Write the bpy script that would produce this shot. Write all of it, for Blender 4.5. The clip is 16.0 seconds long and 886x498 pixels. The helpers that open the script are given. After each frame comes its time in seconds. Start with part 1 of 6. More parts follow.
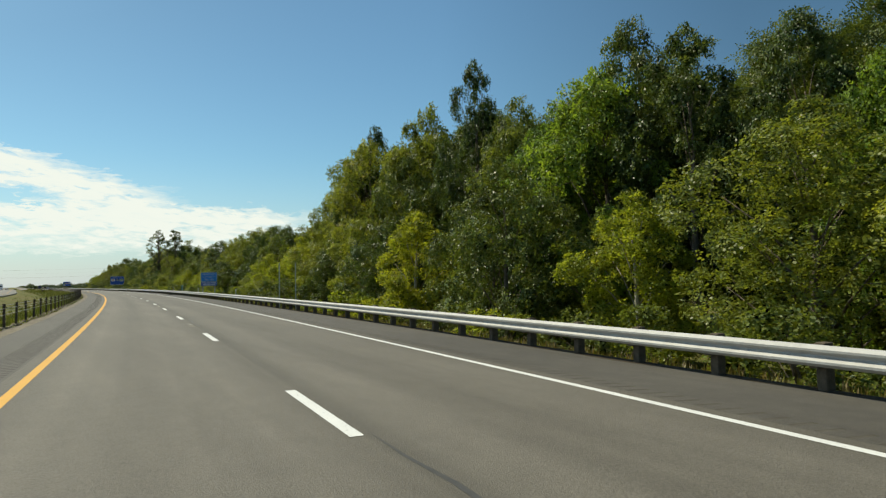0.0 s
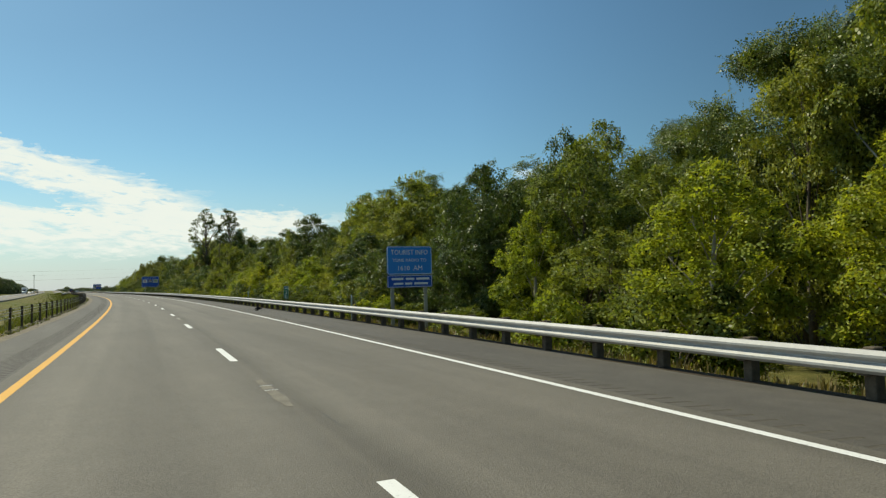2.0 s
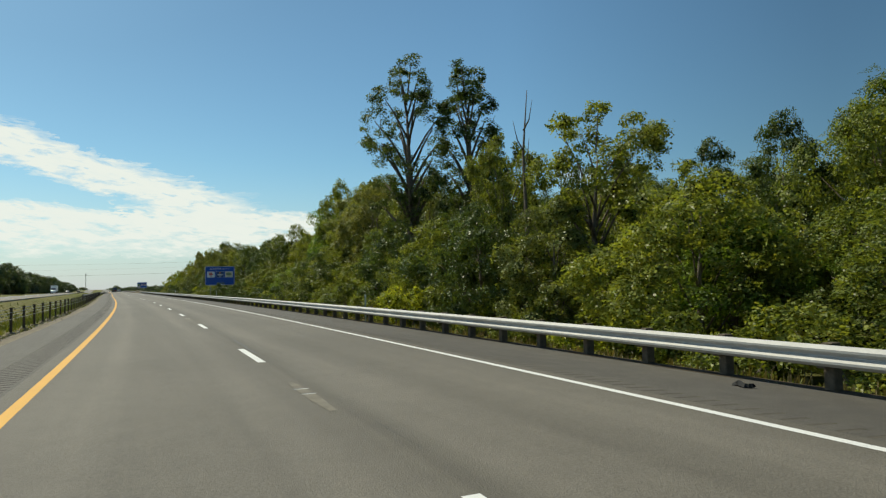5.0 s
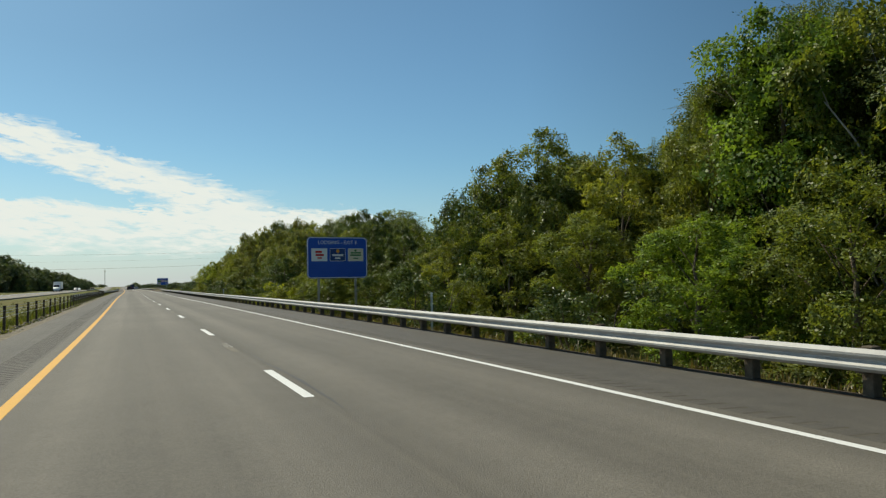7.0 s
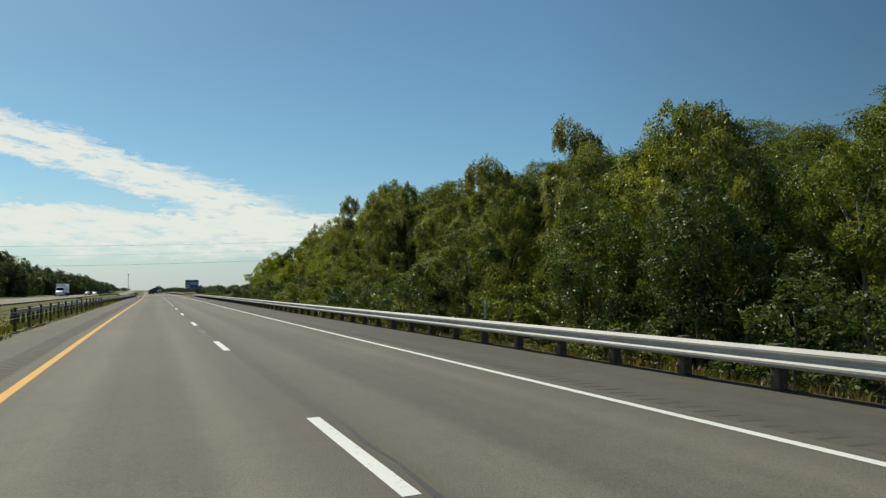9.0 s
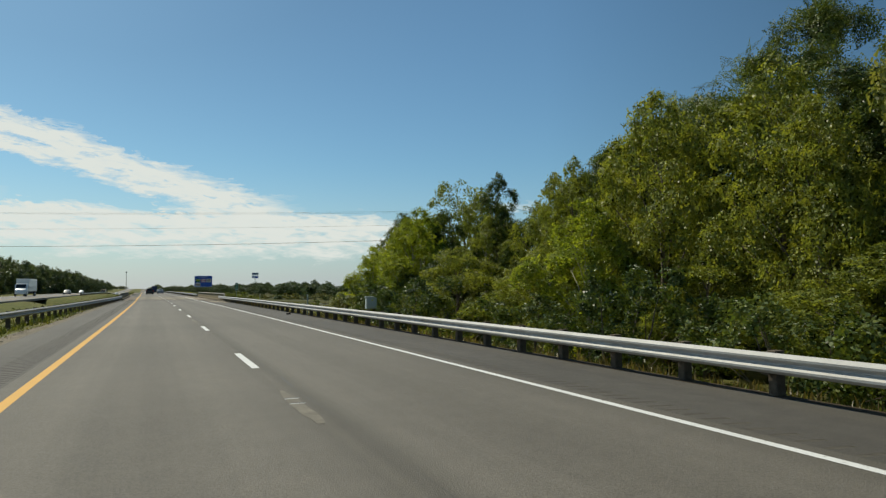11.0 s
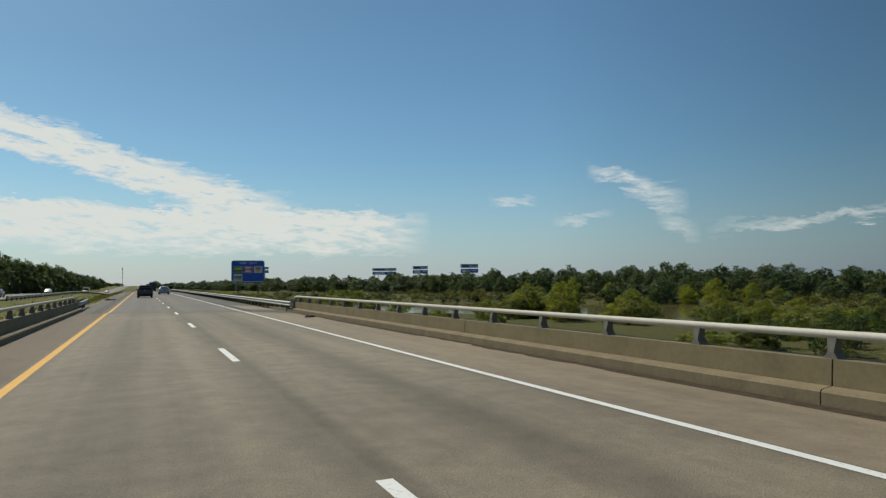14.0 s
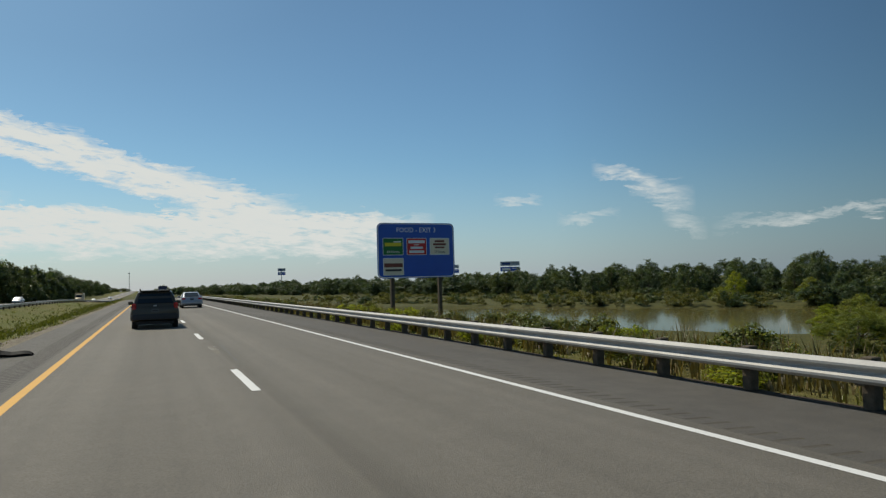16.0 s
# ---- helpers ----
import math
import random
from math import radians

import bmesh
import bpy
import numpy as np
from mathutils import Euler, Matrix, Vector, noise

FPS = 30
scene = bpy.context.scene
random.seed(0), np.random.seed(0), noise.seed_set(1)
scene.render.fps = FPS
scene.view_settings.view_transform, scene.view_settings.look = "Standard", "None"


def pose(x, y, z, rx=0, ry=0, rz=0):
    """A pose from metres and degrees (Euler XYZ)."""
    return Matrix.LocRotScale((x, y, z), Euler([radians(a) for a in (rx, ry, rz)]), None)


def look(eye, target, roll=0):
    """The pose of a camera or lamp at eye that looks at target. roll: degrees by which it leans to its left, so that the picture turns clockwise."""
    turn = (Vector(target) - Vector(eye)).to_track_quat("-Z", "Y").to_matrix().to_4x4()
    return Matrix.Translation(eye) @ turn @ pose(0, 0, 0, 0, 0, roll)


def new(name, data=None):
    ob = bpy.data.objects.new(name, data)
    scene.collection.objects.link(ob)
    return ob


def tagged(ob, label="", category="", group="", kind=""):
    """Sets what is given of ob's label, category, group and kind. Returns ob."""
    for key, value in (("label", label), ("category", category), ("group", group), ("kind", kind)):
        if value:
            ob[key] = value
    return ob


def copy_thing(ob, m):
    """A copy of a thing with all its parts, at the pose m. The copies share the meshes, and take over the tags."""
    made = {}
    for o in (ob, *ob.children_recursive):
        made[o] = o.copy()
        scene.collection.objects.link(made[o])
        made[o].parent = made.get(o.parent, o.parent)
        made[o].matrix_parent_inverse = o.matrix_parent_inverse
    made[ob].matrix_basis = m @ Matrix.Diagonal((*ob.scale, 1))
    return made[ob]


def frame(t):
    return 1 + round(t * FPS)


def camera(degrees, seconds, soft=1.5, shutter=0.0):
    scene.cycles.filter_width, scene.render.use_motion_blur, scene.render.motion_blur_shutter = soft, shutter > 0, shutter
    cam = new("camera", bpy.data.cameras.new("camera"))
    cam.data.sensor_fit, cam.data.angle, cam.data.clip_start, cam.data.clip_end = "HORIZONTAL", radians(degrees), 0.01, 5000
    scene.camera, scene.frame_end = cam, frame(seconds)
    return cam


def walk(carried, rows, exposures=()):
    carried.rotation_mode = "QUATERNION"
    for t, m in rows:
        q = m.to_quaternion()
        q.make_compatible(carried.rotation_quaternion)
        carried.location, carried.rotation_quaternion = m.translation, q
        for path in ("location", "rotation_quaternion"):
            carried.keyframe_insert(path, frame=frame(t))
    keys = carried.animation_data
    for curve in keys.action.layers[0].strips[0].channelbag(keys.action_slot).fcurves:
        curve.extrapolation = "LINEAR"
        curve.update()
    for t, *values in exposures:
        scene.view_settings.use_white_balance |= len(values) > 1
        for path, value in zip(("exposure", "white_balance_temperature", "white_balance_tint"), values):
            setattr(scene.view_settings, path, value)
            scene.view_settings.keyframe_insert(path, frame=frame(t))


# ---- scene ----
# ---------------------------------------------------------------- camera
cam = camera(68.57, 16.0, soft=1.3, shutter=0.0)
PATH = [
    (0.0, -0.040, 0.000, 1.535, 2.68, -1.09, -34.10),
    (0.5, 2.537, 16.142, 1.535, 2.90, -0.93, -33.58),
    (1.0, 5.035, 32.309, 1.531, 2.87, -1.01, -32.88),
    (1.5, 7.297, 48.502, 1.524, 2.85, -1.32, -32.20),
    (2.0, 9.386, 64.718, 1.535, 2.81, -1.44, -31.49),
    (2.5, 11.356, 80.955, 1.537, 2.79, -1.37, -30.85),
    (3.0, 13.044, 97.212, 1.542, 2.75, -1.28, -30.21),
    (3.5, 14.616, 113.486, 1.539, 2.94, -1.08, -29.61),
    (4.0, 16.019, 129.776, 1.529, 3.00, -1.05, -28.99),
    (4.5, 17.255, 146.079, 1.516, 3.03, -0.88, -28.37),
    (5.0, 18.334, 162.393, 1.496, 3.01, -1.10, -27.86),
    (5.5, 19.230, 178.719, 1.504, 2.96, -1.09, -27.46),
    (6.0, 19.989, 195.050, 1.512, 2.90, -1.08, -27.09),
    (6.5, 20.619, 211.388, 1.520, 2.85, -1.07, -26.76),
    (7.0, 21.129, 227.729, 1.528, 2.80, -1.06, -26.45),
    (7.5, 21.525, 244.073, 1.536, 2.75, -1.05, -26.16),
    (8.0, 22.027, 260.416, 1.474, 2.98, -1.29, -25.32),
    (8.5, 22.257, 276.739, 1.490, 3.40, -0.78, -24.98),
    (9.0, 22.422, 293.013, 1.486, 3.23, -0.90, -24.73),
    (9.5, 22.559, 309.238, 1.498, 3.26, -0.76, -24.65),
    (10.0, 22.703, 325.412, 1.510, 3.29, -0.62, -24.69),
    (10.5, 22.882, 341.536, 1.522, 3.32, -0.49, -24.78),
    (11.0, 23.089, 357.610, 1.534, 3.35, -0.35, -24.81),
    (11.5, 23.313, 373.658, 1.546, 3.38, -0.21, -24.80),
    (12.0, 23.538, 389.707, 1.539, 3.32, -0.55, -24.77),
    (12.5, 23.755, 405.755, 1.528, 3.55, -0.13, -24.81),
    (13.0, 23.907, 421.804, 1.567, 3.48, -0.36, -24.80),
    (13.5, 24.139, 437.853, 1.624, 3.10, -0.58, -24.95),
    (14.0, 24.298, 453.902, 1.614, 2.88, -0.79, -25.01),
    (14.5, 24.429, 469.951, 1.632, 2.77, -0.70, -24.71),
    (15.0, 24.528, 486.001, 1.636, 2.85, -0.85, -24.58),
    (15.5, 24.590, 502.051, 1.653, 2.94, -0.97, -24.63),
    (16.0, 24.612, 518.101, 1.663, 2.95, -1.61, -24.51),
]
walk(cam, [(t, pose(x, y, z, 90 + p, 0, yaw) @ pose(0, 0, 0, 0, 0, roll)) for t, x, y, z, p, roll, yaw in PATH],
     exposures=[(0.0, 0.04, 7650, 1), (3.0, -0.04, 7550, 0), (5.0, -0.06, 7500, 1), (8.0, -0.13, 7500, 3), (12.5, -0.31, 7300, 4), (16.0, -0.36, 7300, 7)])

# ---------------------------------------------------------------- world and sun
SUN_AZ, SUN_EL = 25.0, 52.0      # degrees: left of the +y axis, above the horizon
world = bpy.data.worlds.new("sky")
scene.world = world
world.use_nodes = True


def world_nodes():
    nt = world.node_tree
    nt.nodes.clear()
    N, L = nt.nodes.new, nt.links.new

    def m(op, a, b=None, c=None, clamp=False):
        n = N("ShaderNodeMath")
        n.operation, n.use_clamp = op, clamp
        for i, v in enumerate((a, b, c)):
            if v is None:
                continue
            if isinstance(v, (int, float)):
                n.inputs[i].default_value = v
            else:
                L(v, n.inputs[i])
        return n.outputs[0]

    tc = N("ShaderNodeTexCoord")
    sep = N("ShaderNodeSeparateXYZ")
    L(tc.outputs["Generated"], sep.inputs[0])
    az = m("MULTIPLY", m("ARCTAN2", m("MULTIPLY", sep.outputs[0], -1.0), sep.outputs[1]), 57.2958)
    el = m("MULTIPLY", m("ARCSINE", sep.outputs[2]), 57.2958)
    sky = N("ShaderNodeTexSky")
    sky.sky_type, sky.sun_disc = "NISHITA", False
    sky.sun_elevation, sky.sun_rotation = radians(SUN_EL), radians(-SUN_AZ)
    sky.altitude, sky.air_density, sky.dust_density, sky.ozone_density = 120, 1.0, 1.0, 2.4
    # wisps: noise drawn out along the streaks, over azimuth and elevation
    com = N("ShaderNodeCombineXYZ")
    L(m("MULTIPLY", az, 0.16), com.inputs[0])
    L(m("MULTIPLY", el, 0.62), com.inputs[1])
    n1 = N("ShaderNodeTexNoise")
    n1.inputs["Scale"].default_value, n1.inputs["Detail"].default_value, n1.inputs["Roughness"].default_value = 1.9, 10.0, 0.68
    n1.inputs["Distortion"].default_value = 0.35
    L(com.outputs[0], n1.inputs["Vector"])
    n2 = N("ShaderNodeTexNoise")
    n2.inputs["Scale"].default_value, n2.inputs["Detail"].default_value = 0.7, 3.0
    L(com.outputs[0], n2.inputs["Vector"])
    wob = m("MULTIPLY", m("SUBTRACT", n1.outputs[0], 0.5), 4.2)
    ew = m("ADD", el, wob)

    def band(e0, slope, a0, half_up, half_down, left, right, soft, strength):
        """A streak round the line el = e0 + slope * (az - a0), between two azimuths."""
        line = m("ADD", m("MULTIPLY", m("SUBTRACT", az, a0), slope), e0)
        d = m("SUBTRACT", ew, line)
        up = m("SUBTRACT", 1.0, m("DIVIDE", d, half_up), clamp=True)
        dn = m("ADD", 1.0, m("DIVIDE", d, half_down), clamp=True)
        ends = m("MULTIPLY", m("DIVIDE", m("SUBTRACT", left, az), soft, clamp=True),
                 m("DIVIDE", m("SUBTRACT", az, right), soft, clamp=True))
        core = m("MULTIPLY", m("POWER", up, 0.7), m("POWER", dn, 0.7))
        return m("MULTIPLY", m("MULTIPLY", core, ends), strength)

    parts = [
        band(9.2, 0.29, 0.0, 1.5, 1.9, 60, -13.0, 4.5, 1.9),      # long streak that climbs to the left
        band(5.75, 0.015, 0.0, 0.75, 3.2, 70, -24.0, 7.0, 2.0),      # flat bank below it
        band(7.3, 0.04, 12.0, 0.6, 0.5, 70, 9.0, 4.0, 0.8),
        band(8.7, 0.4, -40.2, 0.7, 0.8, -37.6, -43.0, 1.6, 0.8),
        band(7.1, 0.3, -43.2, 1.2, 1.3, -40.6, -46.0, 2.2, 0.62),   # lone puffs
        band(4.3, -0.07, -52.0, 0.45, 0.5, -47.0, -64.0, 4.0, 0.42),
        band(4.4, 0.5, -44.8, 0.9, 0.9, -43.2, -46.8, 1.5, 0.42),
        band(7.0, 0.0, -31.0, 0.4, 0.4, -29.0, -33.5, 1.2, 0.5),
        band(5.3, -0.1, -37.0, 0.5, 0.5, -34.5, -40.0, 1.5, 0.38),
        band(12.0, 0.25, 60.0, 2.5, 2.0, 130, 25.0, 15.0, 1.2),
    ]
    tot = parts[0]
    for p in parts[1:]:
        tot = m("ADD", tot, p)
    # fine filaments along the streaks
    com2 = N("ShaderNodeCombineXYZ")
    L(m("MULTIPLY", m("ADD", az, m("MULTIPLY", el, 1.6)), 0.3), com2.inputs[0])
    L(m("MULTIPLY", m("SUBTRACT", el, m("MULTIPLY", az, 0.2)), 1.5), com2.inputs[1])
    n3 = N("ShaderNodeTexNoise")
    n3.inputs["Scale"].default_value, n3.inputs["Detail"].default_value, n3.inputs["Roughness"].default_value = 1.3, 9.0, 0.62
    n3.inputs["Distortion"].default_value = 0.5
    L(com2.outputs[0], n3.inputs["Vector"])
    tex = m("ADD", m("MULTIPLY", n1.outputs[0], 2.6), m("SUBTRACT", m("MULTIPLY", n3.outputs[0], 2.6), 1.85))
    mask = m("MULTIPLY", tot, tex, clamp=True)
    mask = m("MULTIPLY", m("POWER", mask, 0.85), m("ADD", 0.74, m("MULTIPLY", n3.outputs[0], 0.5)), clamp=True)
    # haze towards the horizon
    haze = m("POWER", m("SUBTRACT", 1.0, m("DIVIDE", m("ABSOLUTE", el), 11.0), clamp=True), 1.7)
    haze = m("MULTIPLY", haze, 0.7)
    # brighter towards the sun's side
    side = m("ADD", m("MULTIPLY", az, 0.011), 0.8, clamp=True)
    hazecol = N("ShaderNodeMix")
    hazecol.data_type = "RGBA"
    L(side, hazecol.inputs[0])
    hazecol.inputs[6].default_value, hazecol.inputs[7].default_value = (3.35, 4.6, 6.6, 1), (7.35, 7.5, 8.8, 1)
    mix1 = N("ShaderNodeMix")
    mix1.data_type = "RGBA"
    L(haze, mix1.inputs[0])
    tint = N("ShaderNodeMix")
    tint.data_type, tint.blend_type = "RGBA", "MULTIPLY"
    tint.inputs[0].default_value = 1.0
    L(sky.outputs[0], tint.inputs[6])
    tint.inputs[7].default_value = (0.715, 1.075, 1.265, 1)
    L(tint.outputs[2], mix1.inputs[6])
    L(hazecol.outputs[2], mix1.inputs[7])
    # sky brightness by azimuth: up to 1.15 right of the sun, falling off far right
    gain = m("MINIMUM", m("MAXIMUM", m("ADD", m("MULTIPLY", m("SUBTRACT", 20.0, az), 0.0042), 1.0), 1.0), 1.15)
    gain = m("MULTIPLY", gain, m("MAXIMUM", m("ADD", m("MULTIPLY", m("ADD", az, 34.0), 0.0135), 1.0), 0.66))
    gain = m("MINIMUM", gain, 1.15)
    # the sky deepens with height on the sun's side
    deep = m("MULTIPLY", m("MULTIPLY", m("SUBTRACT", el, 4.0), 0.011), m("DIVIDE", m("ADD", az, 52.0), 52.0, clamp=True))
    gain = m("MULTIPLY", gain, m("SUBTRACT", 1.0, m("MINIMUM", m("MAXIMUM", deep, 0.0), 0.16)))
    dim = N("ShaderNodeVectorMath")
    dim.operation = "SCALE"
    L(mix1.outputs[2], dim.inputs[0])
    L(gain, dim.inputs["Scale"])
    mix2 = N("ShaderNodeMix")
    mix2.data_type = "RGBA"
    L(mask, mix2.inputs[0])
    L(dim.outputs[0], mix2.inputs[6])
    mix2.inputs[7].default_value = (9.5, 10.3, 11.1, 1)
    bg = N("ShaderNodeBackground")
    bg.inputs[1].default_value = 0.088
    L(mix2.outputs[2], bg.inputs[0])
    out = N("ShaderNodeOutputWorld")
    L(bg.outputs[0], out.inputs[0])


world_nodes()
sun_data = bpy.data.lights.new("sun", "SUN")
sun_data.energy, sun_data.angle, sun_data.color = 4.4, radians(0.53), (1.0, 0.955, 0.88)
sun = new("sun", sun_data)
_sv = Vector((-math.sin(radians(SUN_AZ)) * math.cos(radians(SUN_EL)), math.cos(radians(SUN_AZ)) * math.cos(radians(SUN_EL)), math.sin(radians(SUN_EL))))
sun.matrix_world = look(_sv * 200, (0, 0, 0))


# ---------------------------------------------------------------- the line of the road
# s runs along the dashed lane line, d to the right of it, z up
KNOTS = [0, 65, 130, 195, 260, 325, 390, 520, 560]
KAPPA = [0.0005150, 0.0005158, 0.0006511, 0.0006533, 0.0002789, -0.0002247, 0.0001459, 0.0000307, 0.0]
ST = np.arange(-400.0, 4600.0, 0.5)
_k = np.interp(ST, KNOTS, KAPPA)
_th = np.concatenate([[0], np.cumsum((_k[1:] + _k[:-1]) / 2) * 0.5])
_i0 = int(np.searchsorted(ST, 0.0))
TH = _th - _th[_i0] + (-0.157288)
_tm = (TH[1:] + TH[:-1]) / 2
XS = np.concatenate([[0], np.cumsum(-np.sin(_tm)) * 0.5])
YS = np.concatenate([[0], np.cumsum(np.cos(_tm)) * 0.5])
XS, YS = XS - XS[_i0] + (1.9263), YS - YS[_i0] + (-0.1478)


def head(s):
    return float(np.interp(s, ST, TH))


def rise(s, d):
    """The dip and the climb of the road far ahead, fading out to both sides."""
    s, d = np.asarray(s, float), np.asarray(d, float)
    q = np.clip((s - 640) / 260, 0, 1)
    r = np.clip((s - 980) / 900, 0, 1)
    side = np.clip((np.where(d < 0, -d - 40, d - 30)) / 30, 0, 1)
    return (-3.0 * q * q * (3 - 2 * q) + 4.6 * r * r * (3 - 2 * r)) * (1 - side * side * (3 - 2 * side))


def at(s, d, z=0.0):
    a = head(s)
    z = z + float(rise(s, d)) if s > 640 else z
    return Vector((float(np.interp(s, ST, XS)) + d * math.cos(a), float(np.interp(s, ST, YS)) + d * math.sin(a), z))


def place(s, d, z=0.0, turn=0.0):
    """A pose whose y axis runs along the road at s."""
    return Matrix.Translation(at(s, d, z)) @ Matrix.Rotation(head(s) + radians(turn), 4, "Z")


# ---------------------------------------------------------------- materials
def nodes_of(name):
    mat = bpy.data.materials.new(name)
    mat.use_nodes = True
    nt = mat.node_tree
    return mat, nt, nt.nodes["Principled BSDF"]


def noise_tex(nt, scale, detail=4.0, rough=0.55, coords="Object", stretch=None):
    tc = nt.nodes.new("ShaderNodeTexCoord")
    n = nt.nodes.new("ShaderNodeTexNoise")
    n.inputs["Scale"].default_value, n.inputs["Detail"].default_value, n.inputs["Roughness"].default_value = scale, detail, rough
    src = tc.outputs[coords]
    if stretch:
        mp = nt.nodes.new("ShaderNodeMapping")
        mp.inputs["Scale"].default_value = stretch
        nt.links.new(src, mp.inputs[0])
        src = mp.outputs[0]
    nt.links.new(src, n.inputs["Vector"])
    return n.outputs[0]


def ramp(nt, fac, stops):
    r = nt.nodes.new("ShaderNodeValToRGB")
    els = r.color_ramp.elements
    while len(els) < len(stops):
        els.new(0.5)
    for e, (p, c) in zip(els, stops):
        e.position, e.color = p, (*c, 1)
    nt.links.new(fac, r.inputs[0])
    return r.outputs[0]


def mixc(nt, fac, a, b, mode="MIX"):
    n = nt.nodes.new("ShaderNodeMix")
    n.data_type, n.blend_type = "RGBA", mode
    for i, v in ((0, fac), (6, a), (7, b)):
        if isinstance(v, (int, float)):
            n.inputs[i].default_value = v
        elif isinstance(v, tuple):
            n.inputs[i].default_value = (*v, 1)
        else:
            nt.links.new(v, n.inputs[i])
    return n.outputs[2]


def bump(nt, bsdf, height, dist, strength=1.0):
    b = nt.nodes.new("ShaderNodeBump")
    b.inputs["Distance"].default_value, b.inputs["Strength"].default_value = dist, strength
    nt.links.new(height, b.inputs["Height"])
    nt.links.new(b.outputs[0], bsdf.inputs["Normal"])


def plain(name, colour, rough=0.6, metal=0.0, vary=0.15, scale=6.0, spec=0.5, relief=0.0):
    """A surface with blotches at two scales round one colour."""
    mat, nt, b = nodes_of(name)
    a = noise_tex(nt, scale, 5, 0.6)
    c = noise_tex(nt, scale * 9, 3, 0.6)
    lo, hi = tuple(v * (1 - vary) for v in colour), tuple(min(1, v * (1 + vary)) for v in colour)
    col = mixc(nt, 0.35, ramp(nt, a, [(0.3, lo), (0.7, hi)]), ramp(nt, c, [(0.3, lo), (0.7, hi)]))
    nt.links.new(col, b.inputs["Base Color"])
    b.inputs["Roughness"].default_value, b.inputs["Metallic"].default_value = rough, metal
    b.inputs["Specular IOR Level"].default_value = spec
    if relief:
        bump(nt, b, c, relief)
    return mat


def asphalt(name, dark, light, warm=(1, 1, 1), patchy=0.5):
    mat, nt, b = nodes_of(name)
    grain = noise_tex(nt, 55, 3, 0.7)
    mid = noise_tex(nt, 2.2, 5, 0.6)
    wide = noise_tex(nt, 0.12, 4, 0.5)
    streak = noise_tex(nt, 1.0, 4, 0.6, stretch=(1.3, 0.012, 1))
    base = ramp(nt, streak, [(0.3, tuple(dark * w for w in warm)), (0.72, tuple(light * w for w in warm))])
    base = mixc(nt, 0.45, base, ramp(nt, wide, [(0.35, tuple(dark * w for w in warm)), (0.65, tuple(light * w for w in warm))]))
    base = mixc(nt, patchy, base, ramp(nt, mid, [(0.35, (0.72, 0.72, 0.72)), (0.68, (1.2, 1.2, 1.18))]), "MULTIPLY")
    base = mixc(nt, 0.5, base, ramp(nt, grain, [(0.3, (0.4, 0.4, 0.4)), (0.7, (1.6, 1.6, 1.6))]), "MULTIPLY")
    nt.links.new(base, b.inputs["Base Color"])
    b.inputs["Roughness"].default_value = 0.74
    b.inputs["Specular IOR Level"].default_value = 0.38
    bump(nt, b, grain, 0.012)
    return mat


def lane_asphalt(name, dark, light, warm, patchy=0.2):
    """Carriageway asphalt: grain, long streaks, paler wheel paths and a darker oil strip along the middle of each lane (UV: offset, station)."""
    mat = asphalt(name, dark, light, warm, patchy)
    nt = mat.node_tree
    b = nt.nodes["Principled BSDF"]
    col = b.inputs["Base Color"].links[0].from_socket
    uv, sep = nt.nodes.new("ShaderNodeUVMap"), nt.nodes.new("ShaderNodeSeparateXYZ")
    nt.links.new(uv.outputs[0], sep.inputs[0])

    def m(op, a, c):
        n = nt.nodes.new("ShaderNodeMath")
        n.operation = op
        for i, v in enumerate((a, c)):
            if isinstance(v, (int, float)):
                n.inputs[i].default_value = v
            else:
                nt.links.new(v, n.inputs[i])
        return n.outputs[0]

    com = nt.nodes.new("ShaderNodeCombineXYZ")
    nt.links.new(m("MULTIPLY", sep.outputs[0], 1.6), com.inputs[0])
    nt.links.new(m("MULTIPLY", sep.outputs[1], 0.012), com.inputs[1])
    st = nt.nodes.new("ShaderNodeTexNoise")
    st.inputs["Scale"].default_value, st.inputs["Detail"].default_value = 1.0, 6.0
    nt.links.new(com.outputs[0], st.inputs["Vector"])
    # distance from the middle of a lane, 0 to 1.85
    off = m("ABSOLUTE", m("SUBTRACT", m("ABSOLUTE", sep.outputs[0], 0.0), 1.85), 0.0)
    off = m("DIVIDE", m("ADD", off, m("MULTIPLY", m("SUBTRACT", st.outputs[0], 0.5), 0.5)), 1.85)
    path = ramp(nt, off, [(0.0, (0.9, 0.897, 0.89)), (0.2, (0.93, 0.93, 0.927)), (0.42, (1.06, 1.06, 1.06)), (0.62, (1.08, 1.08, 1.08)), (0.82, (0.98, 0.98, 0.98)), (1.0, (0.82, 0.815, 0.805))])
    col = mixc(nt, 0.85, col, path, "MULTIPLY")
    col = mixc(nt, 0.6, col, ramp(nt, st.outputs[0], [(0.3, (0.8, 0.8, 0.8)), (0.7, (1.16, 1.16, 1.16))]), "MULTIPLY")
    joint = m("ADD", m("ADD", sep.outputs[0], m("MULTIPLY", m("SUBTRACT", st.outputs[0], 0.5), 0.3)), 0.5)
    col = mixc(nt, 0.8, col, ramp(nt, joint, [(0.4, (1.0, 1.0, 1.0)), (0.5, (1.1, 1.1, 1.09)), (0.6, (0.8, 0.8, 0.79)), (0.72, (0.82, 0.82, 0.81)), (0.95, (1.0, 1.0, 1.0))]), "MULTIPLY")
    nt.links.new(col, b.inputs["Base Color"])
    return mat


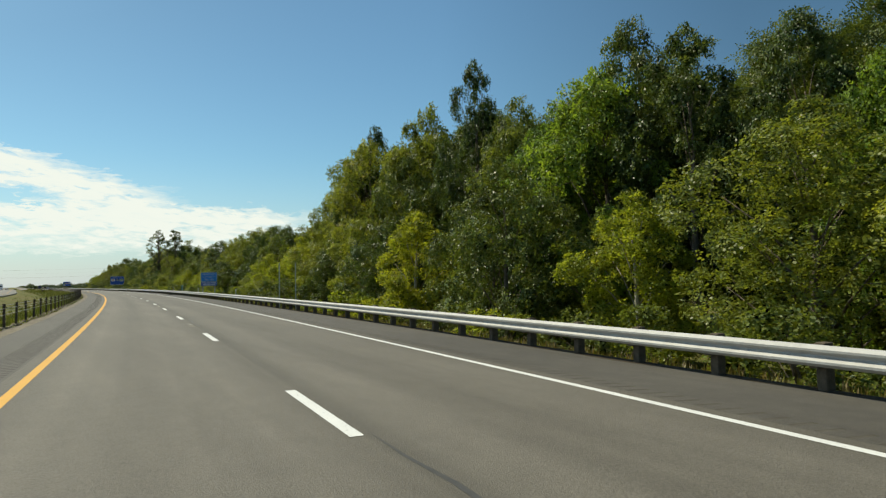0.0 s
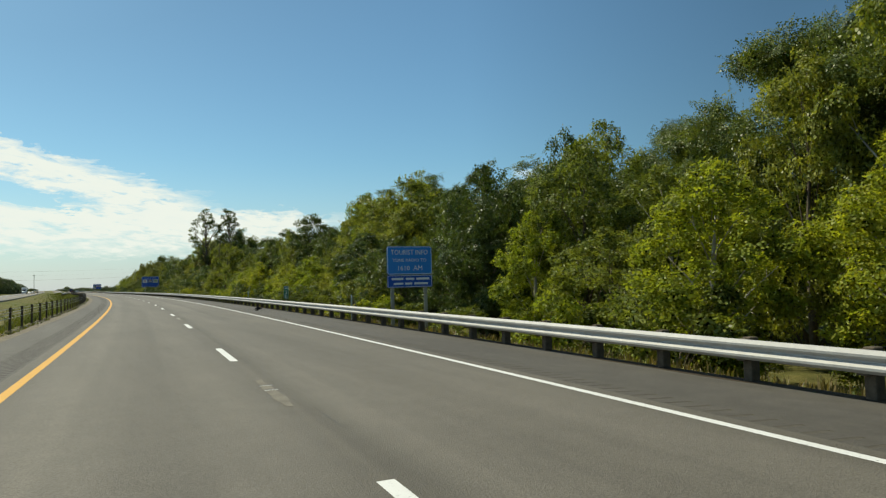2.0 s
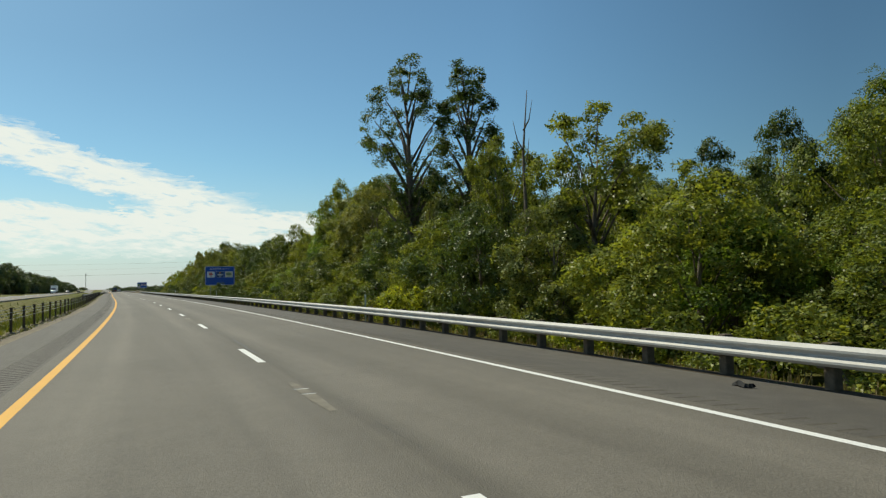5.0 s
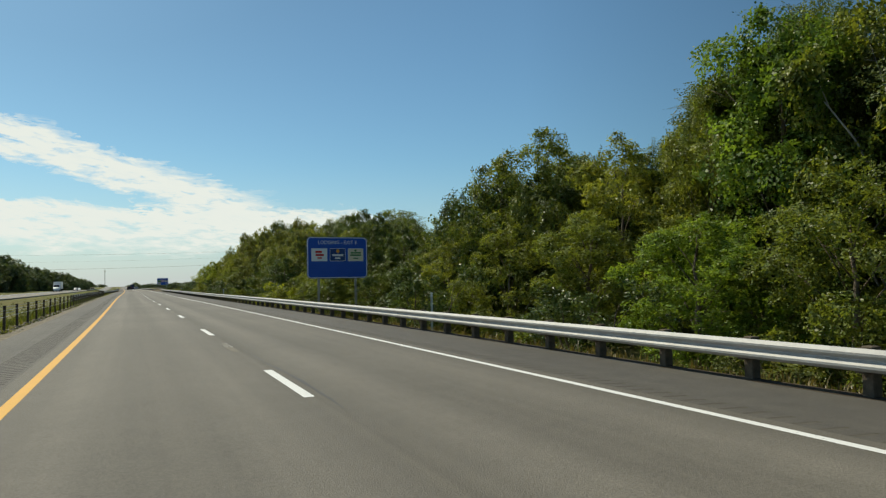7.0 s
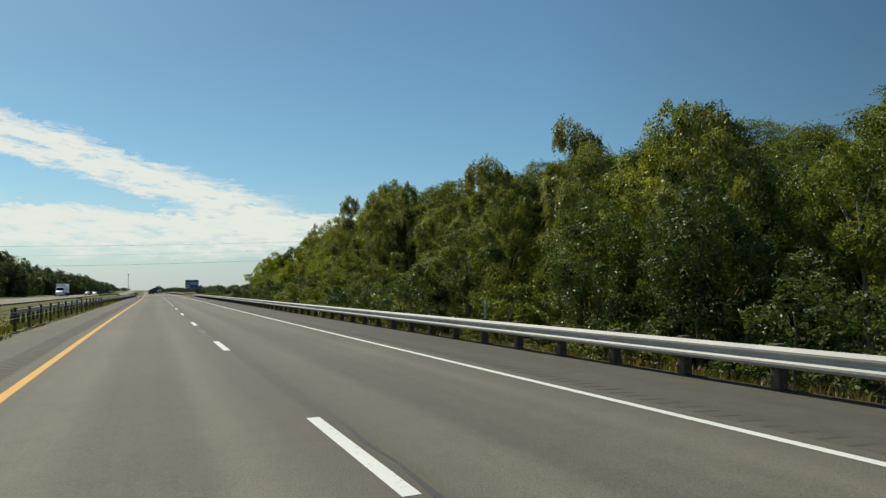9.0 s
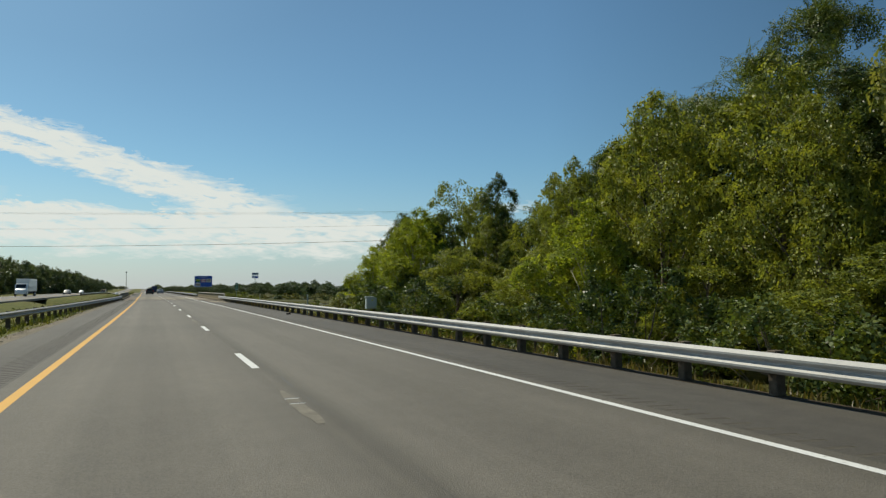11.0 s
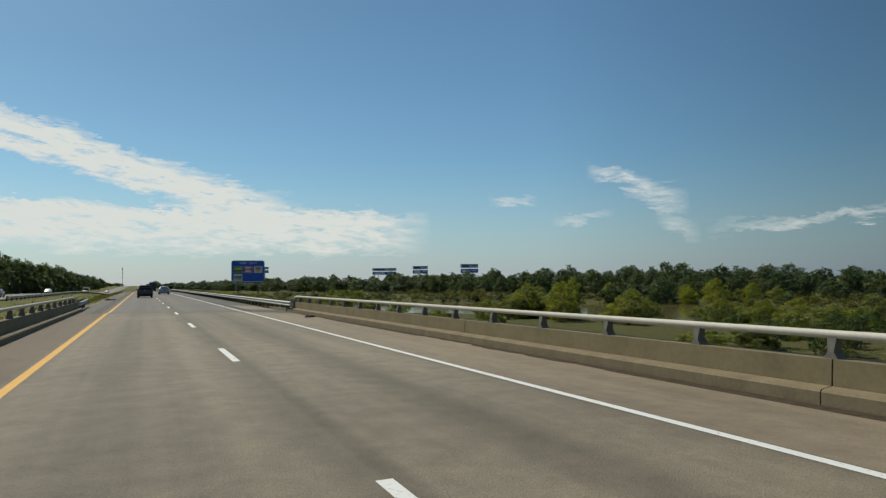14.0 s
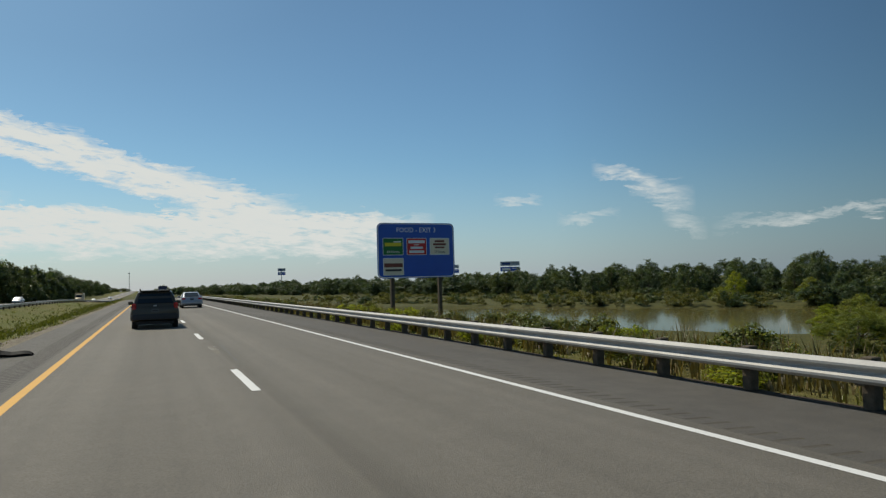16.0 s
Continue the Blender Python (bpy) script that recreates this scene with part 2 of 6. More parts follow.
def worn_paint(name, colour, under, wear):
    mat, nt, b = nodes_of(name)
    n = noise_tex(nt, 16, 6, 0.75)
    w = noise_tex(nt, 1.1, 3, 0.6)
    col = mixc(nt, ramp(nt, n, [(wear - 0.05, (0, 0, 0)), (wear + 0.05, (1, 1, 1))]), under, mixc(nt, w, tuple(c * 0.82 for c in colour), colour))
    nt.links.new(col, b.inputs["Base Color"])
    b.inputs["Roughness"].default_value = 0.6
    bump(nt, b, n, 0.002)
    return mat


def leaf(name, stops, glow, cell=10.0, cover=0.44, gloss=0.28):
    """Foliage: each blade of the mesh is a spray of small leaves, cut out by a cell pattern; every small leaf has its own colour and tilt,
    lets light through and has a faint waxy sheen."""
    mat = bpy.data.materials.new(name)
    mat.use_nodes = True
    nt = mat.node_tree
    nt.nodes.clear()
    N, link = nt.nodes.new, nt.links.new
    geo, info, tc = N("ShaderNodeNewGeometry"), N("ShaderNodeObjectInfo"), N("ShaderNodeTexCoord")

    def m(op, a, b, clamp=False):
        n = N("ShaderNodeMath")
        n.operation, n.use_clamp = op, clamp
        for i, v in enumerate((a, b)):
            if isinstance(v, (int, float)):
                n.inputs[i].default_value = v
            else:
                link(v, n.inputs[i])
        return n.outputs[0]

    vor = N("ShaderNodeTexVoronoi")
    vor.inputs["Scale"].default_value = cell
    link(tc.outputs["Object"], vor.inputs["Vector"])
    sep = N("ShaderNodeSeparateColor")
    link(vor.outputs["Color"], sep.inputs[0])
    pick = m("ADD", m("MULTIPLY", sep.outputs[0], 0.45), m("MULTIPLY", geo.outputs["Random Per Island"], 0.2))
    pick = m("ADD", pick, m("MULTIPLY", info.outputs["Random"], 0.38))
    col = ramp(nt, pick, stops)
    lump = noise_tex(nt, 0.55, 3, 0.6)
    col = mixc(nt, 0.7, col, ramp(nt, lump, [(0.3, (0.72, 0.82, 0.86)), (0.7, (1.9, 1.88, 1.5))]), "MULTIPLY")
    # tilt of each small leaf
    sub, mul, add, nor = N("ShaderNodeVectorMath"), N("ShaderNodeVectorMath"), N("ShaderNodeVectorMath"), N("ShaderNodeVectorMath")
    sub.operation, mul.operation, add.operation, nor.operation = "SUBTRACT", "SCALE", "ADD", "NORMALIZE"
    link(vor.outputs["Color"], sub.inputs[0])
    sub.inputs[1].default_value = (0.5, 0.5, 0.5)
    link(sub.outputs[0], mul.inputs[0])
    mul.inputs["Scale"].default_value = 1.5
    link(mul.outputs[0], add.inputs[0])
    link(geo.outputs["Normal"], add.inputs[1])
    link(add.outputs[0], nor.inputs[0])
    p = N("ShaderNodeBsdfPrincipled")
    p.inputs["Roughness"].default_value, p.inputs["Specular IOR Level"].default_value = 0.42, gloss
    link(col, p.inputs["Base Color"])
    link(nor.outputs[0], p.inputs["Normal"])
    tr = N("ShaderNodeBsdfTranslucent")
    link(mixc(nt, 1.0, col, (1.35, 1.3, 0.6), "MULTIPLY"), tr.inputs[0])
    mx = N("ShaderNodeMixShader")
    mx.inputs[0].default_value = glow
    link(p.outputs[0], mx.inputs[1])
    link(tr.outputs[0], mx.inputs[2])
    out = N("ShaderNodeOutputMaterial")
    if cover:
        gap = N("ShaderNodeBsdfTransparent")
        cut = N("ShaderNodeMixShader")
        link(m("GREATER_THAN", vor.outputs["Distance"], cover), cut.inputs[0])
        link(mx.outputs[0], cut.inputs[1])
        link(gap.outputs[0], cut.inputs[2])
        link(cut.outputs[0], out.inputs[0])
    else:
        link(mx.outputs[0], out.inputs[0])
    return mat


M = {
    "asphalt": asphalt("pale_asphalt", 0.13, 0.185, (1.0, 0.93, 0.82), 0.2),
    "lanes": lane_asphalt("lane_asphalt", 0.12, 0.17, (1.0, 0.905, 0.74)),
    "shoulder": asphalt("shoulder_asphalt", 0.073, 0.115, (1.0, 0.905, 0.76), 0.45),
    "deckslab": lane_asphalt("worn_bridge_deck", 0.145, 0.245, (1.0, 0.85, 0.61), 0.55),
    "deck": asphalt("bridge_deck_concrete", 0.19, 0.3, (1.0, 0.8, 0.55), 0.5),
    "deckdirt": asphalt("dirty_deck_edge", 0.1, 0.165, (1.0, 0.73, 0.46), 0.5),
    "silt": plain("silt_brown", (0.06, 0.045, 0.03), 0.95, 0, 0.5, 6.0, 0.2, 0.01),
    "concrete": plain("parapet_concrete", (0.185, 0.15, 0.084), 0.9, 0, 0.22, 1.2, 0.3, 0.004),
    "curb": plain("curb_concrete", (0.2, 0.16, 0.1), 0.9, 0, 0.25, 2.0, 0.3, 0.004),
    "gravel": plain("gravel_edge", (0.2, 0.172, 0.128), 0.95, 0, 0.65, 3.0, 0.2, 0.03),
    "palepatch": plain("pale_worn_patch", (0.2, 0.183, 0.15), 0.9, 0, 0.35, 3.0, 0.2, 0.004),
    "stone": plain("pale_limestone_chips", (0.34, 0.3, 0.23), 0.9, 0, 0.5, 5.0, 0.2),
    "tar": plain("tar_seal", (0.06, 0.057, 0.052), 0.6, 0, 0.3, 8.0, 0.5),
    "yellow": worn_paint("yellow_line_paint", (0.74, 0.37, 0.014), (0.12, 0.11, 0.1), 0.33),
    "white": worn_paint("white_line_paint", (0.8, 0.8, 0.77), (0.13, 0.13, 0.12), 0.36),
    "galv": plain("galvanised_steel", (0.425, 0.42, 0.4), 0.6, 0.15, 0.16, 2.0, 0.4),
    "groove": plain("milled_groove", (0.094, 0.084, 0.068), 0.9, 0, 0.3, 9.0, 0.2),
    # left strip's grooves, coloured darker than those on the right
    "groovedark": plain("dark_milled_groove", (0.045, 0.04, 0.033), 0.9, 0, 0.3, 9.0, 0.2),
    "galvdark": plain("weathered_galvanised_post", (0.07, 0.052, 0.036), 0.8, 0.05, 0.4, 5.0),
    "wood": plain("weathered_timber_block", (0.105, 0.085, 0.062), 0.9, 0, 0.45, 9.0, 0.15, 0.004),
    "alu": plain("aluminium_pipe", (0.52, 0.49, 0.42), 0.6, 0.0, 0.12, 3.0, 0.3),
    "alupost": plain("aluminium_rail_post", (0.15, 0.14, 0.115), 0.6, 0.1, 0.3, 5.0, 0.3),
    "steel": plain("dull_sign_post_steel", (0.33, 0.34, 0.33), 0.5, 0.7, 0.2, 5.0),
    "cable": plain("steel_cable", (0.3, 0.3, 0.3), 0.5, 0.8, 0.1, 9.0),
    "blue": plain("blue_sign_sheeting", (0.008, 0.085, 0.46), 0.3, 0, 0.08, 1.0),
    # lighter copy of the sign blue, with sun glare put into its colour
    "glareblue": plain("glare_blue_sign_sheeting", (0.02, 0.24, 0.7), 0.32, 0, 0.06, 1.0),
    "green": plain("green_sign_sheeting", (0.0, 0.16, 0.09), 0.35, 0, 0.08, 1.0),
    "signwhite": plain("white_sign_legend", (0.78, 0.8, 0.82), 0.4, 0, 0.04, 2.0),
    "signback": plain("bare_aluminium", (0.45, 0.46, 0.47), 0.5, 0.7, 0.1, 2.0),
    "bark": plain("bark", (0.16, 0.13, 0.1), 0.9, 0, 0.45, 7.0, 0.2, 0.02),
    "palebark": plain("pale_bark", (0.36, 0.33, 0.28), 0.85, 0, 0.4, 5.0, 0.2, 0.01),
    "rubber": plain("black_rubber", (0.018, 0.018, 0.018), 0.75, 0, 0.3, 12.0, 0.3),
    "plastic": plain("black_plastic", (0.025, 0.025, 0.027), 0.6, 0, 0.15, 9.0),
    "box": plain("pale_grey_cabinet", (0.5, 0.55, 0.53), 0.5, 0, 0.08, 4.0),
    "leaf": leaf("leaf_green", [(0.0, (0.075, 0.108, 0.032)), (0.4, (0.14, 0.168, 0.042)), (0.75, (0.225, 0.244, 0.052)), (1.0, (0.315, 0.288, 0.06))], 0.42),
    "leafdark": leaf("leaf_dark_green", [(0.0, (0.046, 0.073, 0.028)), (0.6, (0.086, 0.117, 0.035)), (1.0, (0.165, 0.18, 0.044))], 0.33, gloss=0.3),
    "leafyellow": leaf("leaf_yellow_green", [(0.0, (0.13, 0.175, 0.034)), (0.5, (0.225, 0.26, 0.042)), (1.0, (0.33, 0.315, 0.052))], 0.54),
    "leaffresh": leaf("leaf_fresh_green", [(0.0, (0.078, 0.136, 0.032)), (0.5, (0.14, 0.208, 0.043)), (1.0, (0.23, 0.288, 0.056))], 0.5),
    "leafolive": leaf("leaf_olive", [(0.0, (0.105, 0.134, 0.038)), (0.5, (0.185, 0.207, 0.05)), (1.0, (0.285, 0.282, 0.062))], 0.46),
    "leafrust": leaf("leaf_turning", [(0.0, (0.095, 0.124, 0.042)), (0.5, (0.168, 0.184, 0.062)), (1.0, (0.255, 0.235, 0.082))], 0.36),
    # green with more blue: distance haze is put into the leaf colour
    "farleaf": leaf("far_hazed_foliage", [(0.0, (0.05, 0.077, 0.048)), (0.6, (0.086, 0.115, 0.058)), (1.0, (0.15, 0.158, 0.062))], 0.32, 3.2, 0.5),
    "olive": leaf("olive_scrub", [(0.0, (0.07, 0.085, 0.032)), (0.6, (0.13, 0.14, 0.045)), (1.0, (0.24, 0.21, 0.075))], 0.3, 3.2, 0.5),
    "grass": leaf("grass_blades", [(0.0, (0.062, 0.08, 0.02)), (0.5, (0.126, 0.136, 0.033)), (1.0, (0.235, 0.205, 0.066))], 0.3, 9.0, 0),
    "dry": leaf("dry_weeds", [(0.0, (0.076, 0.068, 0.028)), (0.5, (0.146, 0.112, 0.052)), (1.0, (0.25, 0.19, 0.104))], 0.3, 9.0, 0),
}


# ---------------------------------------------------------------- mesh helpers
def raw_mesh(name, verts, faces, mat=None, smooth=False):
    me = bpy.data.meshes.new(name)
    me.from_pydata([tuple(v) for v in verts], [], [tuple(f) for f in faces])
    if mat:
        me.materials.append(M[mat] if isinstance(mat, str) else mat)
    if smooth:
        me.polygons.foreach_set("use_smooth", [True] * len(me.polygons))
    me.update()
    return me


def tri_mesh(name, verts, tris, mat):
    """A mesh from big arrays of vertices and triangles."""
    me = bpy.data.meshes.new(name)
    n, t = len(verts), len(tris)
    me.vertices.add(n)
    me.vertices.foreach_set("co", np.asarray(verts, dtype=np.float32).ravel())
    me.loops.add(t * 3)
    me.loops.foreach_set("vertex_index", np.asarray(tris, dtype=np.int32).ravel())
    me.polygons.add(t)
    me.polygons.foreach_set("loop_start", np.arange(0, t * 3, 3, dtype=np.int32))
    me.materials.append(M[mat])
    me.update(calc_edges=True)
    me.validate()
    return me


def part(name, me, parent, label="", m=None):
    """One mesh object under a thing or a part. me is a mesh or a bmesh's mesh."""
    ob = new(name, me)
    ob.parent = parent
    if m is not None:
        ob.matrix_basis = m
    if label:
        tagged(ob, label)
    return ob


def thing(name, m, label, category, group="", kind=""):
    ob = new(name)
    ob.empty_display_size = 0.2
    ob.matrix_basis = m
    return tagged(ob, label, category, group, kind)


def box_mesh(name, x, y, z, mat, bevel=0.0, at_=(0, 0, 0)):
    bm = bmesh.new()
    bmesh.ops.create_cube(bm, size=1.0)
    for v in bm.verts:
        v.co = Vector((v.co.x * x + at_[0], v.co.y * y + at_[1], v.co.z * z + at_[2]))
    if bevel:
        bmesh.ops.bevel(bm, geom=bm.edges[:], offset=bevel, segments=1, affect="EDGES", profile=0.7)
    me = bpy.data.meshes.new(name)
    bm.to_mesh(me)
    bm.free()
    me.materials.append(M[mat])
    return me


def tube(verts, faces, pts, radii, sides=7):
    """Adds a bent, tapered tube to the lists."""
    base = len(verts)
    up = Vector((0.13, 0.21, 0.97))
    for i, p in enumerate(pts):
        p = Vector(p)
        a = Vector(pts[min(i + 1, len(pts) - 1)]) - Vector(pts[max(i - 1, 0)])
        a = a.normalized() if a.length > 1e-6 else Vector((0, 0, 1))
        u = a.cross(up if abs(a.dot(up)) < 0.95 else Vector((1, 0, 0))).normalized()
        w = a.cross(u)
        for k in range(sides):
            q = 2 * math.pi * k / sides
            verts.append(p + (u * math.cos(q) + w * math.sin(q)) * radii[i])
    for i in range(len(pts) - 1):
        for k in range(sides):
            a, b = base + i * sides + k, base + i * sides + (k + 1) % sides
            faces.append((a, b, b + sides, a + sides))
    faces.append(tuple(base + k for k in range(sides))[::-1])
    faces.append(tuple(base + (len(pts) - 1) * sides + k for k in range(sides)))


def tube_mesh(name, pts, radii, mat, sides=8):
    v, f = [], []
    tube(v, f, pts, radii, sides)
    return raw_mesh(name, v, f, mat, True)


def strip(name, stations, profile, mat, closed=False, smooth=False):
    """A mesh swept along the road. profile: [(d, z)] or a function of s that gives it."""
    verts, faces = [], []
    for s in stations:
        pr = profile(s) if callable(profile) else profile
        verts += [at(s, d, z) for d, z in pr]
    n = len(pr)
    for i in range(len(stations) - 1):
        for k in range(n if closed else n - 1):
            a, b = i * n + k, i * n + (k + 1) % n
            faces.append((a, b, b + n, a + n))
    if closed:
        faces.append(tuple(range(n))[::-1])
        faces.append(tuple(range((len(stations) - 1) * n, len(stations) * n)))
    return raw_mesh(name, verts, faces, mat, smooth)


def span(a, b, step):
    n = max(1, int(round((b - a) / step)))
    return [a + (b - a) * i / n for i in range(n + 1)]


def lettering(text, size, mat, parent, m, name="lettering", squeeze=1.0):
    cu = bpy.data.curves.new("letters", "FONT")
    cu.body, cu.size, cu.align_x, cu.align_y, cu.extrude = text, size, "CENTER", "CENTER", 0.002
    cu.resolution_u = 2
    tmp = new("tmp_text", cu)
    me = bpy.data.meshes.new_from_object(tmp.evaluated_get(bpy.context.evaluated_depsgraph_get()))
    bpy.data.objects.remove(tmp)
    me.materials.clear()
    me.materials.append(M[mat])
    return part(name, me, parent, "", m @ Matrix.Diagonal((squeeze, 1, 1, 1)))


# ---------------------------------------------------------------- ground
SHOULDER_FALL = 0.052
WATER_Z = -5.6


def smooth01(x):
    x = np.clip(x, 0, 1)
    return x * x * (3 - 2 * x)


def value_noise(x, y, seed):
    """Cheap smooth noise on arrays, -1 to 1."""
    r = np.random.RandomState(seed)
    out = np.zeros_like(x)
    for k in range(7):
        fx, fy, ph = r.uniform(-1, 1), r.uniform(-1, 1), r.uniform(0, 6.28)
        out += np.sin(x * fx + y * fy + ph)
    return out / 3.2


def lake_field(s, d):
    """Positive inside the lake, in metres from its shore (roughly)."""
    p = d + 0.45 * (s - 588)
    wob = value_noise(s * 0.06, d * 0.06, 4) * 5
    return np.minimum(np.minimum(p - 50 + wob, 134 + wob - p), np.minimum(s - 455, 690 - s))


def ground_z(s, d):
    s, d = np.asarray(s, float), np.asarray(d, float)
    open_ = smooth01((s - 400) / 45)
    low = -1.9 - 3.1 * open_
    reach = 7.0 + 22.0 * open_
    right = -0.34 + (low + 0.34) * smooth01((d - 7.3) / reach)
    right += value_noise(s * 0.35, d * 0.35, 1) * 0.22 * smooth01((d - 8.5) / 6)
    left = -0.12 - 0.9 * smooth01((-d - 6.6) / 5) * (1 - smooth01((-d - 13) / 6)) - 0.15 * smooth01((-d - 20) / 3)
    left -= 0.16 * smooth01((-d - 6.3) / 1.2) * 0.5
    left += value_noise(s * 0.3, d * 0.5, 2) * 0.07 * smooth01((-d - 7) / 3) * (1 - smooth01((-d - 17) / 2))
    left += 1.2 * smooth01((-d - 42) / 25)
    z = np.where(d > 0, right, left)
    z = np.where((d > -6.3) & (d < 7.3), -0.34, z)
    z = np.where((d < -19.5) & (d > -33.5), -0.34, z)
    # the creek under the bridge
    line = 479 - 0.58 * d
    creek = smooth01(1 - np.abs(s - line) / 17.0) * (1 - smooth01((-d - 60) / 30))
    z = z - 4.2 * creek * (np.abs(d) < 300)
    # the lake bed
    lf = lake_field(s, d)
    z = np.where(d > 20, z - 2.4 * smooth01((lf + 1.5) / 9.0), z)
    far = smooth01((np.abs(d) - 300) / 500)
    return z + far * 3.0


def ground():
    ys = np.concatenate([np.arange(-380, -60, 20), np.arange(-60, 760, 2.6), np.arange(760, 1300, 15), np.geomspace(1300, 4500, 26)])
    near = np.concatenate([np.arange(-40, -4, 1.0), [-3, 0, 3, 6, 7, 7.4, 7.8], np.arange(8.5, 32, 1.1), np.arange(32, 70, 2.6), np.arange(70, 170, 6)])
    us = np.concatenate([-np.geomspace(3200, 45, 26), near, np.geomspace(180, 3200, 24)])
    U, Y = np.meshgrid(us, ys)
    X = np.interp(Y, YS, XS) + U
    S = np.interp(Y, YS, ST)
    A = np.interp(S, ST, TH)
    Z = ground_z(S, U * np.cos(A)) + rise(S, U * np.cos(A))
    n, k = U.shape
    verts = np.stack([X, Y, Z], -1).reshape(-1, 3)
    i = (np.arange(n - 1)[:, None] * k + np.arange(k - 1)[None]).ravel()
    tris = np.concatenate([np.stack([i, i + 1, i + k + 1], 1), np.stack([i, i + k + 1, i + k], 1)])
    mat, nt, b = nodes_of("grass_and_soil")
    tuft = noise_tex(nt, 1.4, 6, 0.7)
    fine = noise_tex(nt, 14, 5, 0.7)
    wide = noise_tex(nt, 0.06, 4, 0.55)
    green = ramp(nt, tuft, [(0.3, (0.065, 0.08, 0.023)), (0.52, (0.125, 0.135, 0.036)), (0.75, (0.22, 0.19, 0.07))])
    straw = ramp(nt, tuft, [(0.3, (0.1, 0.095, 0.031)), (0.7, (0.2, 0.172, 0.062))])
    col = mixc(nt, ramp(nt, wide, [(0.42, (0, 0, 0)), (0.6, (1, 1, 1))]), green, straw)
    # rank marsh growth and wet soil on the low ground beside the pond
    low = nt.nodes.new("ShaderNodeTexCoord")
    sx = nt.nodes.new("ShaderNodeSeparateXYZ")
    nt.links.new(low.outputs["Object"], sx.inputs[0])
    mr = nt.nodes.new("ShaderNodeMapRange")
    mr.inputs[1].default_value, mr.inputs[2].default_value, mr.inputs[3].default_value, mr.inputs[4].default_value = -4.2, -1.2, 1.0, 0.0
    nt.links.new(sx.outputs[2], mr.inputs[0])
    marsh = ramp(nt, tuft, [(0.3, (0.04, 0.047, 0.017)), (0.52, (0.082, 0.083, 0.028)), (0.75, (0.15, 0.125, 0.05))])
    col = mixc(nt, mr.outputs[0], col, marsh)
    col = mixc(nt, 0.55, col, ramp(nt, fine, [(0.3, (0.5, 0.5, 0.5)), (0.7, (1.45, 1.45, 1.4))]), "MULTIPLY")
    nt.links.new(col, b.inputs["Base Color"])
    b.inputs["Roughness"].default_value, b.inputs["Specular IOR Level"].default_value = 0.95, 0.15
    bump(nt, b, fine, 0.06)
    M["ground"] = mat
    me = tri_mesh("ground", verts, tris, "ground")
    me.polygons.foreach_set("use_smooth", [True] * len(me.polygons))
    tagged(new("ground", me), "uneven grass verge, median and fields beside a highway", "ground", kind="structure")


ground()


def water():
    mat, nt, b = nodes_of("still_pond_water")
    rip = noise_tex(nt, 0.9, 4, 0.6, stretch=(1, 2.5, 1))
    b.inputs["Base Color"].default_value = (0.108, 0.096, 0.037, 1)
    b.inputs["Roughness"].default_value, b.inputs["IOR"].default_value = 0.07, 1.33
    b.inputs["Specular IOR Level"].default_value = 0.055
    bump(nt, b, rip, 0.0008, 0.25)
    M["water"] = mat
    v = [at(452, 30, WATER_Z), at(452, 210, WATER_Z), at(700, 160, WATER_Z), at(700, 20, WATER_Z)]
    tagged(new("water", raw_mesh("water", v, [(0, 1, 2, 3)], "water")), "still murky green pond beside the highway", "water", kind="structure")


water()


# ---------------------------------------------------------------- road
S0, S1 = -90.0, 3600.0
DECK_A, DECK_B, SKEW = 456.8, 497.1, -0.5


def fall(d):
    return -SHOULDER_FALL * max(0.0, d - 3.7)


def long_span(a, b, step):
    """Stations that grow longer far down the road."""
    out = span(a, min(b, 760), step)
    s = 760
    while s < b:
        s = min(b, s + 25)
        out.append(s)
    return out


def dash_off(s):
    """Sideways drift of the painted lane line."""
    return float(np.interp(s, [0, 60, 92, 135, 400, 420, 436, 470, 535, 600], [0, 0, -0.08, 0, 0, -0.02, 0.1, 0.05, -0.09, 0]))


def dash_strip(s, z):
    o = dash_off(s)
    return strip("lane_dash", span(s - 3.1, s, 1.1), [(o - 0.075, z), (o + 0.075, z)], "white")


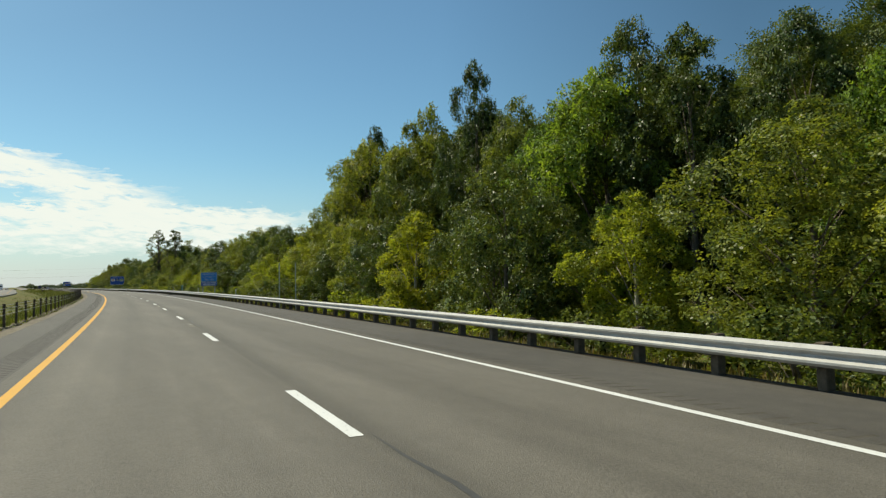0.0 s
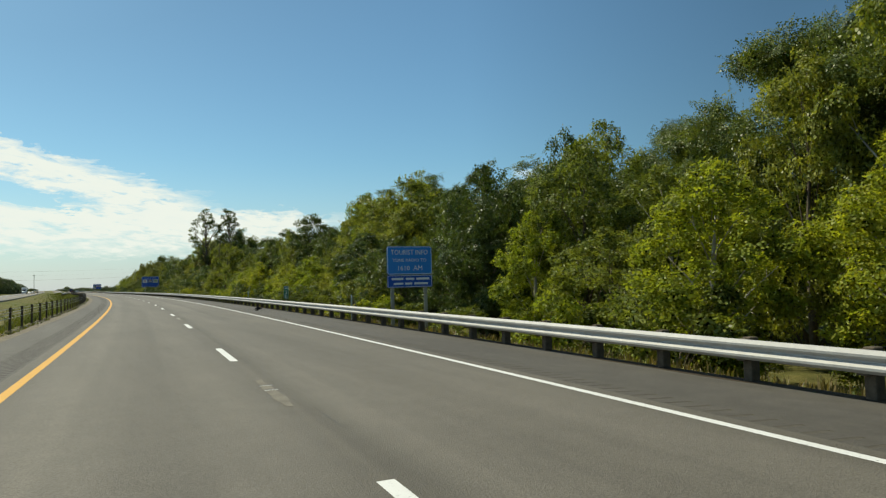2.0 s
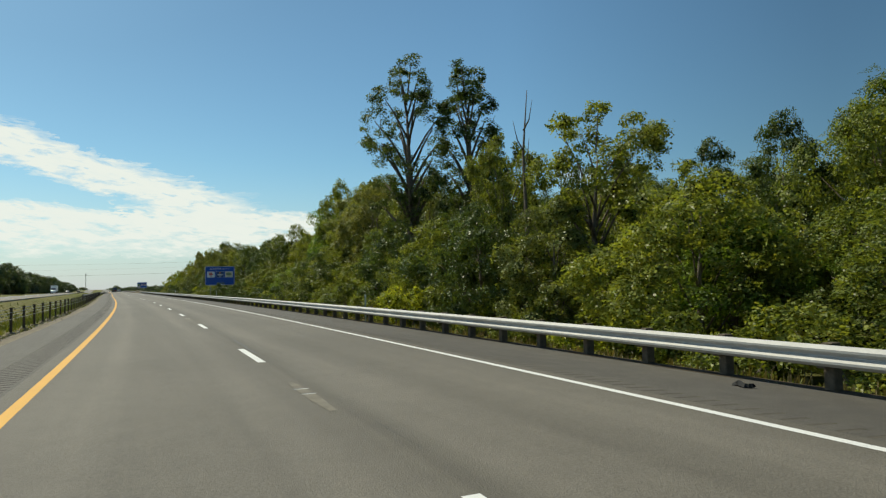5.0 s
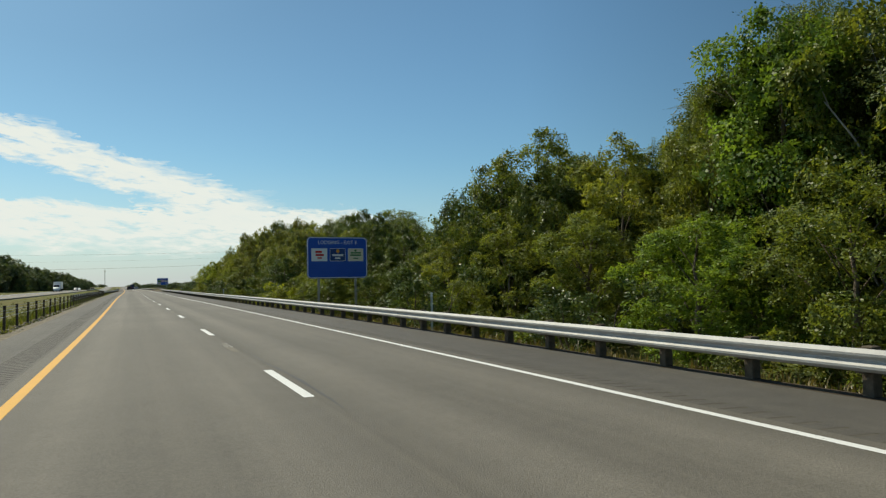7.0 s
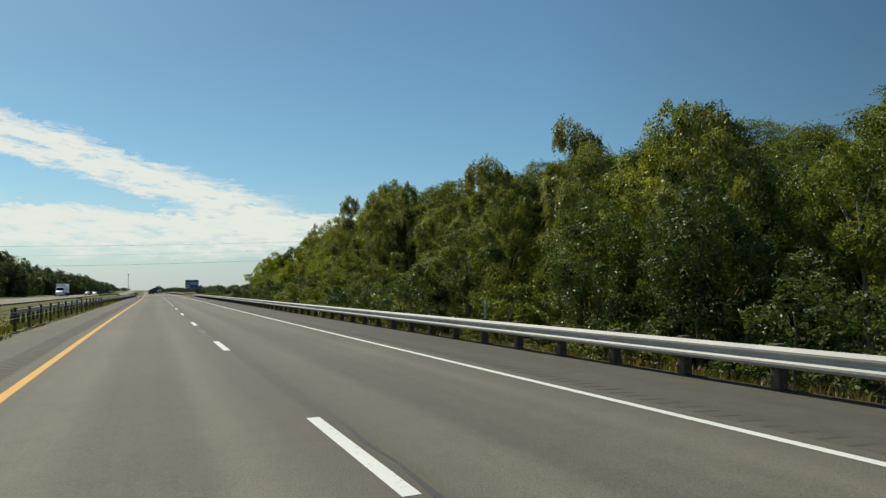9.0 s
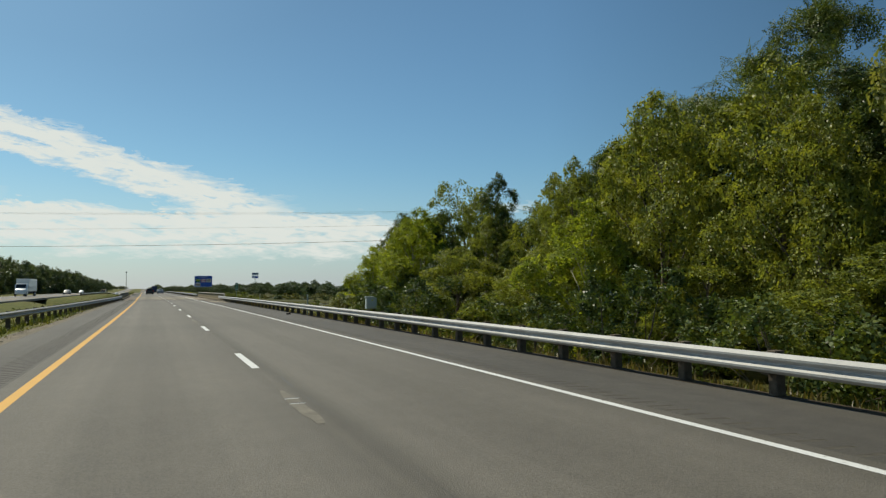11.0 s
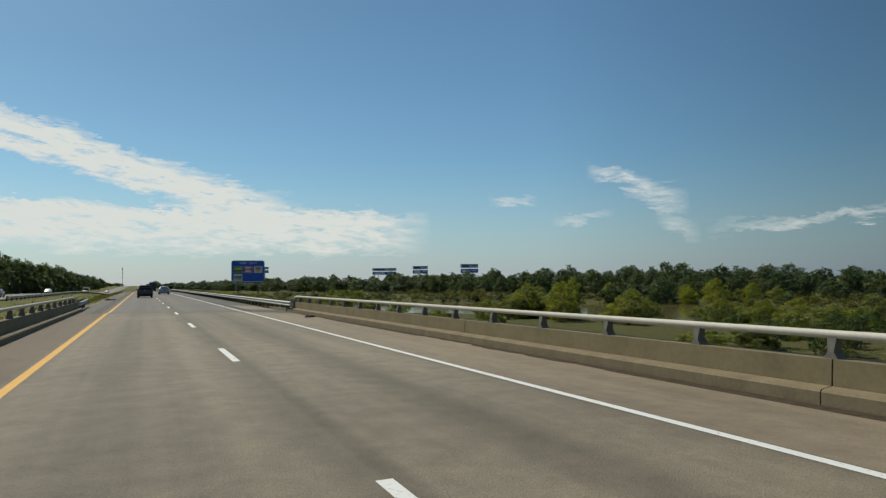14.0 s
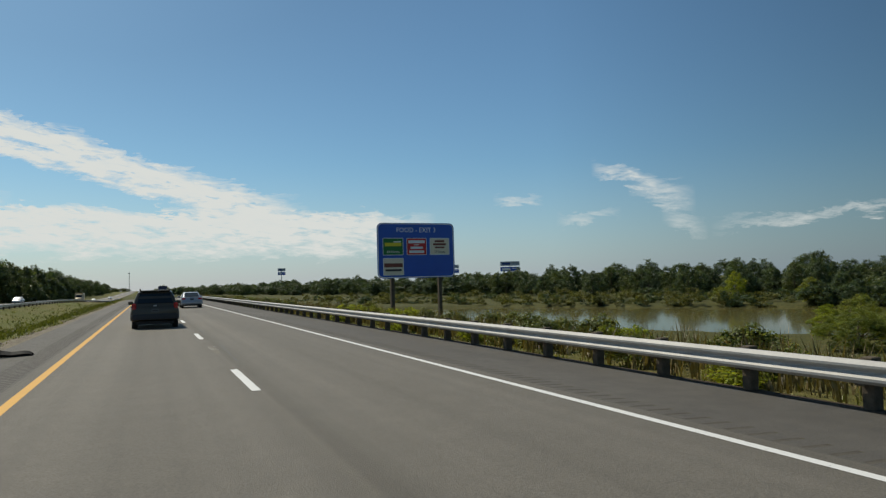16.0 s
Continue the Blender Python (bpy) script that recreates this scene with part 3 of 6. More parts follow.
def build_road():
    st = long_span(S0, S1, 3.0)
    prof = [(-3.95, -0.3), (-3.95, 0.0), (-1.8, 0.012), (0.0, 0.0), (1.8, 0.012), (3.95, 0.0), (3.95, -0.3)]
    me = strip("road", st, prof, "lanes")
    uv = me.uv_layers.new(name="offset_station")
    for lp in me.loops:
        i, k = divmod(lp.vertex_index, len(prof))
        uv.data[lp.index].uv = (prof[k][0], st[i])
    road = new("road", me)
    tagged(road, "sun-greyed two-lane asphalt carriageway with faint wheel tracks", "road", kind="structure")

    def shoulder(name, d0, d1, rum0, rum1, groove, label):
        """Paved shoulder with a milled rumble strip between two offsets."""
        sg = 1 if d1 > 0 else -1
        z = (lambda d: fall(d)) if sg > 0 else (lambda d: -0.02 * max(0, abs(d) - 3.9))
        edge = [(d0, -0.3), (d0, z(d0) - 0.004), (rum0, z(rum0))]
        rest = [(rum1, z(rum1)), (d1, z(d1)), (d1, -0.3)]
        ob = new(name, strip(name, st, [(d, q) for d, q in edge], "shoulder"))
        tagged(ob, label, "shoulder", kind="structure")
        part("shoulder_edge", strip("shoulder_edge", st, rest, "shoulder"), ob)
        # milled grooves, 17 cm wide every 30 cm
        verts, faces = [], []
        depth = 0.0035
        for s in np.arange(-20, 700, 0.3048):
            for ds, dz in ((0.0, 0), (0.02, -depth), (0.06, -depth), (0.08, 0)):
                for d in (rum0, rum1):
                    verts.append(at(s + ds, d, z(d) + dz))
        for i in range(len(verts) // 2 - 1):
            faces.append((2 * i, 2 * i + 1, 2 * i + 3, 2 * i + 2))
        me = raw_mesh("rumble_strip", verts, faces, "shoulder")
        me.materials.append(M[groove])
        me.polygons.foreach_set("material_index", [1 if i % 4 < 3 else 0 for i in range(len(faces))])
        part("rumble_strip", me, ob, "milled rumble strip with close grooves")
        part("rumble_strip_far", strip("rumble_strip_far", long_span(700, S1, 3), [(rum0, z(rum0)), (rum1, z(rum1))], "shoulder"), ob)
        return ob

    shoulder("shoulder_right", 3.952, 6.95, 4.05, 4.45, "groove", "narrow paved shoulder with rumble strip beside a guardrail")
    shoulder("shoulder_left", -3.952, -5.75, -4.02, -4.62, "groovedark", "narrow paved median shoulder with rumble strip")
    rng = random.Random(12)
    # ragged dark brown strip along the pavement edge, under the rail
    v, f = [], []
    for i, s in enumerate(span(-30, 442, 0.7) + span(508, 720, 0.7)):
        w = 0.1 + 0.06 * math.sin(s * 0.7) + 0.05 * math.sin(s * 1.9 + 1) + rng.uniform(-0.04, 0.06)
        v += [at(s, 6.9 - max(0.02, w), fall(6.85) + 0.006), at(s, 7.0, fall(6.9) + 0.025), at(s, 7.2 + 0.5 * max(0.0, w), fall(6.95) - 0.22)]
        if i and s != 508:
            f += [(3 * i - 3, 3 * i - 2, 3 * i + 1, 3 * i), (3 * i - 2, 3 * i - 1, 3 * i + 2, 3 * i + 1)]
    part("debris_strip", raw_mesh("debris_strip", v, f, "silt"), bpy.data.objects["shoulder_right"], "ragged dark brown strip along the pavement edge")
    tagged(new("gravel_edge", strip("gravel_edge", st, lambda s: [(-5.752, -0.05), (-6.3 - 0.12 * math.sin(s * 0.7) - 0.1 * math.sin(s * 0.23), -0.09), (-7.0 - 0.3 * math.sin(s * 0.31), -0.3)], "gravel")),
           "loose pale gravel edge of the shoulder", "gravel", kind="structure")
    # painted lines, 4 mm proud
    part("edge_line_yellow", strip("edge_line_yellow", st, [(-3.69, 0.004), (-3.53, 0.0045)], "yellow"), road, "worn yellow edge line")
    part("edge_line_white", strip("edge_line_white", st, [(3.6, 0.0045), (3.73, 0.004)], "white"), road, "white edge line")
    s = 9.2 - 12.192 * 3
    while s < 1500:
        part("lane_dash", dash_strip(s, 0.005), road)
        s += 12.192
    # sealed seam and scuffs along the middle joint
    rng = random.Random(5)
    pts = span(-20, 620, 0.9)
    off = [0.2 + 0.03 * math.sin(p * 0.9) + rng.uniform(-0.03, 0.03) for p in pts]
    wid = [0.0005 + 0.016 * max(0, math.sin(p * 0.21 + 1) + math.sin(p * 0.53) - 0.2 + rng.uniform(-1.0, 0.6)) for p in pts]
    v, f = [], []
    for p, o, w in zip(pts, off, wid):
        v += [at(p, o - w, 0.004), at(p, o + w, 0.004)]
    for i in range(len(pts) - 1):
        f.append((2 * i, 2 * i + 1, 2 * i + 3, 2 * i + 2))
    part("seam", raw_mesh("seam", v, f, "tar"), road, "ragged dark seam between the lanes")
    # worn patches where lane markers were set, in the middle of every other gap, each with two marker bars
    for i in range(24):
        s = 26.2 + 24.384 * i
        if 440 < s < 505:
            continue
        v, f = [], []
        for j in range(9):
            q = j / 8
            w = 0.1 * math.sin(math.pi * min(0.95, 0.08 + q * 0.9)) ** 0.5
            v += [at(s - 1.3 + 2.6 * q, -0.04 - w + rng.uniform(-0.02, 0.02), 0.0045), at(s - 1.3 + 2.6 * q, -0.04 + w * 0.8 + rng.uniform(-0.02, 0.02), 0.0045)]
            if j:
                f.append((2 * j - 2, 2 * j - 1, 2 * j + 1, 2 * j))
        part("worn_patch", raw_mesh("worn_patch", v, f, "palepatch"), road, "pale worn patch beside the lane joint")
        for j in range(2 + i % 2):
            q = s + 0.1 + j * 0.45 + rng.uniform(-0.05, 0.05)
            part("marker_slot", strip("marker_slot", [q, q + 0.06], [(-0.14, 0.007), (0.06, 0.007)], "tar"), road, "dark slot of a lane marker")
            part("marker_bar", strip("marker_bar", [q - 0.03, q], [(-0.14, 0.008), (0.06, 0.008)], "white"), road, "thin pale marker bar")
    return road


build_road()


def deck_piece(name, s_a, s_b, d_a, d_b, z, mat, parent, label=""):
    """A skewed slab across the road."""
    v, f = [], []
    ds = sorted([d_a + (d_b - d_a) * i / 6 for i in range(7)] + [min(max(k, d_a + 0.001), d_b - 0.001) for k in (-3.9, -1.8, 0.0, 1.8, 3.7)])
    for d in ds:
        zz = fall(d) if d > 0 else -0.02 * max(0, -d - 3.9)
        v += [at(s_a + SKEW * d, d, z + zz), at(s_b + SKEW * d, d, z + zz)]
    n = len(v)
    v += [Vector((p.x, p.y, p.z - 0.03)) for p in v]
    for i in range(len(ds) - 1):
        f.append((2 * i, 2 * i + 2, 2 * i + 3, 2 * i + 1))
        f.append((2 * i, n + 2 * i, n + 2 * i + 2, 2 * i + 2))
        f.append((2 * i + 1, 2 * i + 3, n + 2 * i + 3, n + 2 * i + 1))
    me = raw_mesh(name, v, f, mat)
    uv = me.uv_layers.new(name="offset_station")
    for lp in me.loops:
        i = lp.vertex_index % n
        uv.data[lp.index].uv = (ds[i // 2], (s_b if i % 2 else s_a) + SKEW * ds[i // 2])
    return part(name, me, parent, label)


def parapet(s_a, s_b, d, out, label):
    """A concrete parapet with a curb toe, open joints, and a pipe rail on cast posts. out: +1 to the right."""
    p = thing("bridge_parapet", place(s_a, d, 0), label, "parapet", "bridge parapets")
    inv = p.matrix_basis.inverted()

    def sec(a, b, prof, mat, name):
        verts, faces = [], []
        for s in span(a, b, 3):
            verts += [inv @ at(s, d + out * o, z) for o, z in prof]
        n = len(prof)
        k = len(verts) // n
        for i in range(k - 1):
            for j in range(n):
                x, y = i * n + j, i * n + (j + 1) % n
                faces.append((x, y, y + n, x + n))
        faces += [tuple(range(n)), tuple(range((k - 1) * n, k * n))]
        return part(name, raw_mesh(name, verts, faces, mat), p)

    zb = fall(d) if out > 0 else -0.05
    joints = [s_a] + [s_a + 11.3 * i for i in range(1, int((s_b - s_a) / 11.3))] + [s_b]
    for a, b in zip(joints, joints[1:]):
        sec(a + 0.012, b - 0.012, [(0.26, zb + 0.2), (0.3, zb + 0.62), (0.62, zb + 0.62), (0.62, -0.9), (0.26, -0.9)], "concrete", "wall_panel")
        sec(a + 0.01, b - 0.01, [(0.0, zb - 0.3), (0.02, zb + 0.2), (0.06, zb + 0.235), (0.255, zb + 0.26), (0.255, zb - 0.3)], "curb", "curb")
    top = zb + 0.62
    # pipe rail that bends down at both ends
    rp = [(s_a + 0.05, top - 0.02), (s_a + 0.12, top + 0.16), (s_a + 0.4, top + 0.29), (s_a + 0.85, top + 0.335)]
    rp += [(s, top + 0.335) for s in span(s_a + 2, s_b - 2, 3)]
    rp += [(s_b - 0.85, top + 0.335), (s_b - 0.4, top + 0.29), (s_b - 0.12, top + 0.16), (s_b - 0.05, top - 0.02)]
    pts = [inv @ at(s, d + out * 0.44, z) for s, z in rp]
    part("pipe_rail", tube_mesh("pipe_rail", pts, [0.062] * len(pts), "alu", 10), p, "pale aluminium pipe rail with turned-down ends")
    vs = [(-0.1, -0.11, 0), (0.1, -0.11, 0), (0.1, 0.11, 0), (-0.1, 0.11, 0), (-0.09, -0.045, 0.1), (0.09, -0.045, 0.1), (0.09, 0.045, 0.1), (-0.09, 0.045, 0.1),
          (-0.05, -0.07, 0.3), (0.06, -0.07, 0.3), (0.06, 0.07, 0.3), (-0.05, 0.07, 0.3)]
    fs = [(0, 3, 2, 1), (8, 9, 10, 11)] + [(a + o, (a + 1) % 4 + o, (a + 1) % 4 + 4 + o, a + 4 + o) for o in (0, 4) for a in range(4)]
    post = raw_mesh("rail_post", vs, fs, "alupost")
    for s in np.arange(s_a + 1.6, s_b - 1, 2.44):
        part("rail_post", post, p, "", inv @ place(s, d + out * 0.44, top - 0.002))
    return p


def bridge():
    deck = new("bridge_deck")
    tagged(deck, "tan worn concrete bridge deck with transverse joints", "bridge deck", kind="structure")
    deck_piece("deck_slab", DECK_A, DECK_B, -3.85, 3.8, 0.014, "deckslab", deck, "wheel-worn tan slab")
    deck_piece("deck_slab", DECK_A, DECK_B, 3.8, 6.6, 0.014, "deck", deck)
    deck_piece("deck_slab", DECK_A, DECK_B, -5.2, -3.85, 0.014, "deckdirt", deck, "brown dirty slab edge")
    # silt washed against the curb
    v, f = [], []
    for i, s in enumerate(span(453.5, 494.5, 0.5)):
        w = 0.3 + 0.13 * math.sin(s * 0.33) + 0.08 * math.sin(s * 0.9) + 0.06 * math.sin(s * 2.3 + 1) + 0.05 * math.sin(s * 6.1)
        v += [at(s, 6.6 - max(0.04, w), fall(6.5) + 0.024), at(s, 6.615, fall(6.6) + 0.03)]
        if i:
            f.append((2 * i - 2, 2 * i - 1, 2 * i + 1, 2 * i))
    part("silt", raw_mesh("silt", v, f, "silt"), deck, "dark silt along the curb")
    for s in (DECK_A - 0.02, DECK_A + 0.9, DECK_B, DECK_A - 7.7):
        deck_piece("joint", s - 0.016, s + 0.016, -5.2, 6.6, 0.0185, "tar", deck, "dark transverse expansion joint")
    for s in (DECK_A + 0.45, DECK_B - 0.24):
        deck_piece("joint_header", s - 0.2, s + 0.2, -5.2, 6.6, 0.0165, "palepatch", deck, "pale concrete header beside the joint")
    deck_piece("approach_pad", 441, DECK_A - 3.2, 4.55, 6.5, 0.012, "deck", deck, "tan concrete pad on the shoulder")
    deck_piece("approach_pad", DECK_B + 5.0, DECK_B + 15, 4.5, 6.4, 0.012, "deck", deck, "tan concrete pad on the shoulder")
    deck_piece("approach_pad", 452, DECK_A - 1.0, -5.6, -4.75, 0.012, "deck", deck, "tan concrete pad on the shoulder")
    # lines repeated on the deck
    for d, w, mat in ((-3.67, 0.085, "yellow"), (3.665, 0.07, "white")):
        part("edge_line", strip("edge_line", span(DECK_A + SKEW * d, DECK_B + SKEW * d, 3), [(d - w, 0.0185), (d + w, 0.0185)], mat), deck)
    s = 9.2
    while s < 520:
        if 452 < s < 504:
            part("lane_dash", dash_strip(s, 0.0195), deck)
        s += 12.192
    # low gutter curbs beyond both ends of the parapet, each with a drain slot
    for a, b, h0, h1 in ((445.4, 449.8, 0.02, 0.2), (497.4, 503.4, 0.2, 0.12)):
        v, f = [], []
        for i, s in enumerate(span(a, b, 0.6)):
            h = h0 + (h1 - h0) * i / round((b - a) / 0.6)
            v += [at(s, d, fall(6.6) + z) for d, z in ((6.58, -0.2), (6.6, h), (6.64, h + 0.025), (6.84, h + 0.03), (6.86, -0.3))]
        k = len(v) // 5
        for i in range(k - 1):
            f += [(5 * i + j, 5 * i + j + 1, 5 * i + j + 6, 5 * i + j + 5) for j in range(4)]
        f += [tuple(range(5)), tuple(range(5 * k - 5, 5 * k))]
        part("gutter_curb", raw_mesh("gutter_curb", v, f, "curb"), deck, "tan concrete gutter curb")
    for s in (442.6, 505.6):
        part("drain_slot", box_mesh("drain_slot", 0.28, 3.6, 0.05, "silt", 0.01), deck, "dark drain slot", place(s, 6.6, fall(6.6) + 0.0))
        part("drain_lip", box_mesh("drain_lip", 0.2, 3.9, 0.07, "curb", 0.01), deck, "", place(s, 6.86, fall(6.8) + 0.1))
    under = strip("underside", span(452, 506, 3), [(-6.2, -0.32), (7.3, -0.42), (7.3, -1.5), (-6.2, -1.5)], "concrete", True)
    part("underside", under, deck)
    parapet(449.9, 497.3, 6.62, 1, "tan stained concrete bridge parapet with an aluminium pipe rail")
    parapet(460.0, 505.0, -5.35, -1, "shaded concrete bridge parapet with an aluminium pipe rail")


bridge()

# ---------------------------------------------------------------- guardrails
# W-beam: outline from the bottom lip to the top lip (offset towards the road, height)
WB = [(0.0, 0.0), (0.012, 0.004), (0.082, 0.052), (0.085, 0.088), (0.01, 0.146), (0.01, 0.166), (0.082, 0.222), (0.085, 0.256), (0.012, 0.308), (0.0, 0.312)]


def guardrail(stations, d_of, z_of, side, label, post_step=1.905, first=0.0, ends=True):
    """side: +1 where the traffic passes to the rail's left (rail on the right of the road)."""
    s_a, s_b = stations[0], stations[-1]
    m = place(s_a, d_of(s_a), z_of(s_a))
    g = thing("guardrail", m, label, "guardrail", "guardrails")
    inv = m.inverted()
    verts, faces = [], []
    prof = [(o, z) for o, z in WB] + [(o - 0.004, z) for o, z in reversed(WB)]
    for s in stations:
        verts += [inv @ at(s, d_of(s) - side * o, z_of(s) + 0.36 + z) for o, z in prof]
    n, k = len(prof), len(stations)
    for i in range(k - 1):
        for j in range(n):
            a, b = i * n + j, i * n + (j + 1) % n
            faces.append((a, b, b + n, a + n) if side < 0 else (a, a + n, b + n, b))
    part("rail", raw_mesh("rail", verts, faces, "galv"), g, "galvanised corrugated W-beam rail")
    if ends:
        for s, sg in ((s_a, -1), (s_b, 1)):
            v = []
            for q in span(0, 1, 0.125):
                ang = q * math.pi
                for z in (0.37, 0.66):
                    v.append(inv @ at(s + sg * 0.13 * math.sin(ang), d_of(s) - side * (0.08 - 0.26 * q), z_of(s) + z))
            part("end_shoe", raw_mesh("end_shoe", v, [(2 * i, 2 * i + 1, 2 * i + 3, 2 * i + 2) for i in range(8)], "galv", True), g, "curled steel end piece")
    # timber post and offset block behind the rail
    post = box_mesh("post", 0.19, 0.16, 1.4, "wood", 0.012, (0, 0, -0.012))
    block = box_mesh("block", 0.15, 0.15, 0.34, "wood", 0.01)
    rng = random.Random(int(s_a) + 7)
    s = s_a + first
    while s < s_b - 0.2:
        pm = inv @ place(s, d_of(s) + side * 0.25, z_of(s), rng.uniform(-3, 3)) @ Matrix.Rotation(radians(rng.uniform(-0.8, 0.8)), 4, "X")
        ob = part("post", post, g, "", pm)
        part("block", block, ob, "", Matrix.Translation((-side * 0.172, 0, 0.5)))
        s += post_step
    return g


RAIL_D = 6.72
zr = lambda s: fall(RAIL_D)
guardrail(span(-38, 452.6, 3.81), lambda s: RAIL_D if s < 425 else RAIL_D - 0.1 * (s - 425) / 27, zr, 1,
          "long galvanised W-beam guardrail on timber posts along the paved shoulder", first=0.2)
guardrail(span(496.0, 720, 3.81), lambda s: RAIL_D if s > 520 else RAIL_D - 0.1 * (520 - s) / 24, zr, 1,
          "galvanised W-beam guardrail on timber posts leaving the bridge", first=0.4)
guardrail(span(345, 459.5, 3.81), lambda s: -9.9 + 4.35 * smooth01((s - 345) / 115.0) ** 1.0, lambda s: -0.28 + 0.2 * float(smooth01((s - 345) / 110)), -1,
          "flared galvanised W-beam guardrail in the grass median before the bridge", first=0.3)
guardrail(span(505.5, 516, 3.5), lambda s: -5.6 - 0.25 * (s - 505) / 10, lambda s: -0.06, -1,
          "short bent galvanised guardrail stub after the bridge", first=0.5)
guardrail(span(560, 980, 7.62), lambda s: -18.2, lambda s: -0.22, -1, "weathered guardrail along the opposite carriageway", post_step=3.81, first=0.5)


def far_guardrail_right():
    guardrail(span(720, 1100, 7.62), lambda s: RAIL_D, zr, 1, "distant galvanised guardrail along the shoulder", post_step=3.81, first=1.0, ends=False)


far_guardrail_right()


def loose_stones():
    r = np.random.RandomState(9)
    n = 5200
    S, D = r.uniform(0, 640, n), -6.5 + r.normal(0, 0.24, n)
    S[: n // 2], D[: n // 2] = r.uniform(10, 372, n // 2), -6.72 + r.normal(0, 0.13, n // 2)
    sz = 0.012 + 0.05 * r.rand(n) ** 2.5
    A = np.interp(S, ST, TH)
    P = np.stack([np.interp(S, ST, XS) + D * np.cos(A), np.interp(S, ST, YS) + D * np.sin(A), np.where(D > -6.3, -0.08, np.interp(-D, [6.3, 7.0], [-0.09, -0.2])) + sz * 0.3], 1)
    o = np.array([(1, 0, 0), (0, 1, 0), (-1, 0, 0), (0, -1, 0), (0, 0, 0.8), (0, 0, -0.8)])
    v = (P[:, None] + o[None] * (sz[:, None, None] * r.uniform(0.6, 1.3, (n, 6, 3)))).reshape(-1, 3)
    t = np.array([(0, 1, 4), (1, 2, 4), (2, 3, 4), (3, 0, 4), (1, 0, 5), (2, 1, 5), (3, 2, 5), (0, 3, 5)])
    tagged(new("loose_stones", tri_mesh("loose_stones", v, (t[None] + 6 * np.arange(n)[:, None, None]).reshape(-1, 3), "stone")), "loose pale stones along the median barrier", "stones", kind="stuff")


loose_stones()


def cable_barrier():
    d = -6.72
    m = place(-25, d, -0.1)
    c = thing("cable_barrier", m, "low steel cable barrier on thin dark posts beside the median grass", "barrier")
    inv = m.inverted()
    v = [(-0.045, -0.04, 0), (0.045, -0.04, 0), (0.045, 0.04, 0), (-0.045, 0.04, 0)]
    post = raw_mesh("barrier_post", [(x, y, z) for z in (-0.3, 0.95) for x, y, _ in v] + [(-0.052, -0.047, 0.9), (0.052, -0.047, 0.9), (0.052, 0.047, 0.9), (-0.052, 0.047, 0.9), (-0.052, -0.047, 0.97), (0.052, -0.047, 0.97), (0.052, 0.047, 0.97), (-0.052, 0.047, 0.97)],
                    [(0, 1, 5, 4), (1, 2, 6, 5), (2, 3, 7, 6), (3, 0, 4, 7), (4, 5, 6, 7), (8, 9, 13, 12), (9, 10, 14, 13), (10, 11, 15, 14), (11, 8, 12, 15), (12, 13, 14, 15), (8, 11, 10, 9)], "galvdark")
    foot = tube_mesh("footing", [(0, 0, -0.3), (0, 0, 0.015)], [0.17, 0.17], "curb", 10)
    rng = random.Random(3)
    for s in np.arange(31.83 - 3.3 * 17, 372, 3.3):
        s = float(s)
        pm = inv @ place(s, d, -0.1) @ Matrix.Rotation(radians(rng.uniform(-1.5, 1.5)), 4, "Y") @ Matrix.Rotation(radians(rng.uniform(-1.5, 1.5)), 4, "X")
        ob = part("barrier_post", post, c, "", pm)
        part("footing", foot, ob)
    for z in (0.53, 0.66, 0.78, 0.9):
        pts = [inv @ at(s, d + (0.035 if z in (0.53, 0.78) else -0.035), -0.1 + z) for s in span(-25, 372, 6)]
        part("cable", tube_mesh("cable", pts, [0.011] * len(pts), "cable", 5), c)


cable_barrier()


# ---------------------------------------------------------------- the opposite carriageway
def opposite():
    st = long_span(-90, S1, 6)
    o = new("opposite_road", strip("opposite_road", st, [(-33.0, -0.4), (-33.0, -0.1), (-29.6, 0.0), (-22.4, 0.0), (-20.0, -0.06), (-20.0, -0.4)], "asphalt"))
    tagged(o, "pale sunlit opposite carriageway beyond the median", "road", kind="structure")
    part("edge_line", strip("edge_line", st, [(-29.75, 0.006), (-29.6, 0.006)], "white"), o)
    part("edge_line", strip("edge_line", st, [(-22.5, 0.006), (-22.35, 0.006)], "yellow"), o)
    for i in range(45):
        s = 300 + i * 24.38
        part("lane_dash", strip("lane_dash", [s, s + 3.05], [(-26.1, 0.006), (-25.95, 0.006)], "white"), o)


opposite()


# ---------------------------------------------------------------- signs
def rounded_panel(name, w, h, r, t, mat, y=0.0):
    """A flat plate with rounded corners, facing -y, centred on the origin."""
    pts = []
    for cx, cz, a0 in ((w / 2 - r, h / 2 - r, 0), (-w / 2 + r, h / 2 - r, 90), (-w / 2 + r, -h / 2 + r, 180), (w / 2 - r, -h / 2 + r, 270)):
        for k in range(5):
            a = radians(a0 + 22.5 * k)
            pts.append((cx + r * math.cos(a), cz + r * math.sin(a)))
    n = len(pts)
    v = [(x, y, z) for x, z in pts] + [(x, y + t, z) for x, z in pts]
    f = [tuple(range(n)), tuple(range(n, 2 * n))[::-1]] + [(i + n, (i + 1) % n + n, (i + 1) % n, i) for i in range(n)]
    me = raw_mesh(name, v, f, mat)
    return me


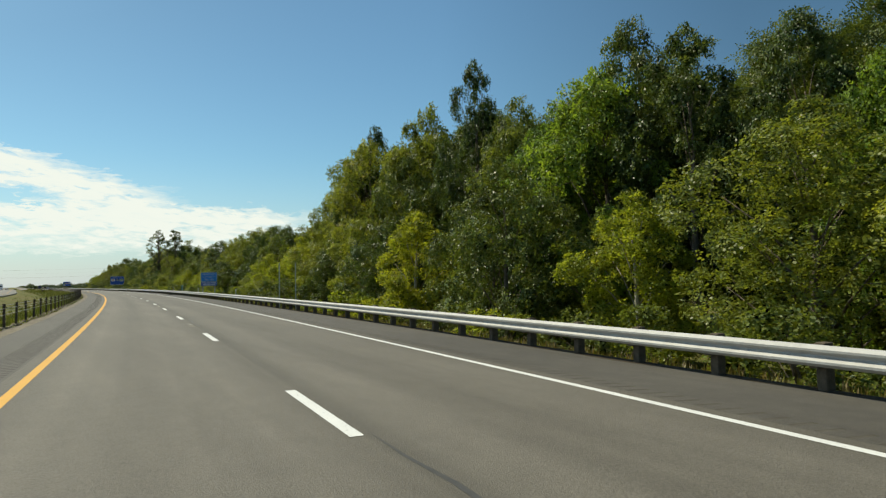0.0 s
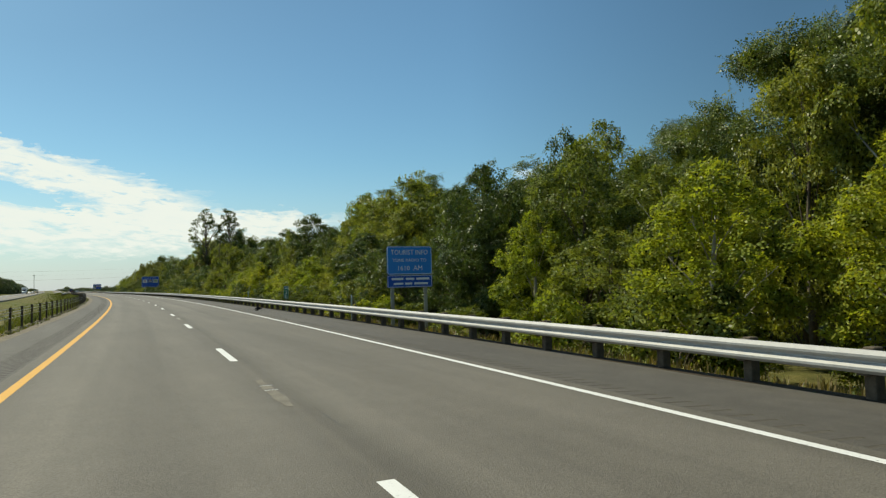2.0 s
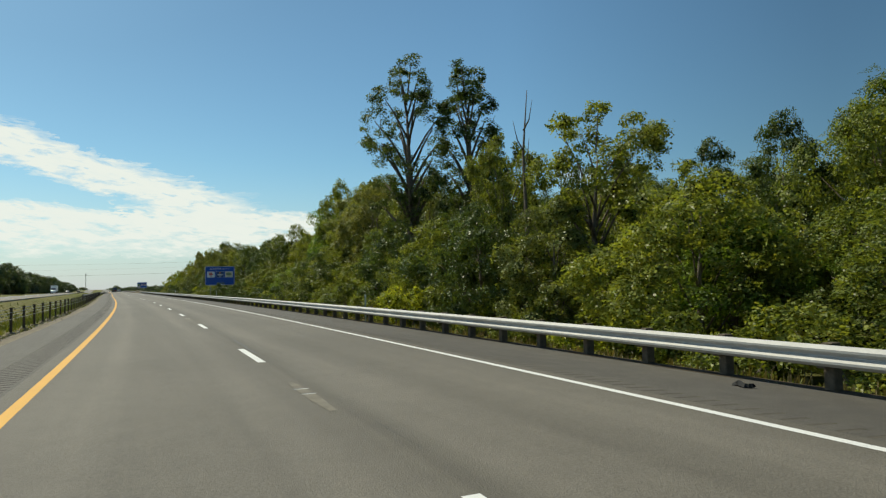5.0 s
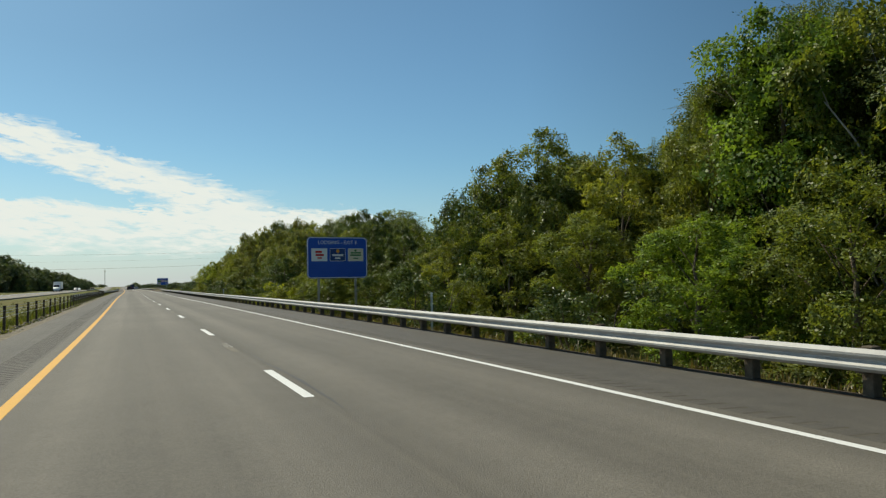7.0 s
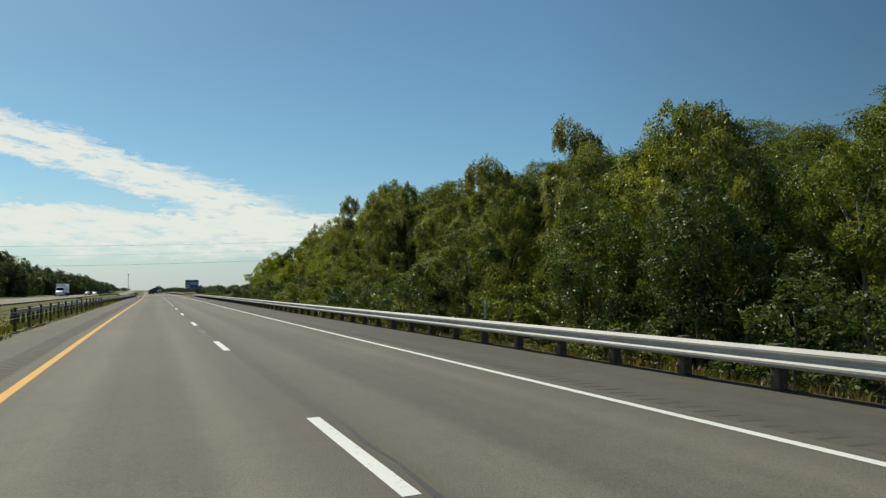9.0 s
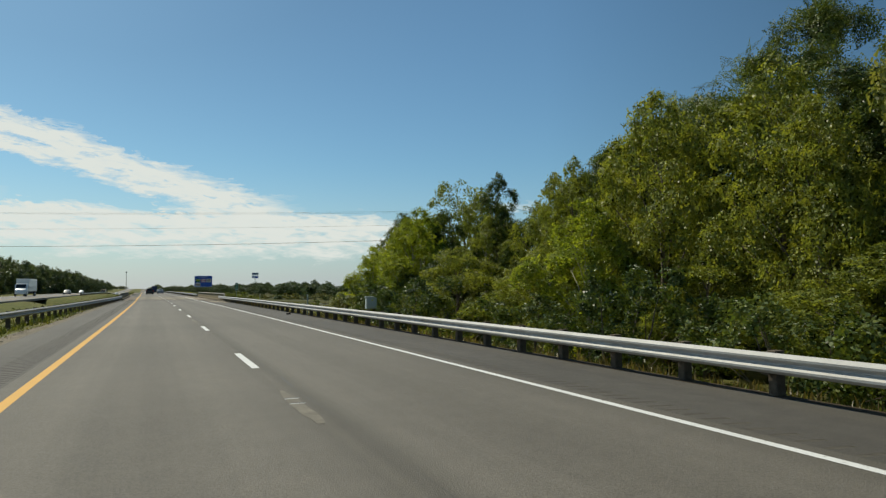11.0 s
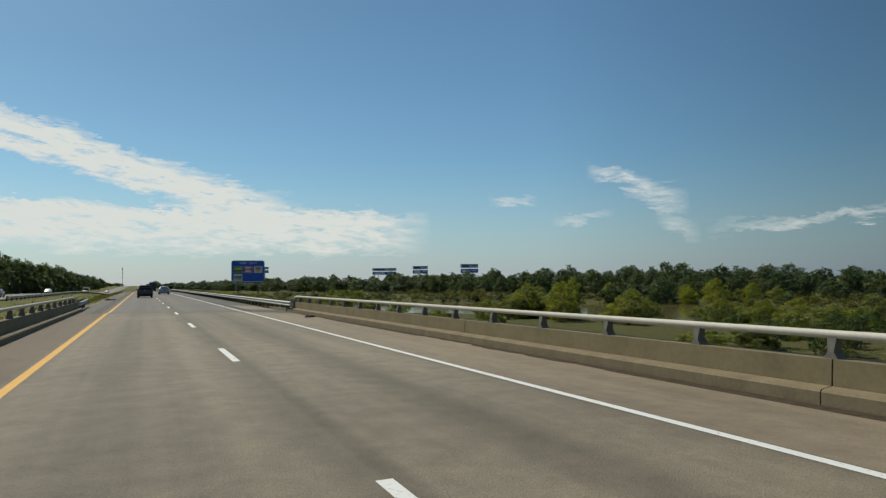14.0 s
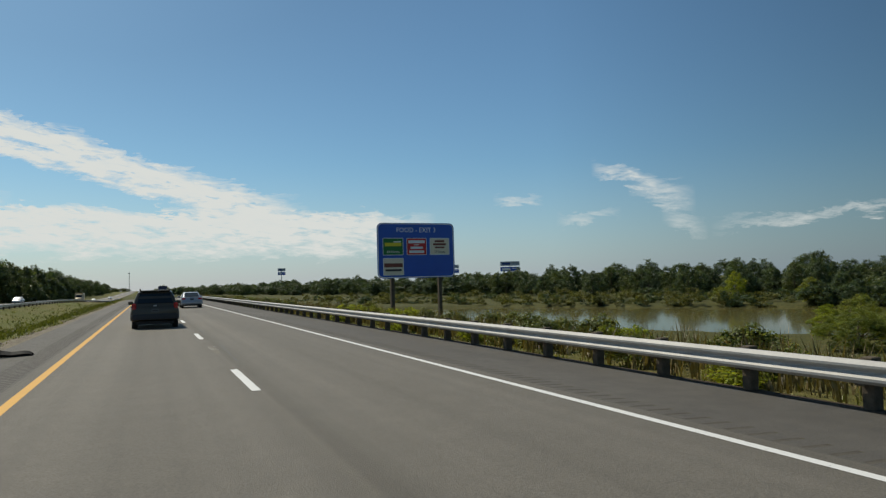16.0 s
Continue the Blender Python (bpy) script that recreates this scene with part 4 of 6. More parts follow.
def ring_border(name, w, h, r, wid, y, mat):
    def loop(w, h, r):
        pts = []
        for cx, cz, a0 in ((w / 2 - r, h / 2 - r, 0), (-w / 2 + r, h / 2 - r, 90), (-w / 2 + r, -h / 2 + r, 180), (w / 2 - r, -h / 2 + r, 270)):
            for k in range(5):
                a = radians(a0 + 22.5 * k)
                pts.append((cx + r * math.cos(a), y, cz + r * math.sin(a)))
        return pts
    a, b = loop(w, h, r), loop(w - 2 * wid, h - 2 * wid, max(0.02, r - wid))
    n = len(a)
    return raw_mesh(name, a + b, [(i, (i + 1) % n, (i + 1) % n + n, i + n) for i in range(n)], mat)


FACE = Matrix.Rotation(radians(90), 4, "X")       # lettering stands up and faces -y


def colour(name, rgb, rough=0.45):
    if name not in M:
        M[name] = plain(name, rgb, rough, 0, 0.05, 2.0)
    return name


def bars(parent, rows, x, z, y, mat):
    """Rows of plain bars for writing that is not reproduced: (width, height, dz)."""
    for w, h, dz, dx in rows:
        part("bar", box_mesh("bar", w, 0.004, h, mat), parent, "", Matrix.Translation((x + dx, y, z + dz)))


def sign_posts(root, xs, z_top, z_bot, size=0.2, timber=False):
    for x in xs:
        if timber:
            part("sign_post", box_mesh("sign_post", 0.2, 0.24, z_top - z_bot, "wood", 0.012, (x, 0.2, (z_top + z_bot) / 2)), root, "square weathered timber post")
            continue
        o = [(-0.07, -size / 2), (0.07, -size / 2), (0.07, -size / 2 + 0.012), (0.008, -size / 2 + 0.012), (0.008, size / 2 - 0.012), (0.07, size / 2 - 0.012), (0.07, size / 2), (-0.07, size / 2), (-0.07, size / 2 - 0.012), (-0.008, size / 2 - 0.012), (-0.008, -size / 2 + 0.012), (-0.07, -size / 2 + 0.012)]
        n = len(o)
        v = [(a, b, z) for z in (z_bot, z_top) for a, b in o]
        f = [(i, (i + 1) % n, (i + 1) % n + n, i + n) for i in range(n)] + [tuple(range(n, 2 * n))]
        part("sign_post", raw_mesh("sign_post", v, f, "steel"), root, "", Matrix.Translation((x, 0.16, 0)))


def logo_sign(s, d, zc, title, logos, label, turn=0.0, timber=False):
    """A big blue service sign with logo boards, on two steel posts."""
    w, h = 4.7, 3.15
    gz = float(ground_z(s, d))
    root = thing("service_sign", place(s, d, 0, turn), label, "road sign", "service signs")
    panel = part("panel", rounded_panel("panel", w, h, 0.3, 0.05, "blue"), root, "blue sign panel with a white border", Matrix.Translation((0, 0, zc)))
    part("border", ring_border("border", w - 0.06, h - 0.06, 0.28, 0.045, -0.004, "signwhite"), panel, "thin white border")
    part("panel_back", rounded_panel("panel_back", w - 0.02, h - 0.02, 0.29, 0.02, "signback", 0.052), panel)
    lettering(title, 0.4, "signwhite", panel, Matrix.Translation((0, -0.008, h / 2 - 0.42)) @ FACE, squeeze=0.92)
    sign_posts(root, (-1.45, 1.45), zc + h / 2 - 0.1, gz - 0.5, timber=timber)
    for z in (-0.9, 0, 0.9):
        part("stringer", box_mesh("stringer", w - 0.3, 0.05, 0.08, "signback"), root, "", Matrix.Translation((0, 0.1, zc + z)))
    for lx, lz, cols, rows in logos:
        base, ink, extra = cols
        lg = part("logo_board", rounded_panel("logo_board", 1.22, 0.98, 0.05, 0.012, base), panel, "", Matrix.Translation((lx, -0.017, lz)))
        part("board_edge", ring_border("board_edge", 1.22, 0.98, 0.05, 0.03, -0.003, "signwhite"), lg)
        for kind, *v in rows:
            if kind == "bar":
                bw, bh, bz, bx, bm_ = v
                part("bar", box_mesh("bar", bw, 0.004, bh, bm_), lg, "", Matrix.Translation((bx, -0.004, bz)))
            elif kind == "text":
                txt, size, tz, bm_ = v
                lettering(txt, size, bm_, lg, Matrix.Translation((0, -0.006, tz)) @ FACE)
            elif kind == "disc":
                r, dz, bm_ = v
                n = 14
                part("emblem", raw_mesh("emblem", [(r * math.cos(6.2832 * i / n), -0.005, dz + r * math.sin(6.2832 * i / n)) for i in range(n)], [tuple(range(n))], bm_), lg)
    return root


colour("logo_green", (0.01, 0.16, 0.03)), colour("logo_yellow", (0.75, 0.62, 0.03)), colour("logo_red", (0.55, 0.02, 0.02))
colour("logo_cream", (0.72, 0.64, 0.5)), colour("logo_ink", (0.05, 0.04, 0.04)), colour("logo_orange", (0.75, 0.33, 0.03))
colour("logo_navy", (0.01, 0.05, 0.2)), colour("logo_brown", (0.2, 0.05, 0.03))
logo_sign(554.0, 12.35, 3.55, "FOOD - EXIT 3", [
    (-1.42, 0.22, ("logo_green", 0, 0), [("bar", 0.98, 0.2, 0.12, 0.0, "logo_yellow"), ("bar", 0.45, 0.07, 0.27, 0.25, "signwhite"), ("text", "24 Hours", 0.2, -0.3, "signwhite")]),
    (0.0, 0.22, ("logo_red", 0, 0), [("bar", 1.0, 0.17, 0.27, 0.0, "signwhite"), ("bar", 0.75, 0.13, -0.07, 0.0, "signwhite"), ("bar", 0.9, 0.15, -0.3, 0.0, "signwhite"), ("bar", 0.3, 0.04, 0.1, 0, "signwhite")]),
    (1.42, 0.22, ("logo_cream", 0, 0), [("bar", 0.6, 0.12, 0.3, 0.0, "logo_brown"), ("bar", 0.8, 0.12, 0.12, 0.0, "logo_brown"), ("bar", 0.6, 0.1, -0.06, 0.0, "logo_brown"), ("text", "24 hours", 0.19, -0.31, "logo_ink")]),
    (-1.42, -0.92, ("logo_cream", 0, 0), [("bar", 1.08, 0.22, 0.08, 0.0, "logo_brown"), ("bar", 0.95, 0.12, -0.2, 0.0, "logo_ink")]),
], "large blue FOOD EXIT 3 sign with logo boards, on timber posts", turn=-2, timber=True)
logo_sign(277.4, 12.1, 3.45, "LODGING - EXIT 3", [
    (-1.42, 0.22, ("signwhite", 0, 0), [("bar", 0.5, 0.16, 0.22, -0.05, "logo_red"), ("bar", 0.62, 0.16, -0.02, 0.02, "logo_red"), ("bar", 0.34, 0.1, -0.24, 0.02, "logo_red")]),
    (0.0, 0.22, ("logo_navy", 0, 0), [("disc", 0.13, 0.28, "logo_orange"), ("bar", 0.86, 0.15, -0.03, 0.0, "signwhite"), ("bar", 0.4, 0.12, -0.26, 0.0, "signwhite")]),
    (1.42, 0.22, ("logo_cream", 0, 0), [("disc", 0.09, 0.33, "logo_green"), ("bar", 0.8, 0.11, 0.15, 0.0, "logo_green"), ("bar", 0.85, 0.11, -0.03, 0.0, "logo_green"), ("bar", 0.4, 0.08, -0.27, 0.0, "logo_green")]),
], "large blue LODGING EXIT 3 sign with logo boards, on posts", turn=-2)


def tourist_sign():
    s, d = 90.9, 8.58
    root = thing("information_sign", place(s, d, 0, -2), "blue TOURIST INFO radio sign on two posts, smaller plate below", "road sign")
    w, h = 2.02, 1.19
    p = part("panel", rounded_panel("panel", w, h, 0.09, 0.02, "glareblue"), root, "", Matrix.Translation((0, 0, 2.445)))
    part("border", ring_border("border", w - 0.03, h - 0.03, 0.08, 0.02, -0.004, "signwhite"), p)
    lettering("TOURIST INFO", 0.3, "signwhite", p, Matrix.Translation((0, -0.008, 0.33)) @ FACE, squeeze=0.84)
    lettering("TUNE RADIO TO", 0.19, "signwhite", p, Matrix.Translation((0, -0.008, 0.0)) @ FACE, squeeze=1.05)
    lettering("1610  AM", 0.29, "signwhite", p, Matrix.Translation((0, -0.008, -0.34)) @ FACE)
    q = part("lower_panel", rounded_panel("lower_panel", w, 0.52, 0.06, 0.02, "blue"), root, "", Matrix.Translation((0, 0, 1.56)))
    part("border", ring_border("border", w - 0.03, 0.49, 0.05, 0.018, -0.004, "signwhite"), q)
    bars(q, [(0.52, 0.09, 0.1, -0.56), (0.38, 0.09, 0.1, 0.0), (0.6, 0.09, 0.1, 0.58), (0.42, 0.085, -0.1, -0.52), (0.32, 0.085, -0.1, -0.07), (0.62, 0.085, -0.1, 0.5)], 0, 0, -0.006, "signwhite")
    sign_posts(root, (-0.75, 0.75), 3.0, float(ground_z(s, d)) - 0.4, 0.08)


tourist_sign()


def mile_sign(s, d, rows, zc, w, h, label, size):
    root = thing("mile_marker", place(s, d, 0), label, "mile marker", "mile markers")
    p = part("panel", rounded_panel("panel", w, h, 0.04, 0.004, "green"), root, "", Matrix.Translation((0, 0, zc)))
    part("border", ring_border("border", w - 0.02, h - 0.02, 0.035, 0.015, -0.003, "signwhite"), p)
    for i, r in enumerate(rows):
        if r == "#":
            bars(p, [(w * 0.6, 0.09, 0, 0)], 0, h / 2 - h * (i + 0.5) / len(rows), -0.005, "signwhite")
        else:
            lettering(r, size if i else size * 0.55, "signwhite", p, Matrix.Translation((0, -0.006, h / 2 - h * (i + 0.5) / len(rows))) @ FACE)
    part("sign_post", box_mesh("sign_post", 0.05, 0.03, zc + h / 2 + 1.4, "steel", 0.004, (0, 0.03, (zc + h / 2 - 1.4) / 2)), root)


mile_sign(109.8, 7.35, ["#", "2", "0"], 1.02, 0.32, 0.85, "small green mile marker on a steel post behind the guardrail", 0.34)
mile_sign(442.8, 7.75, ["#", "2", "2"], 1.74, 0.34, 0.95, "tall narrow green mile marker on a steel post", 0.3)


def delineator(s, d, top):
    root = thing("delineator_post", place(s, d, 0), "slim grey delineator post behind the guardrail", "marker post", "delineator posts")
    g = float(ground_z(s, d)) - 0.3
    o = [(-0.045, -0.02), (-0.02, 0.02), (0.02, 0.02), (0.045, -0.02), (0.04, -0.026), (0.016, 0.013), (-0.016, 0.013), (-0.04, -0.026)]
    v = [(x, y, z) for z in (g, top) for x, y in o]
    part("post", raw_mesh("post", v, [(i, (i + 1) % 8, (i + 1) % 8 + 8, i + 8) for i in range(8)] + [tuple(range(8, 16))], "box"), root)
    part("reflector", box_mesh("reflector", 0.07, 0.008, 0.12, "signwhite", 0.002), root, "white reflector", Matrix.Translation((0, -0.03, top - 0.1)))


for s, d, top in ((67.0, 7.9, 0.95), (97.7, 8.1, 0.95), (131.0, 8.4, 1.0), (197.0, 8.8, 1.0), (251.2, 7.9, 1.1), (313.3, 8.3, 1.0), (403.1, 7.75, 1.1), (455.5, 12.5, 0.7)):
    delineator(s, d, top)


def bare_post(s, d, top):
    """A slim steel sign post that carries no sign."""
    root = thing("bare_sign_post", place(s, d, 0, 8), "slim bare steel sign post without a sign behind the guardrail", "post", "bare sign posts")
    g = float(ground_z(s, d)) - 0.3
    o = [(-0.04, -0.02), (-0.018, 0.022), (0.018, 0.022), (0.04, -0.02), (0.034, -0.024), (0.014, 0.014), (-0.014, 0.014), (-0.034, -0.024)]
    v = [(x, y, z) for z in (g, top) for x, y in o]
    part("channel", raw_mesh("channel", v, [(i, (i + 1) % 8, (i + 1) % 8 + 8, i + 8) for i in range(8)] + [tuple(range(8, 16))], "box"), root)
    for z in (top - 0.25, top - 1.1):
        part("bolt", tube_mesh("bolt", [(0, -0.01, z), (0, 0.035, z)], [0.012, 0.012], "galvdark", 6), root)


bare_post(47.5, 7.84, 2.98)
bare_post(47.5, 9.02, 2.94)


def cabinet():
    s, d = 392.0, 8.7
    root = thing("utility_cabinet", place(s, d, 0, -6), "pale grey metal utility cabinet on posts behind the guardrail", "cabinet")
    part("body", box_mesh("body", 0.55, 0.36, 0.6, "box", 0.012, (0, 0, 0.72)), root)
    part("lid", box_mesh("lid", 0.62, 0.44, 0.035, "box", 0.008, (0, 0, 1.037)), root, "overhanging lid")
    dr = part("door", box_mesh("door", 0.48, 0.012, 0.5, "box", 0.003, (0, -0.186, 0.72)), root)
    part("label", box_mesh("label", 0.1, 0.004, 0.08, colour("tag_yellow", (0.65, 0.6, 0.05)), 0, (0.04, -0.195, 0.86)), dr, "yellow tag")
    for x in (-0.14, 0.14):
        part("leg", box_mesh("leg", 0.09, 0.09, 1.8, "galvdark", 0.004, (x, 0, -0.48)), root)


cabinet()


# ---------------------------------------------------------------- trees
def leaves_on(rng, lobes, count, size, droop=0.03, inner=0.08):
    """Sprays of leaves on rounded clumps that sit over the outer side of each lobe. Returns vertices and triangles."""
    C = np.array([l[:3] for l in lobes])
    R = np.array([l[3] for l in lobes])
    Q = np.array([l[4] if len(l) > 4 else 0.8 for l in lobes])
    mid = C.mean(0)
    # the clumps: more of them on the top and the outside
    own = np.repeat(np.arange(len(lobes)), 9)
    out = C[own] - mid
    out[:, 2] = 0
    out /= np.linalg.norm(out, axis=1)[:, None] + 1e-6
    u = rng.normal(size=(len(own), 3)) + out * 0.45 + np.array([0, 0, 0.22])
    u /= np.linalg.norm(u, axis=1)[:, None]
    squash = np.stack([np.ones(len(own)), np.ones(len(own)), Q[own]], 1)
    CC = C[own] + u * squash * (R[own] * rng.uniform(0.5, 0.86, len(own)))[:, None]
    CR = R[own] * rng.uniform(0.34, 0.58, len(own))
    w = CR ** 2
    pick = rng.choice(len(own), size=int(count * 1.9), p=w / w.sum())
    v = rng.normal(size=(len(pick), 3)) + u[pick] * 0.5 + np.array([0, 0, 0.08])
    v /= np.linalg.norm(v, axis=1)[:, None]
    rad = np.where(rng.rand(len(pick)) < inner, rng.uniform(0.1, 0.6, len(pick)), rng.normal(0.92, 0.16, len(pick)))
    P = CC[pick] + v * (rad * CR[pick])[:, None] * np.array([1, 1, 0.82])
    keep = np.ones(len(P), bool)
    for i in range(len(lobes)):
        dist = np.linalg.norm((P - C[i]) / np.array([1, 1, Q[i]]), axis=1)
        keep &= dist > 0.5 * R[i]
    P, v = P[keep][:count], v[keep][:count]
    n = len(P)
    nrm = v * 0.75 + rng.normal(size=(n, 3)) * 0.5 + np.array([0, 0, 0.3])
    nrm /= np.linalg.norm(nrm, axis=1)[:, None]
    a = np.cross(nrm, rng.normal(size=(n, 3)))
    a /= np.linalg.norm(a, axis=1)[:, None] + 1e-9
    a[:, 2] -= droop
    b = np.cross(nrm, a)
    L = size * rng.uniform(0.6, 1.35, n)[:, None]
    W = L * rng.uniform(0.36, 0.54, n)[:, None]
    v = np.stack([P - a * L * 0.35 + b * W, P + a * L * 0.65, P - a * L * 0.35 - b * W], 1).reshape(-1, 3)
    return v, np.arange(n * 3).reshape(-1, 3)


def make_tree(name, seed, H, spread, crown_from, lobes_n, leaves, leaf_size, leaf_mat, label, bark="bark", lean=0.0, lobe_r=(0.9, 1.5), bare=0.0, category="tree", shape=1.0, stems=1, flat=1.0):
    """One tree at the world's origin: a trunk with limbs, and a crown of leaves on lobes."""
    rng = np.random.RandomState(seed)
    root = thing(name, Matrix.Identity(4), label, category)
    lobes, tv, tf = [], [], []
    z0 = H * crown_from
    for st_ in range(stems):
        ox, oy = (0, 0) if stems == 1 else (rng.uniform(-0.4, 0.4), rng.uniform(-0.4, 0.4))
        top = Vector((lean * H + ox * 3 + rng.uniform(-0.3, 0.3), oy * 3 + rng.uniform(-0.3, 0.3), H * rng.uniform(0.9, 0.96)))
        k = 7
        pts, rad = [], []
        r0 = (0.018 * H + 0.04) / math.sqrt(stems)
        for i in range(k):
            q = i / (k - 1)
            pts.append(Vector((ox, oy, -0.5)).lerp(top, q * 0.84) + Vector((rng.uniform(-0.12, 0.12) * q, rng.uniform(-0.12, 0.12) * q, 0)))
            rad.append(r0 * (1 - 0.86 * q) + (r0 * 0.4 if i == 0 else 0))
        tube(tv, tf, pts, rad, 7)
        m = max(2, lobes_n // stems)
        for i in range(m):
            q = (i + rng.uniform(0.2, 0.8)) / m
            z = z0 + (H - z0) * q * 0.93
            prof = math.sin(math.pi * min(1.0, 0.16 + 0.8 * q ** shape)) ** 0.75
            az = i * 2.4 + rng.uniform(-0.5, 0.5)
            rr = spread * prof * rng.uniform(0.45, 1.0)
            ax = Vector(pts[0]).lerp(top, min(1, z / top.z))
            c = Vector((ax.x + rr * math.cos(az), ax.y + rr * math.sin(az), z))
            lr = rng.uniform(*lobe_r) * (1.0 if q < 0.85 else 0.72)
            lobes.append((c.x, c.y, c.z, lr, rng.uniform(0.65, 0.95) * flat))
            f0 = max(0.06, (z - rr * 0.8 - 0.6) / H)
            b0 = Vector(pts[0]).lerp(top, min(0.95, f0))
            mid = b0.lerp(c, 0.55) + Vector((0, 0, 0.12 * rr))
            rl = max(0.018, r0 * 0.38 * (1 - 0.6 * q))
            tube(tv, tf, [b0, mid, c], [rl, rl * 0.7, rl * 0.3], 3)
            for tw in range(1):
                e = c + Vector(np.clip(rng.normal(size=3), -1.1, 1.1)) * lr * 0.42
                tube(tv, tf, [mid.lerp(c, 0.6), e], [rl * 0.35, 0.006], 3)
        lobes.append((top.x, top.y, top.z + 0.05 * H - 0.3, lobe_r[0] * 0.75, 1.15))
    part("trunk", raw_mesh("trunk", tv, tf, bark, True), root)
    v, t = leaves_on(rng, lobes, leaves, leaf_size)
    part("crown", tri_mesh("crown", v, t, leaf_mat), root)
    return root


def remove_thing(ob):
    for o in (*ob.children_recursive, ob):
        bpy.data.objects.remove(o)


WOOD = [
    make_tree("tree", 11, 10.0, 2.6, 0.16, 20, 5400, 0.46, "leaf", "tall leafy roadside tree at the edge of dense woods", lobe_r=(0.9, 1.5)),
    make_tree("tree", 12, 10.0, 2.2, 0.2, 17, 4600, 0.43, "leafdark", "slender dark green tree at the edge of dense woods", lobe_r=(0.8, 1.25)),
    make_tree("tree", 13, 8.0, 3.0, 0.08, 20, 5400, 0.46, "leaf", "broad bushy green tree crowding the woods' edge", lobe_r=(0.95, 1.5)),
    make_tree("tree", 14, 8.0, 2.5, 0.06, 17, 5200, 0.43, "leafyellow", "sunlit yellow-green sapling thicket tree", lobe_r=(0.8, 1.3), bark="palebark"),
    make_tree("tree", 15, 9.0, 2.4, 0.15, 16, 4600, 0.42, "leaf", "upright green tree hung with vines", lobe_r=(0.75, 1.3), bark="palebark"),
    make_tree("tree", 16, 7.0, 2.6, 0.05, 16, 5000, 0.43, "leafdark", "dense dark green tree covered with creepers", lobe_r=(0.9, 1.45)),
    make_tree("tree", 17, 7.5, 2.3, 0.1, 14, 4400, 0.42, "leafrust", "tree with leaves starting to turn brown", lobe_r=(0.75, 1.25)),
    make_tree("tree", 18, 9.0, 2.8, 0.06, 20, 5400, 0.45, "leaffresh", "full fresh-green tree at the edge of dense woods", lobe_r=(0.9, 1.5)),
    make_tree("tree", 19, 8.5, 2.9, 0.1, 20, 5400, 0.43, "leafolive", "broad domed olive-green tree at the woods' edge", lobe_r=(0.9, 1.45)),
]
SHRUB = [
    make_tree("shrub", 31, 2.4, 1.2, 0.05, 9, 1456, 0.32, "leaf", "leafy green shrub behind the guardrail", lobe_r=(0.45, 0.75), category="shrub", stems=3),
    make_tree("shrub", 32, 2.0, 1.1, 0.05, 8, 1344, 0.30, "leafyellow", "bright yellow-green shrub behind the guardrail", lobe_r=(0.4, 0.7), category="shrub", stems=3),
    make_tree("shrub", 33, 1.6, 1.1, 0.05, 7, 1176, 0.28, "leafrust", "tangled brownish shrub behind the guardrail", lobe_r=(0.35, 0.65), category="shrub", stems=3),
    make_tree("shrub", 34, 3.2, 1.4, 0.05, 11, 1680, 0.33, "leafdark", "dark green shrub under the trees", lobe_r=(0.5, 0.85), category="shrub", stems=3),
]
FAR = [
    make_tree("far_tree", 41, 12.0, 3.6, 0.05, 15, 1500, 1.15, "farleaf", "distant dark green tree in a wooded edge", lobe_r=(1.5, 2.3)),
    make_tree("far_tree", 42, 12.0, 3.0, 0.08, 13, 1300, 1.15, "farleaf", "distant upright tree in a wooded edge", lobe_r=(1.3, 2.0)),
    make_tree("far_tree", 43, 9.0, 3.6, 0.03, 13, 1300, 1.15, "farleaf", "distant spreading green tree in a wooded edge", lobe_r=(1.4, 2.1)),
]
TALL = [
    make_tree("tree", 51, 18.0, 2.1, 0.4, 30, 6000, 0.31, "leafdark", "tall sparse twin-like tree rising above the woods", lobe_r=(0.5, 0.85), lean=0.01, flat=1.5),
    make_tree("tree", 52, 18.0, 1.5, 0.42, 27, 6000, 0.31, "leafdark", "tall narrow sparse tree rising above the woods", lobe_r=(0.5, 0.8), lean=-0.015, flat=1.6),
]
BACKROW = [
    make_tree("tree", 71, 10.0, 2.8, 0.1, 18, 4200, 0.55, "leaf", "green tree standing back in the dense woods", lobe_r=(1.0, 1.6)),
    make_tree("tree", 72, 10.0, 2.4, 0.12, 16, 3800, 0.52, "leafdark", "dark tree standing back in the dense woods", lobe_r=(0.9, 1.5)),
]
LOCUST = make_tree("tree", 61, 6.5, 2.3, 0.4, 24, 5200, 0.17, "leaf", "feathery open locust tree at the end of the woods", lobe_r=(0.45, 0.85), flat=0.42)
UMBRELLA = make_tree("tree", 62, 10.0, 2.7, 0.56, 13, 5200, 0.3, "leafolive", "sparse open tree with rounded clumps above the woods", lobe_r=(0.55, 0.95), lean=0.08, flat=1.3)

